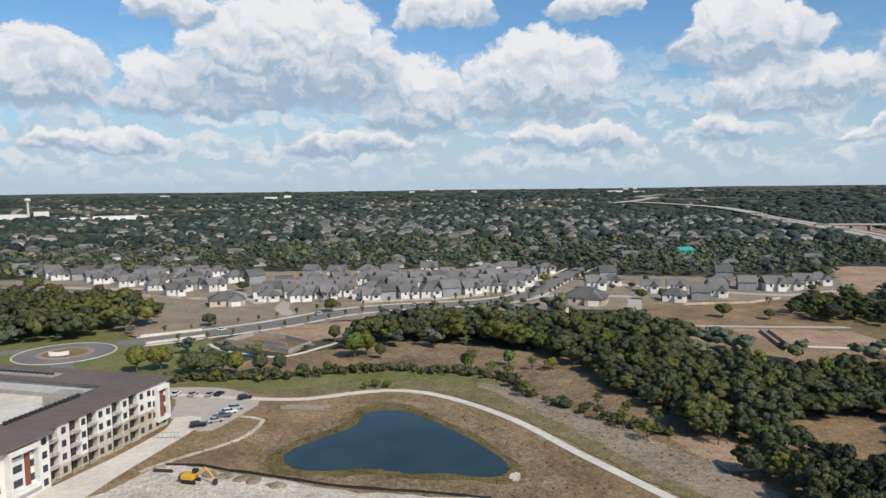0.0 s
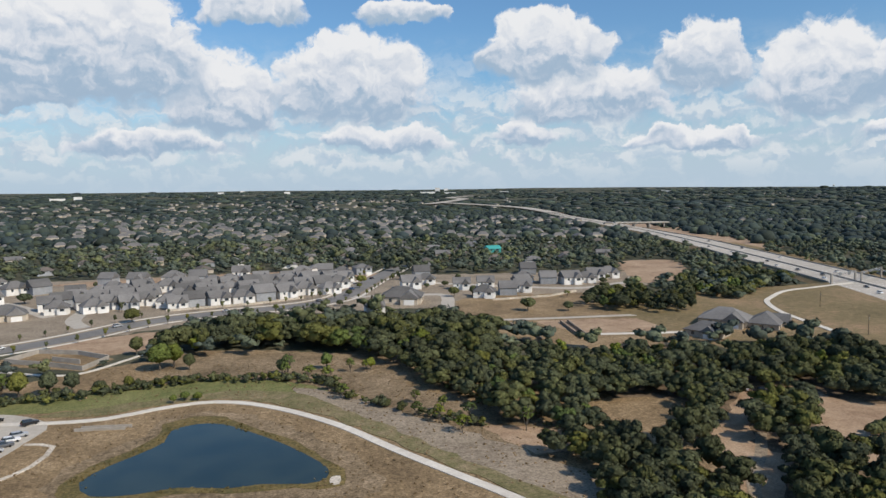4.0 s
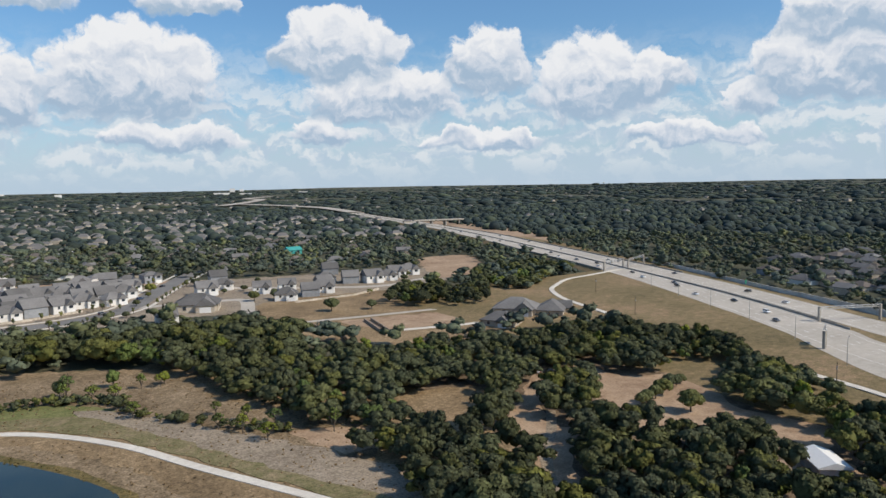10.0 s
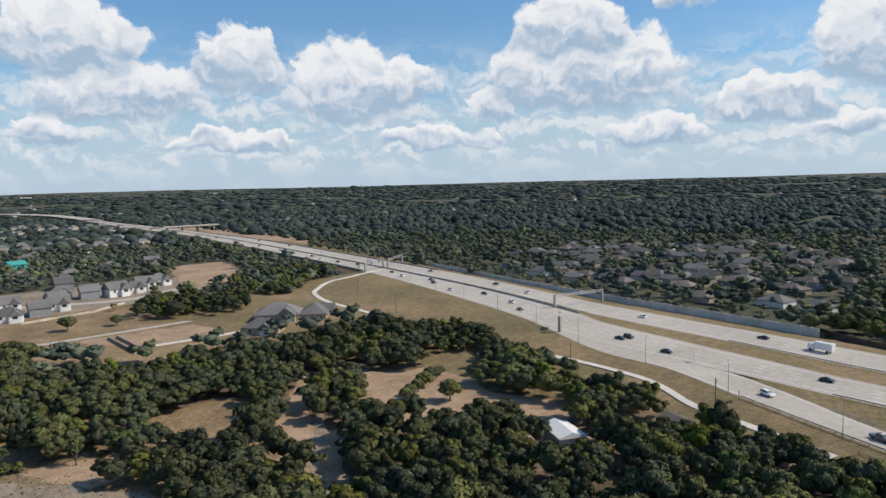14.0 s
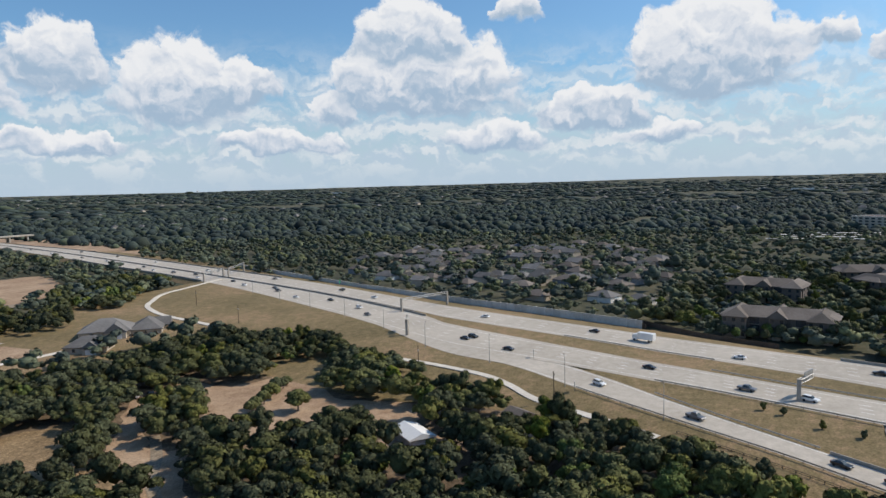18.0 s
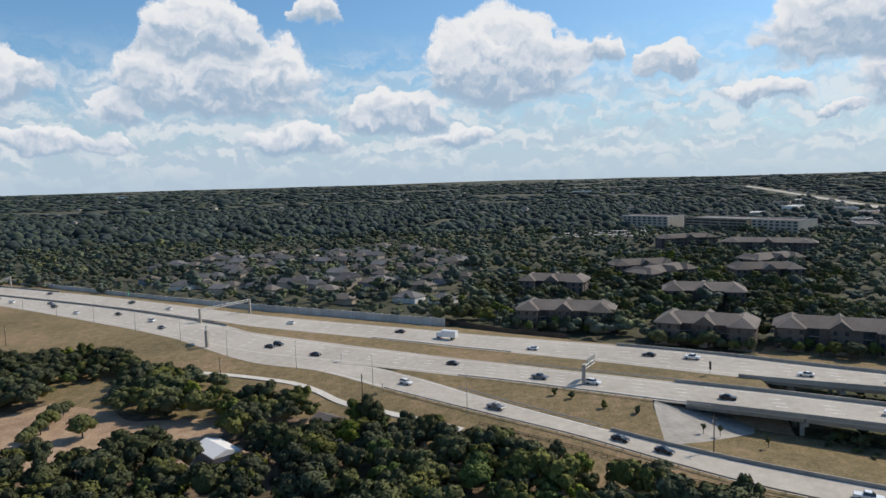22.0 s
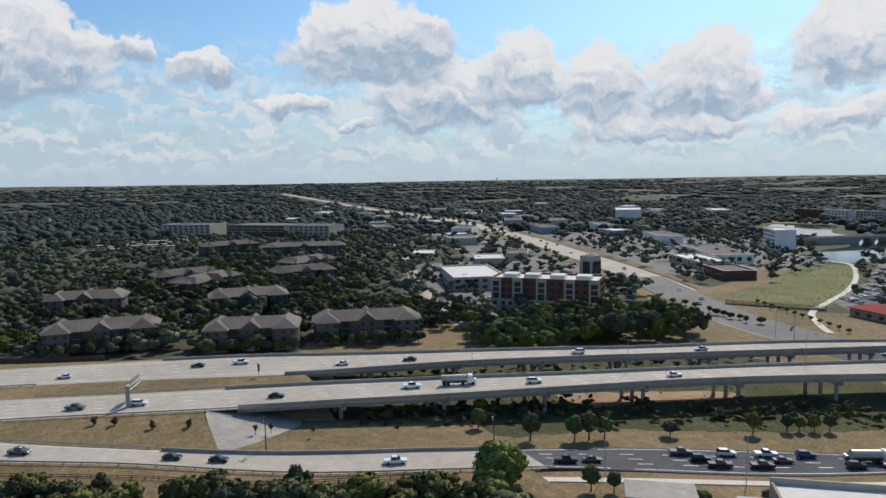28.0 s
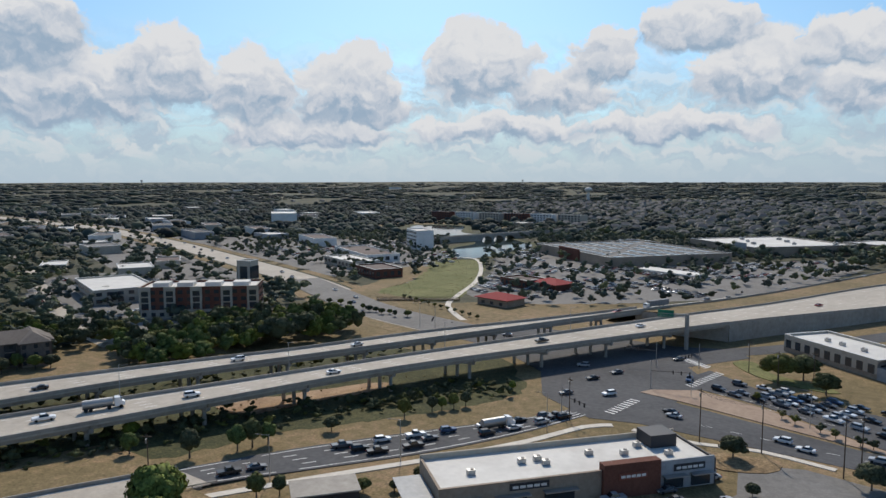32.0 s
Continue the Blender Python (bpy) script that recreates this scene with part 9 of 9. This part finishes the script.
# the far roads stay open
road_dots = [q for nm, pts, w in FAR_ROADS for q in curve_through([spot(x, y)[:2] for x, y in pts], False, 16)] + list(curve_through(far_art, False, 16))
fxy, road_dots = np.array([q[:2] for q in fp]), np.array(road_dots)
shut = np.zeros(len(fp), bool)
for i in range(0, len(fp), 4000):
    shut[i:i + 4000] = (np.hypot(fxy[i:i + 4000, None, 0] - road_dots[None, :, 0], fxy[i:i + 4000, None, 1] - road_dots[None, :, 1]) < 36).any(1)
fp = [q for q, b in zip(fp, shut) if not b]
stuff_of("far_woods", c2, fp, M["leaf_wood_haze"], "distant oak woods reaching to the horizon", "woods", True)

# weeds and tussocks over the meadows and banks
POND_PATH = curve_through([(-57, 232), (-40, 231), (-27, 236), (-14, 239), (-2, 236), (12, 224), (27, 203.5), (39, 179), (50, 158), (58, 143), (66, 126)], False, 1.5)
tuft = [crown_arrays(np.random.default_rng(90 + i), 1, 9, 2.4, 1) for i in range(3)]
for nm, polys, gap, mat, lab in (("dry_tussocks", [[(-90, 240), (-50, 296), (10, 288), (66, 272), (105, 230), (112, 180), (96, 120), (40, 110), (10, 160), (25, 180), (-5, 225), (-25, 220), (-42, 190), (-60, 180)]], 2.6, M["dry_grass"], "dry brown tussocks and weeds in the meadow"),
                                 ("reed_clumps", [[(x * 1.13 + .7, (y - 187) * 1.17 + 187.5) for x, y in POND]], 1.5, M["reeds"], "reed clumps at the pond's rim"),
                                 ("verge_weeds", [[(238, 300), (300, 330), (330, 270), (262, 150), (236, 150)], [(140, -160), (190, -62), (235, -62), (205, -190), (130, -200)], [(222, -306), (280, -304), (330, -425), (370, -508), (345, -525), (262, -402)]], 3.4, M["reeds"], "weeds in the verge and creek meadow")):
    tp = []
    for poly in polys:
        for x, y in scatter(poly, gap, RNG):
            if nm == "reed_clumps" and inside(x, y, [((px - 0) * .985, (py - 187) * .985 + 187) for px, py in POND]):
                continue
            if (x < -52 and y > 195) or (nm == "dry_tussocks" and np.hypot(*(POND_PATH - (x, y)).T).min() < 2.6):
                continue
            if noise.noise((x * .12, y * .12, 2)) > -.12 and not (NN(y) - 2 < x < FF(y) + 2 and y > -60):
                s = RNG.uniform(.18, .6)
                tp.append((x, y, .05, s, s * RNG.uniform(.4, .8), RNG.uniform(0, 6.28), RNG.integers(3)))
    stuff_of(nm, tuft, tp, mat, lab, "weeds")
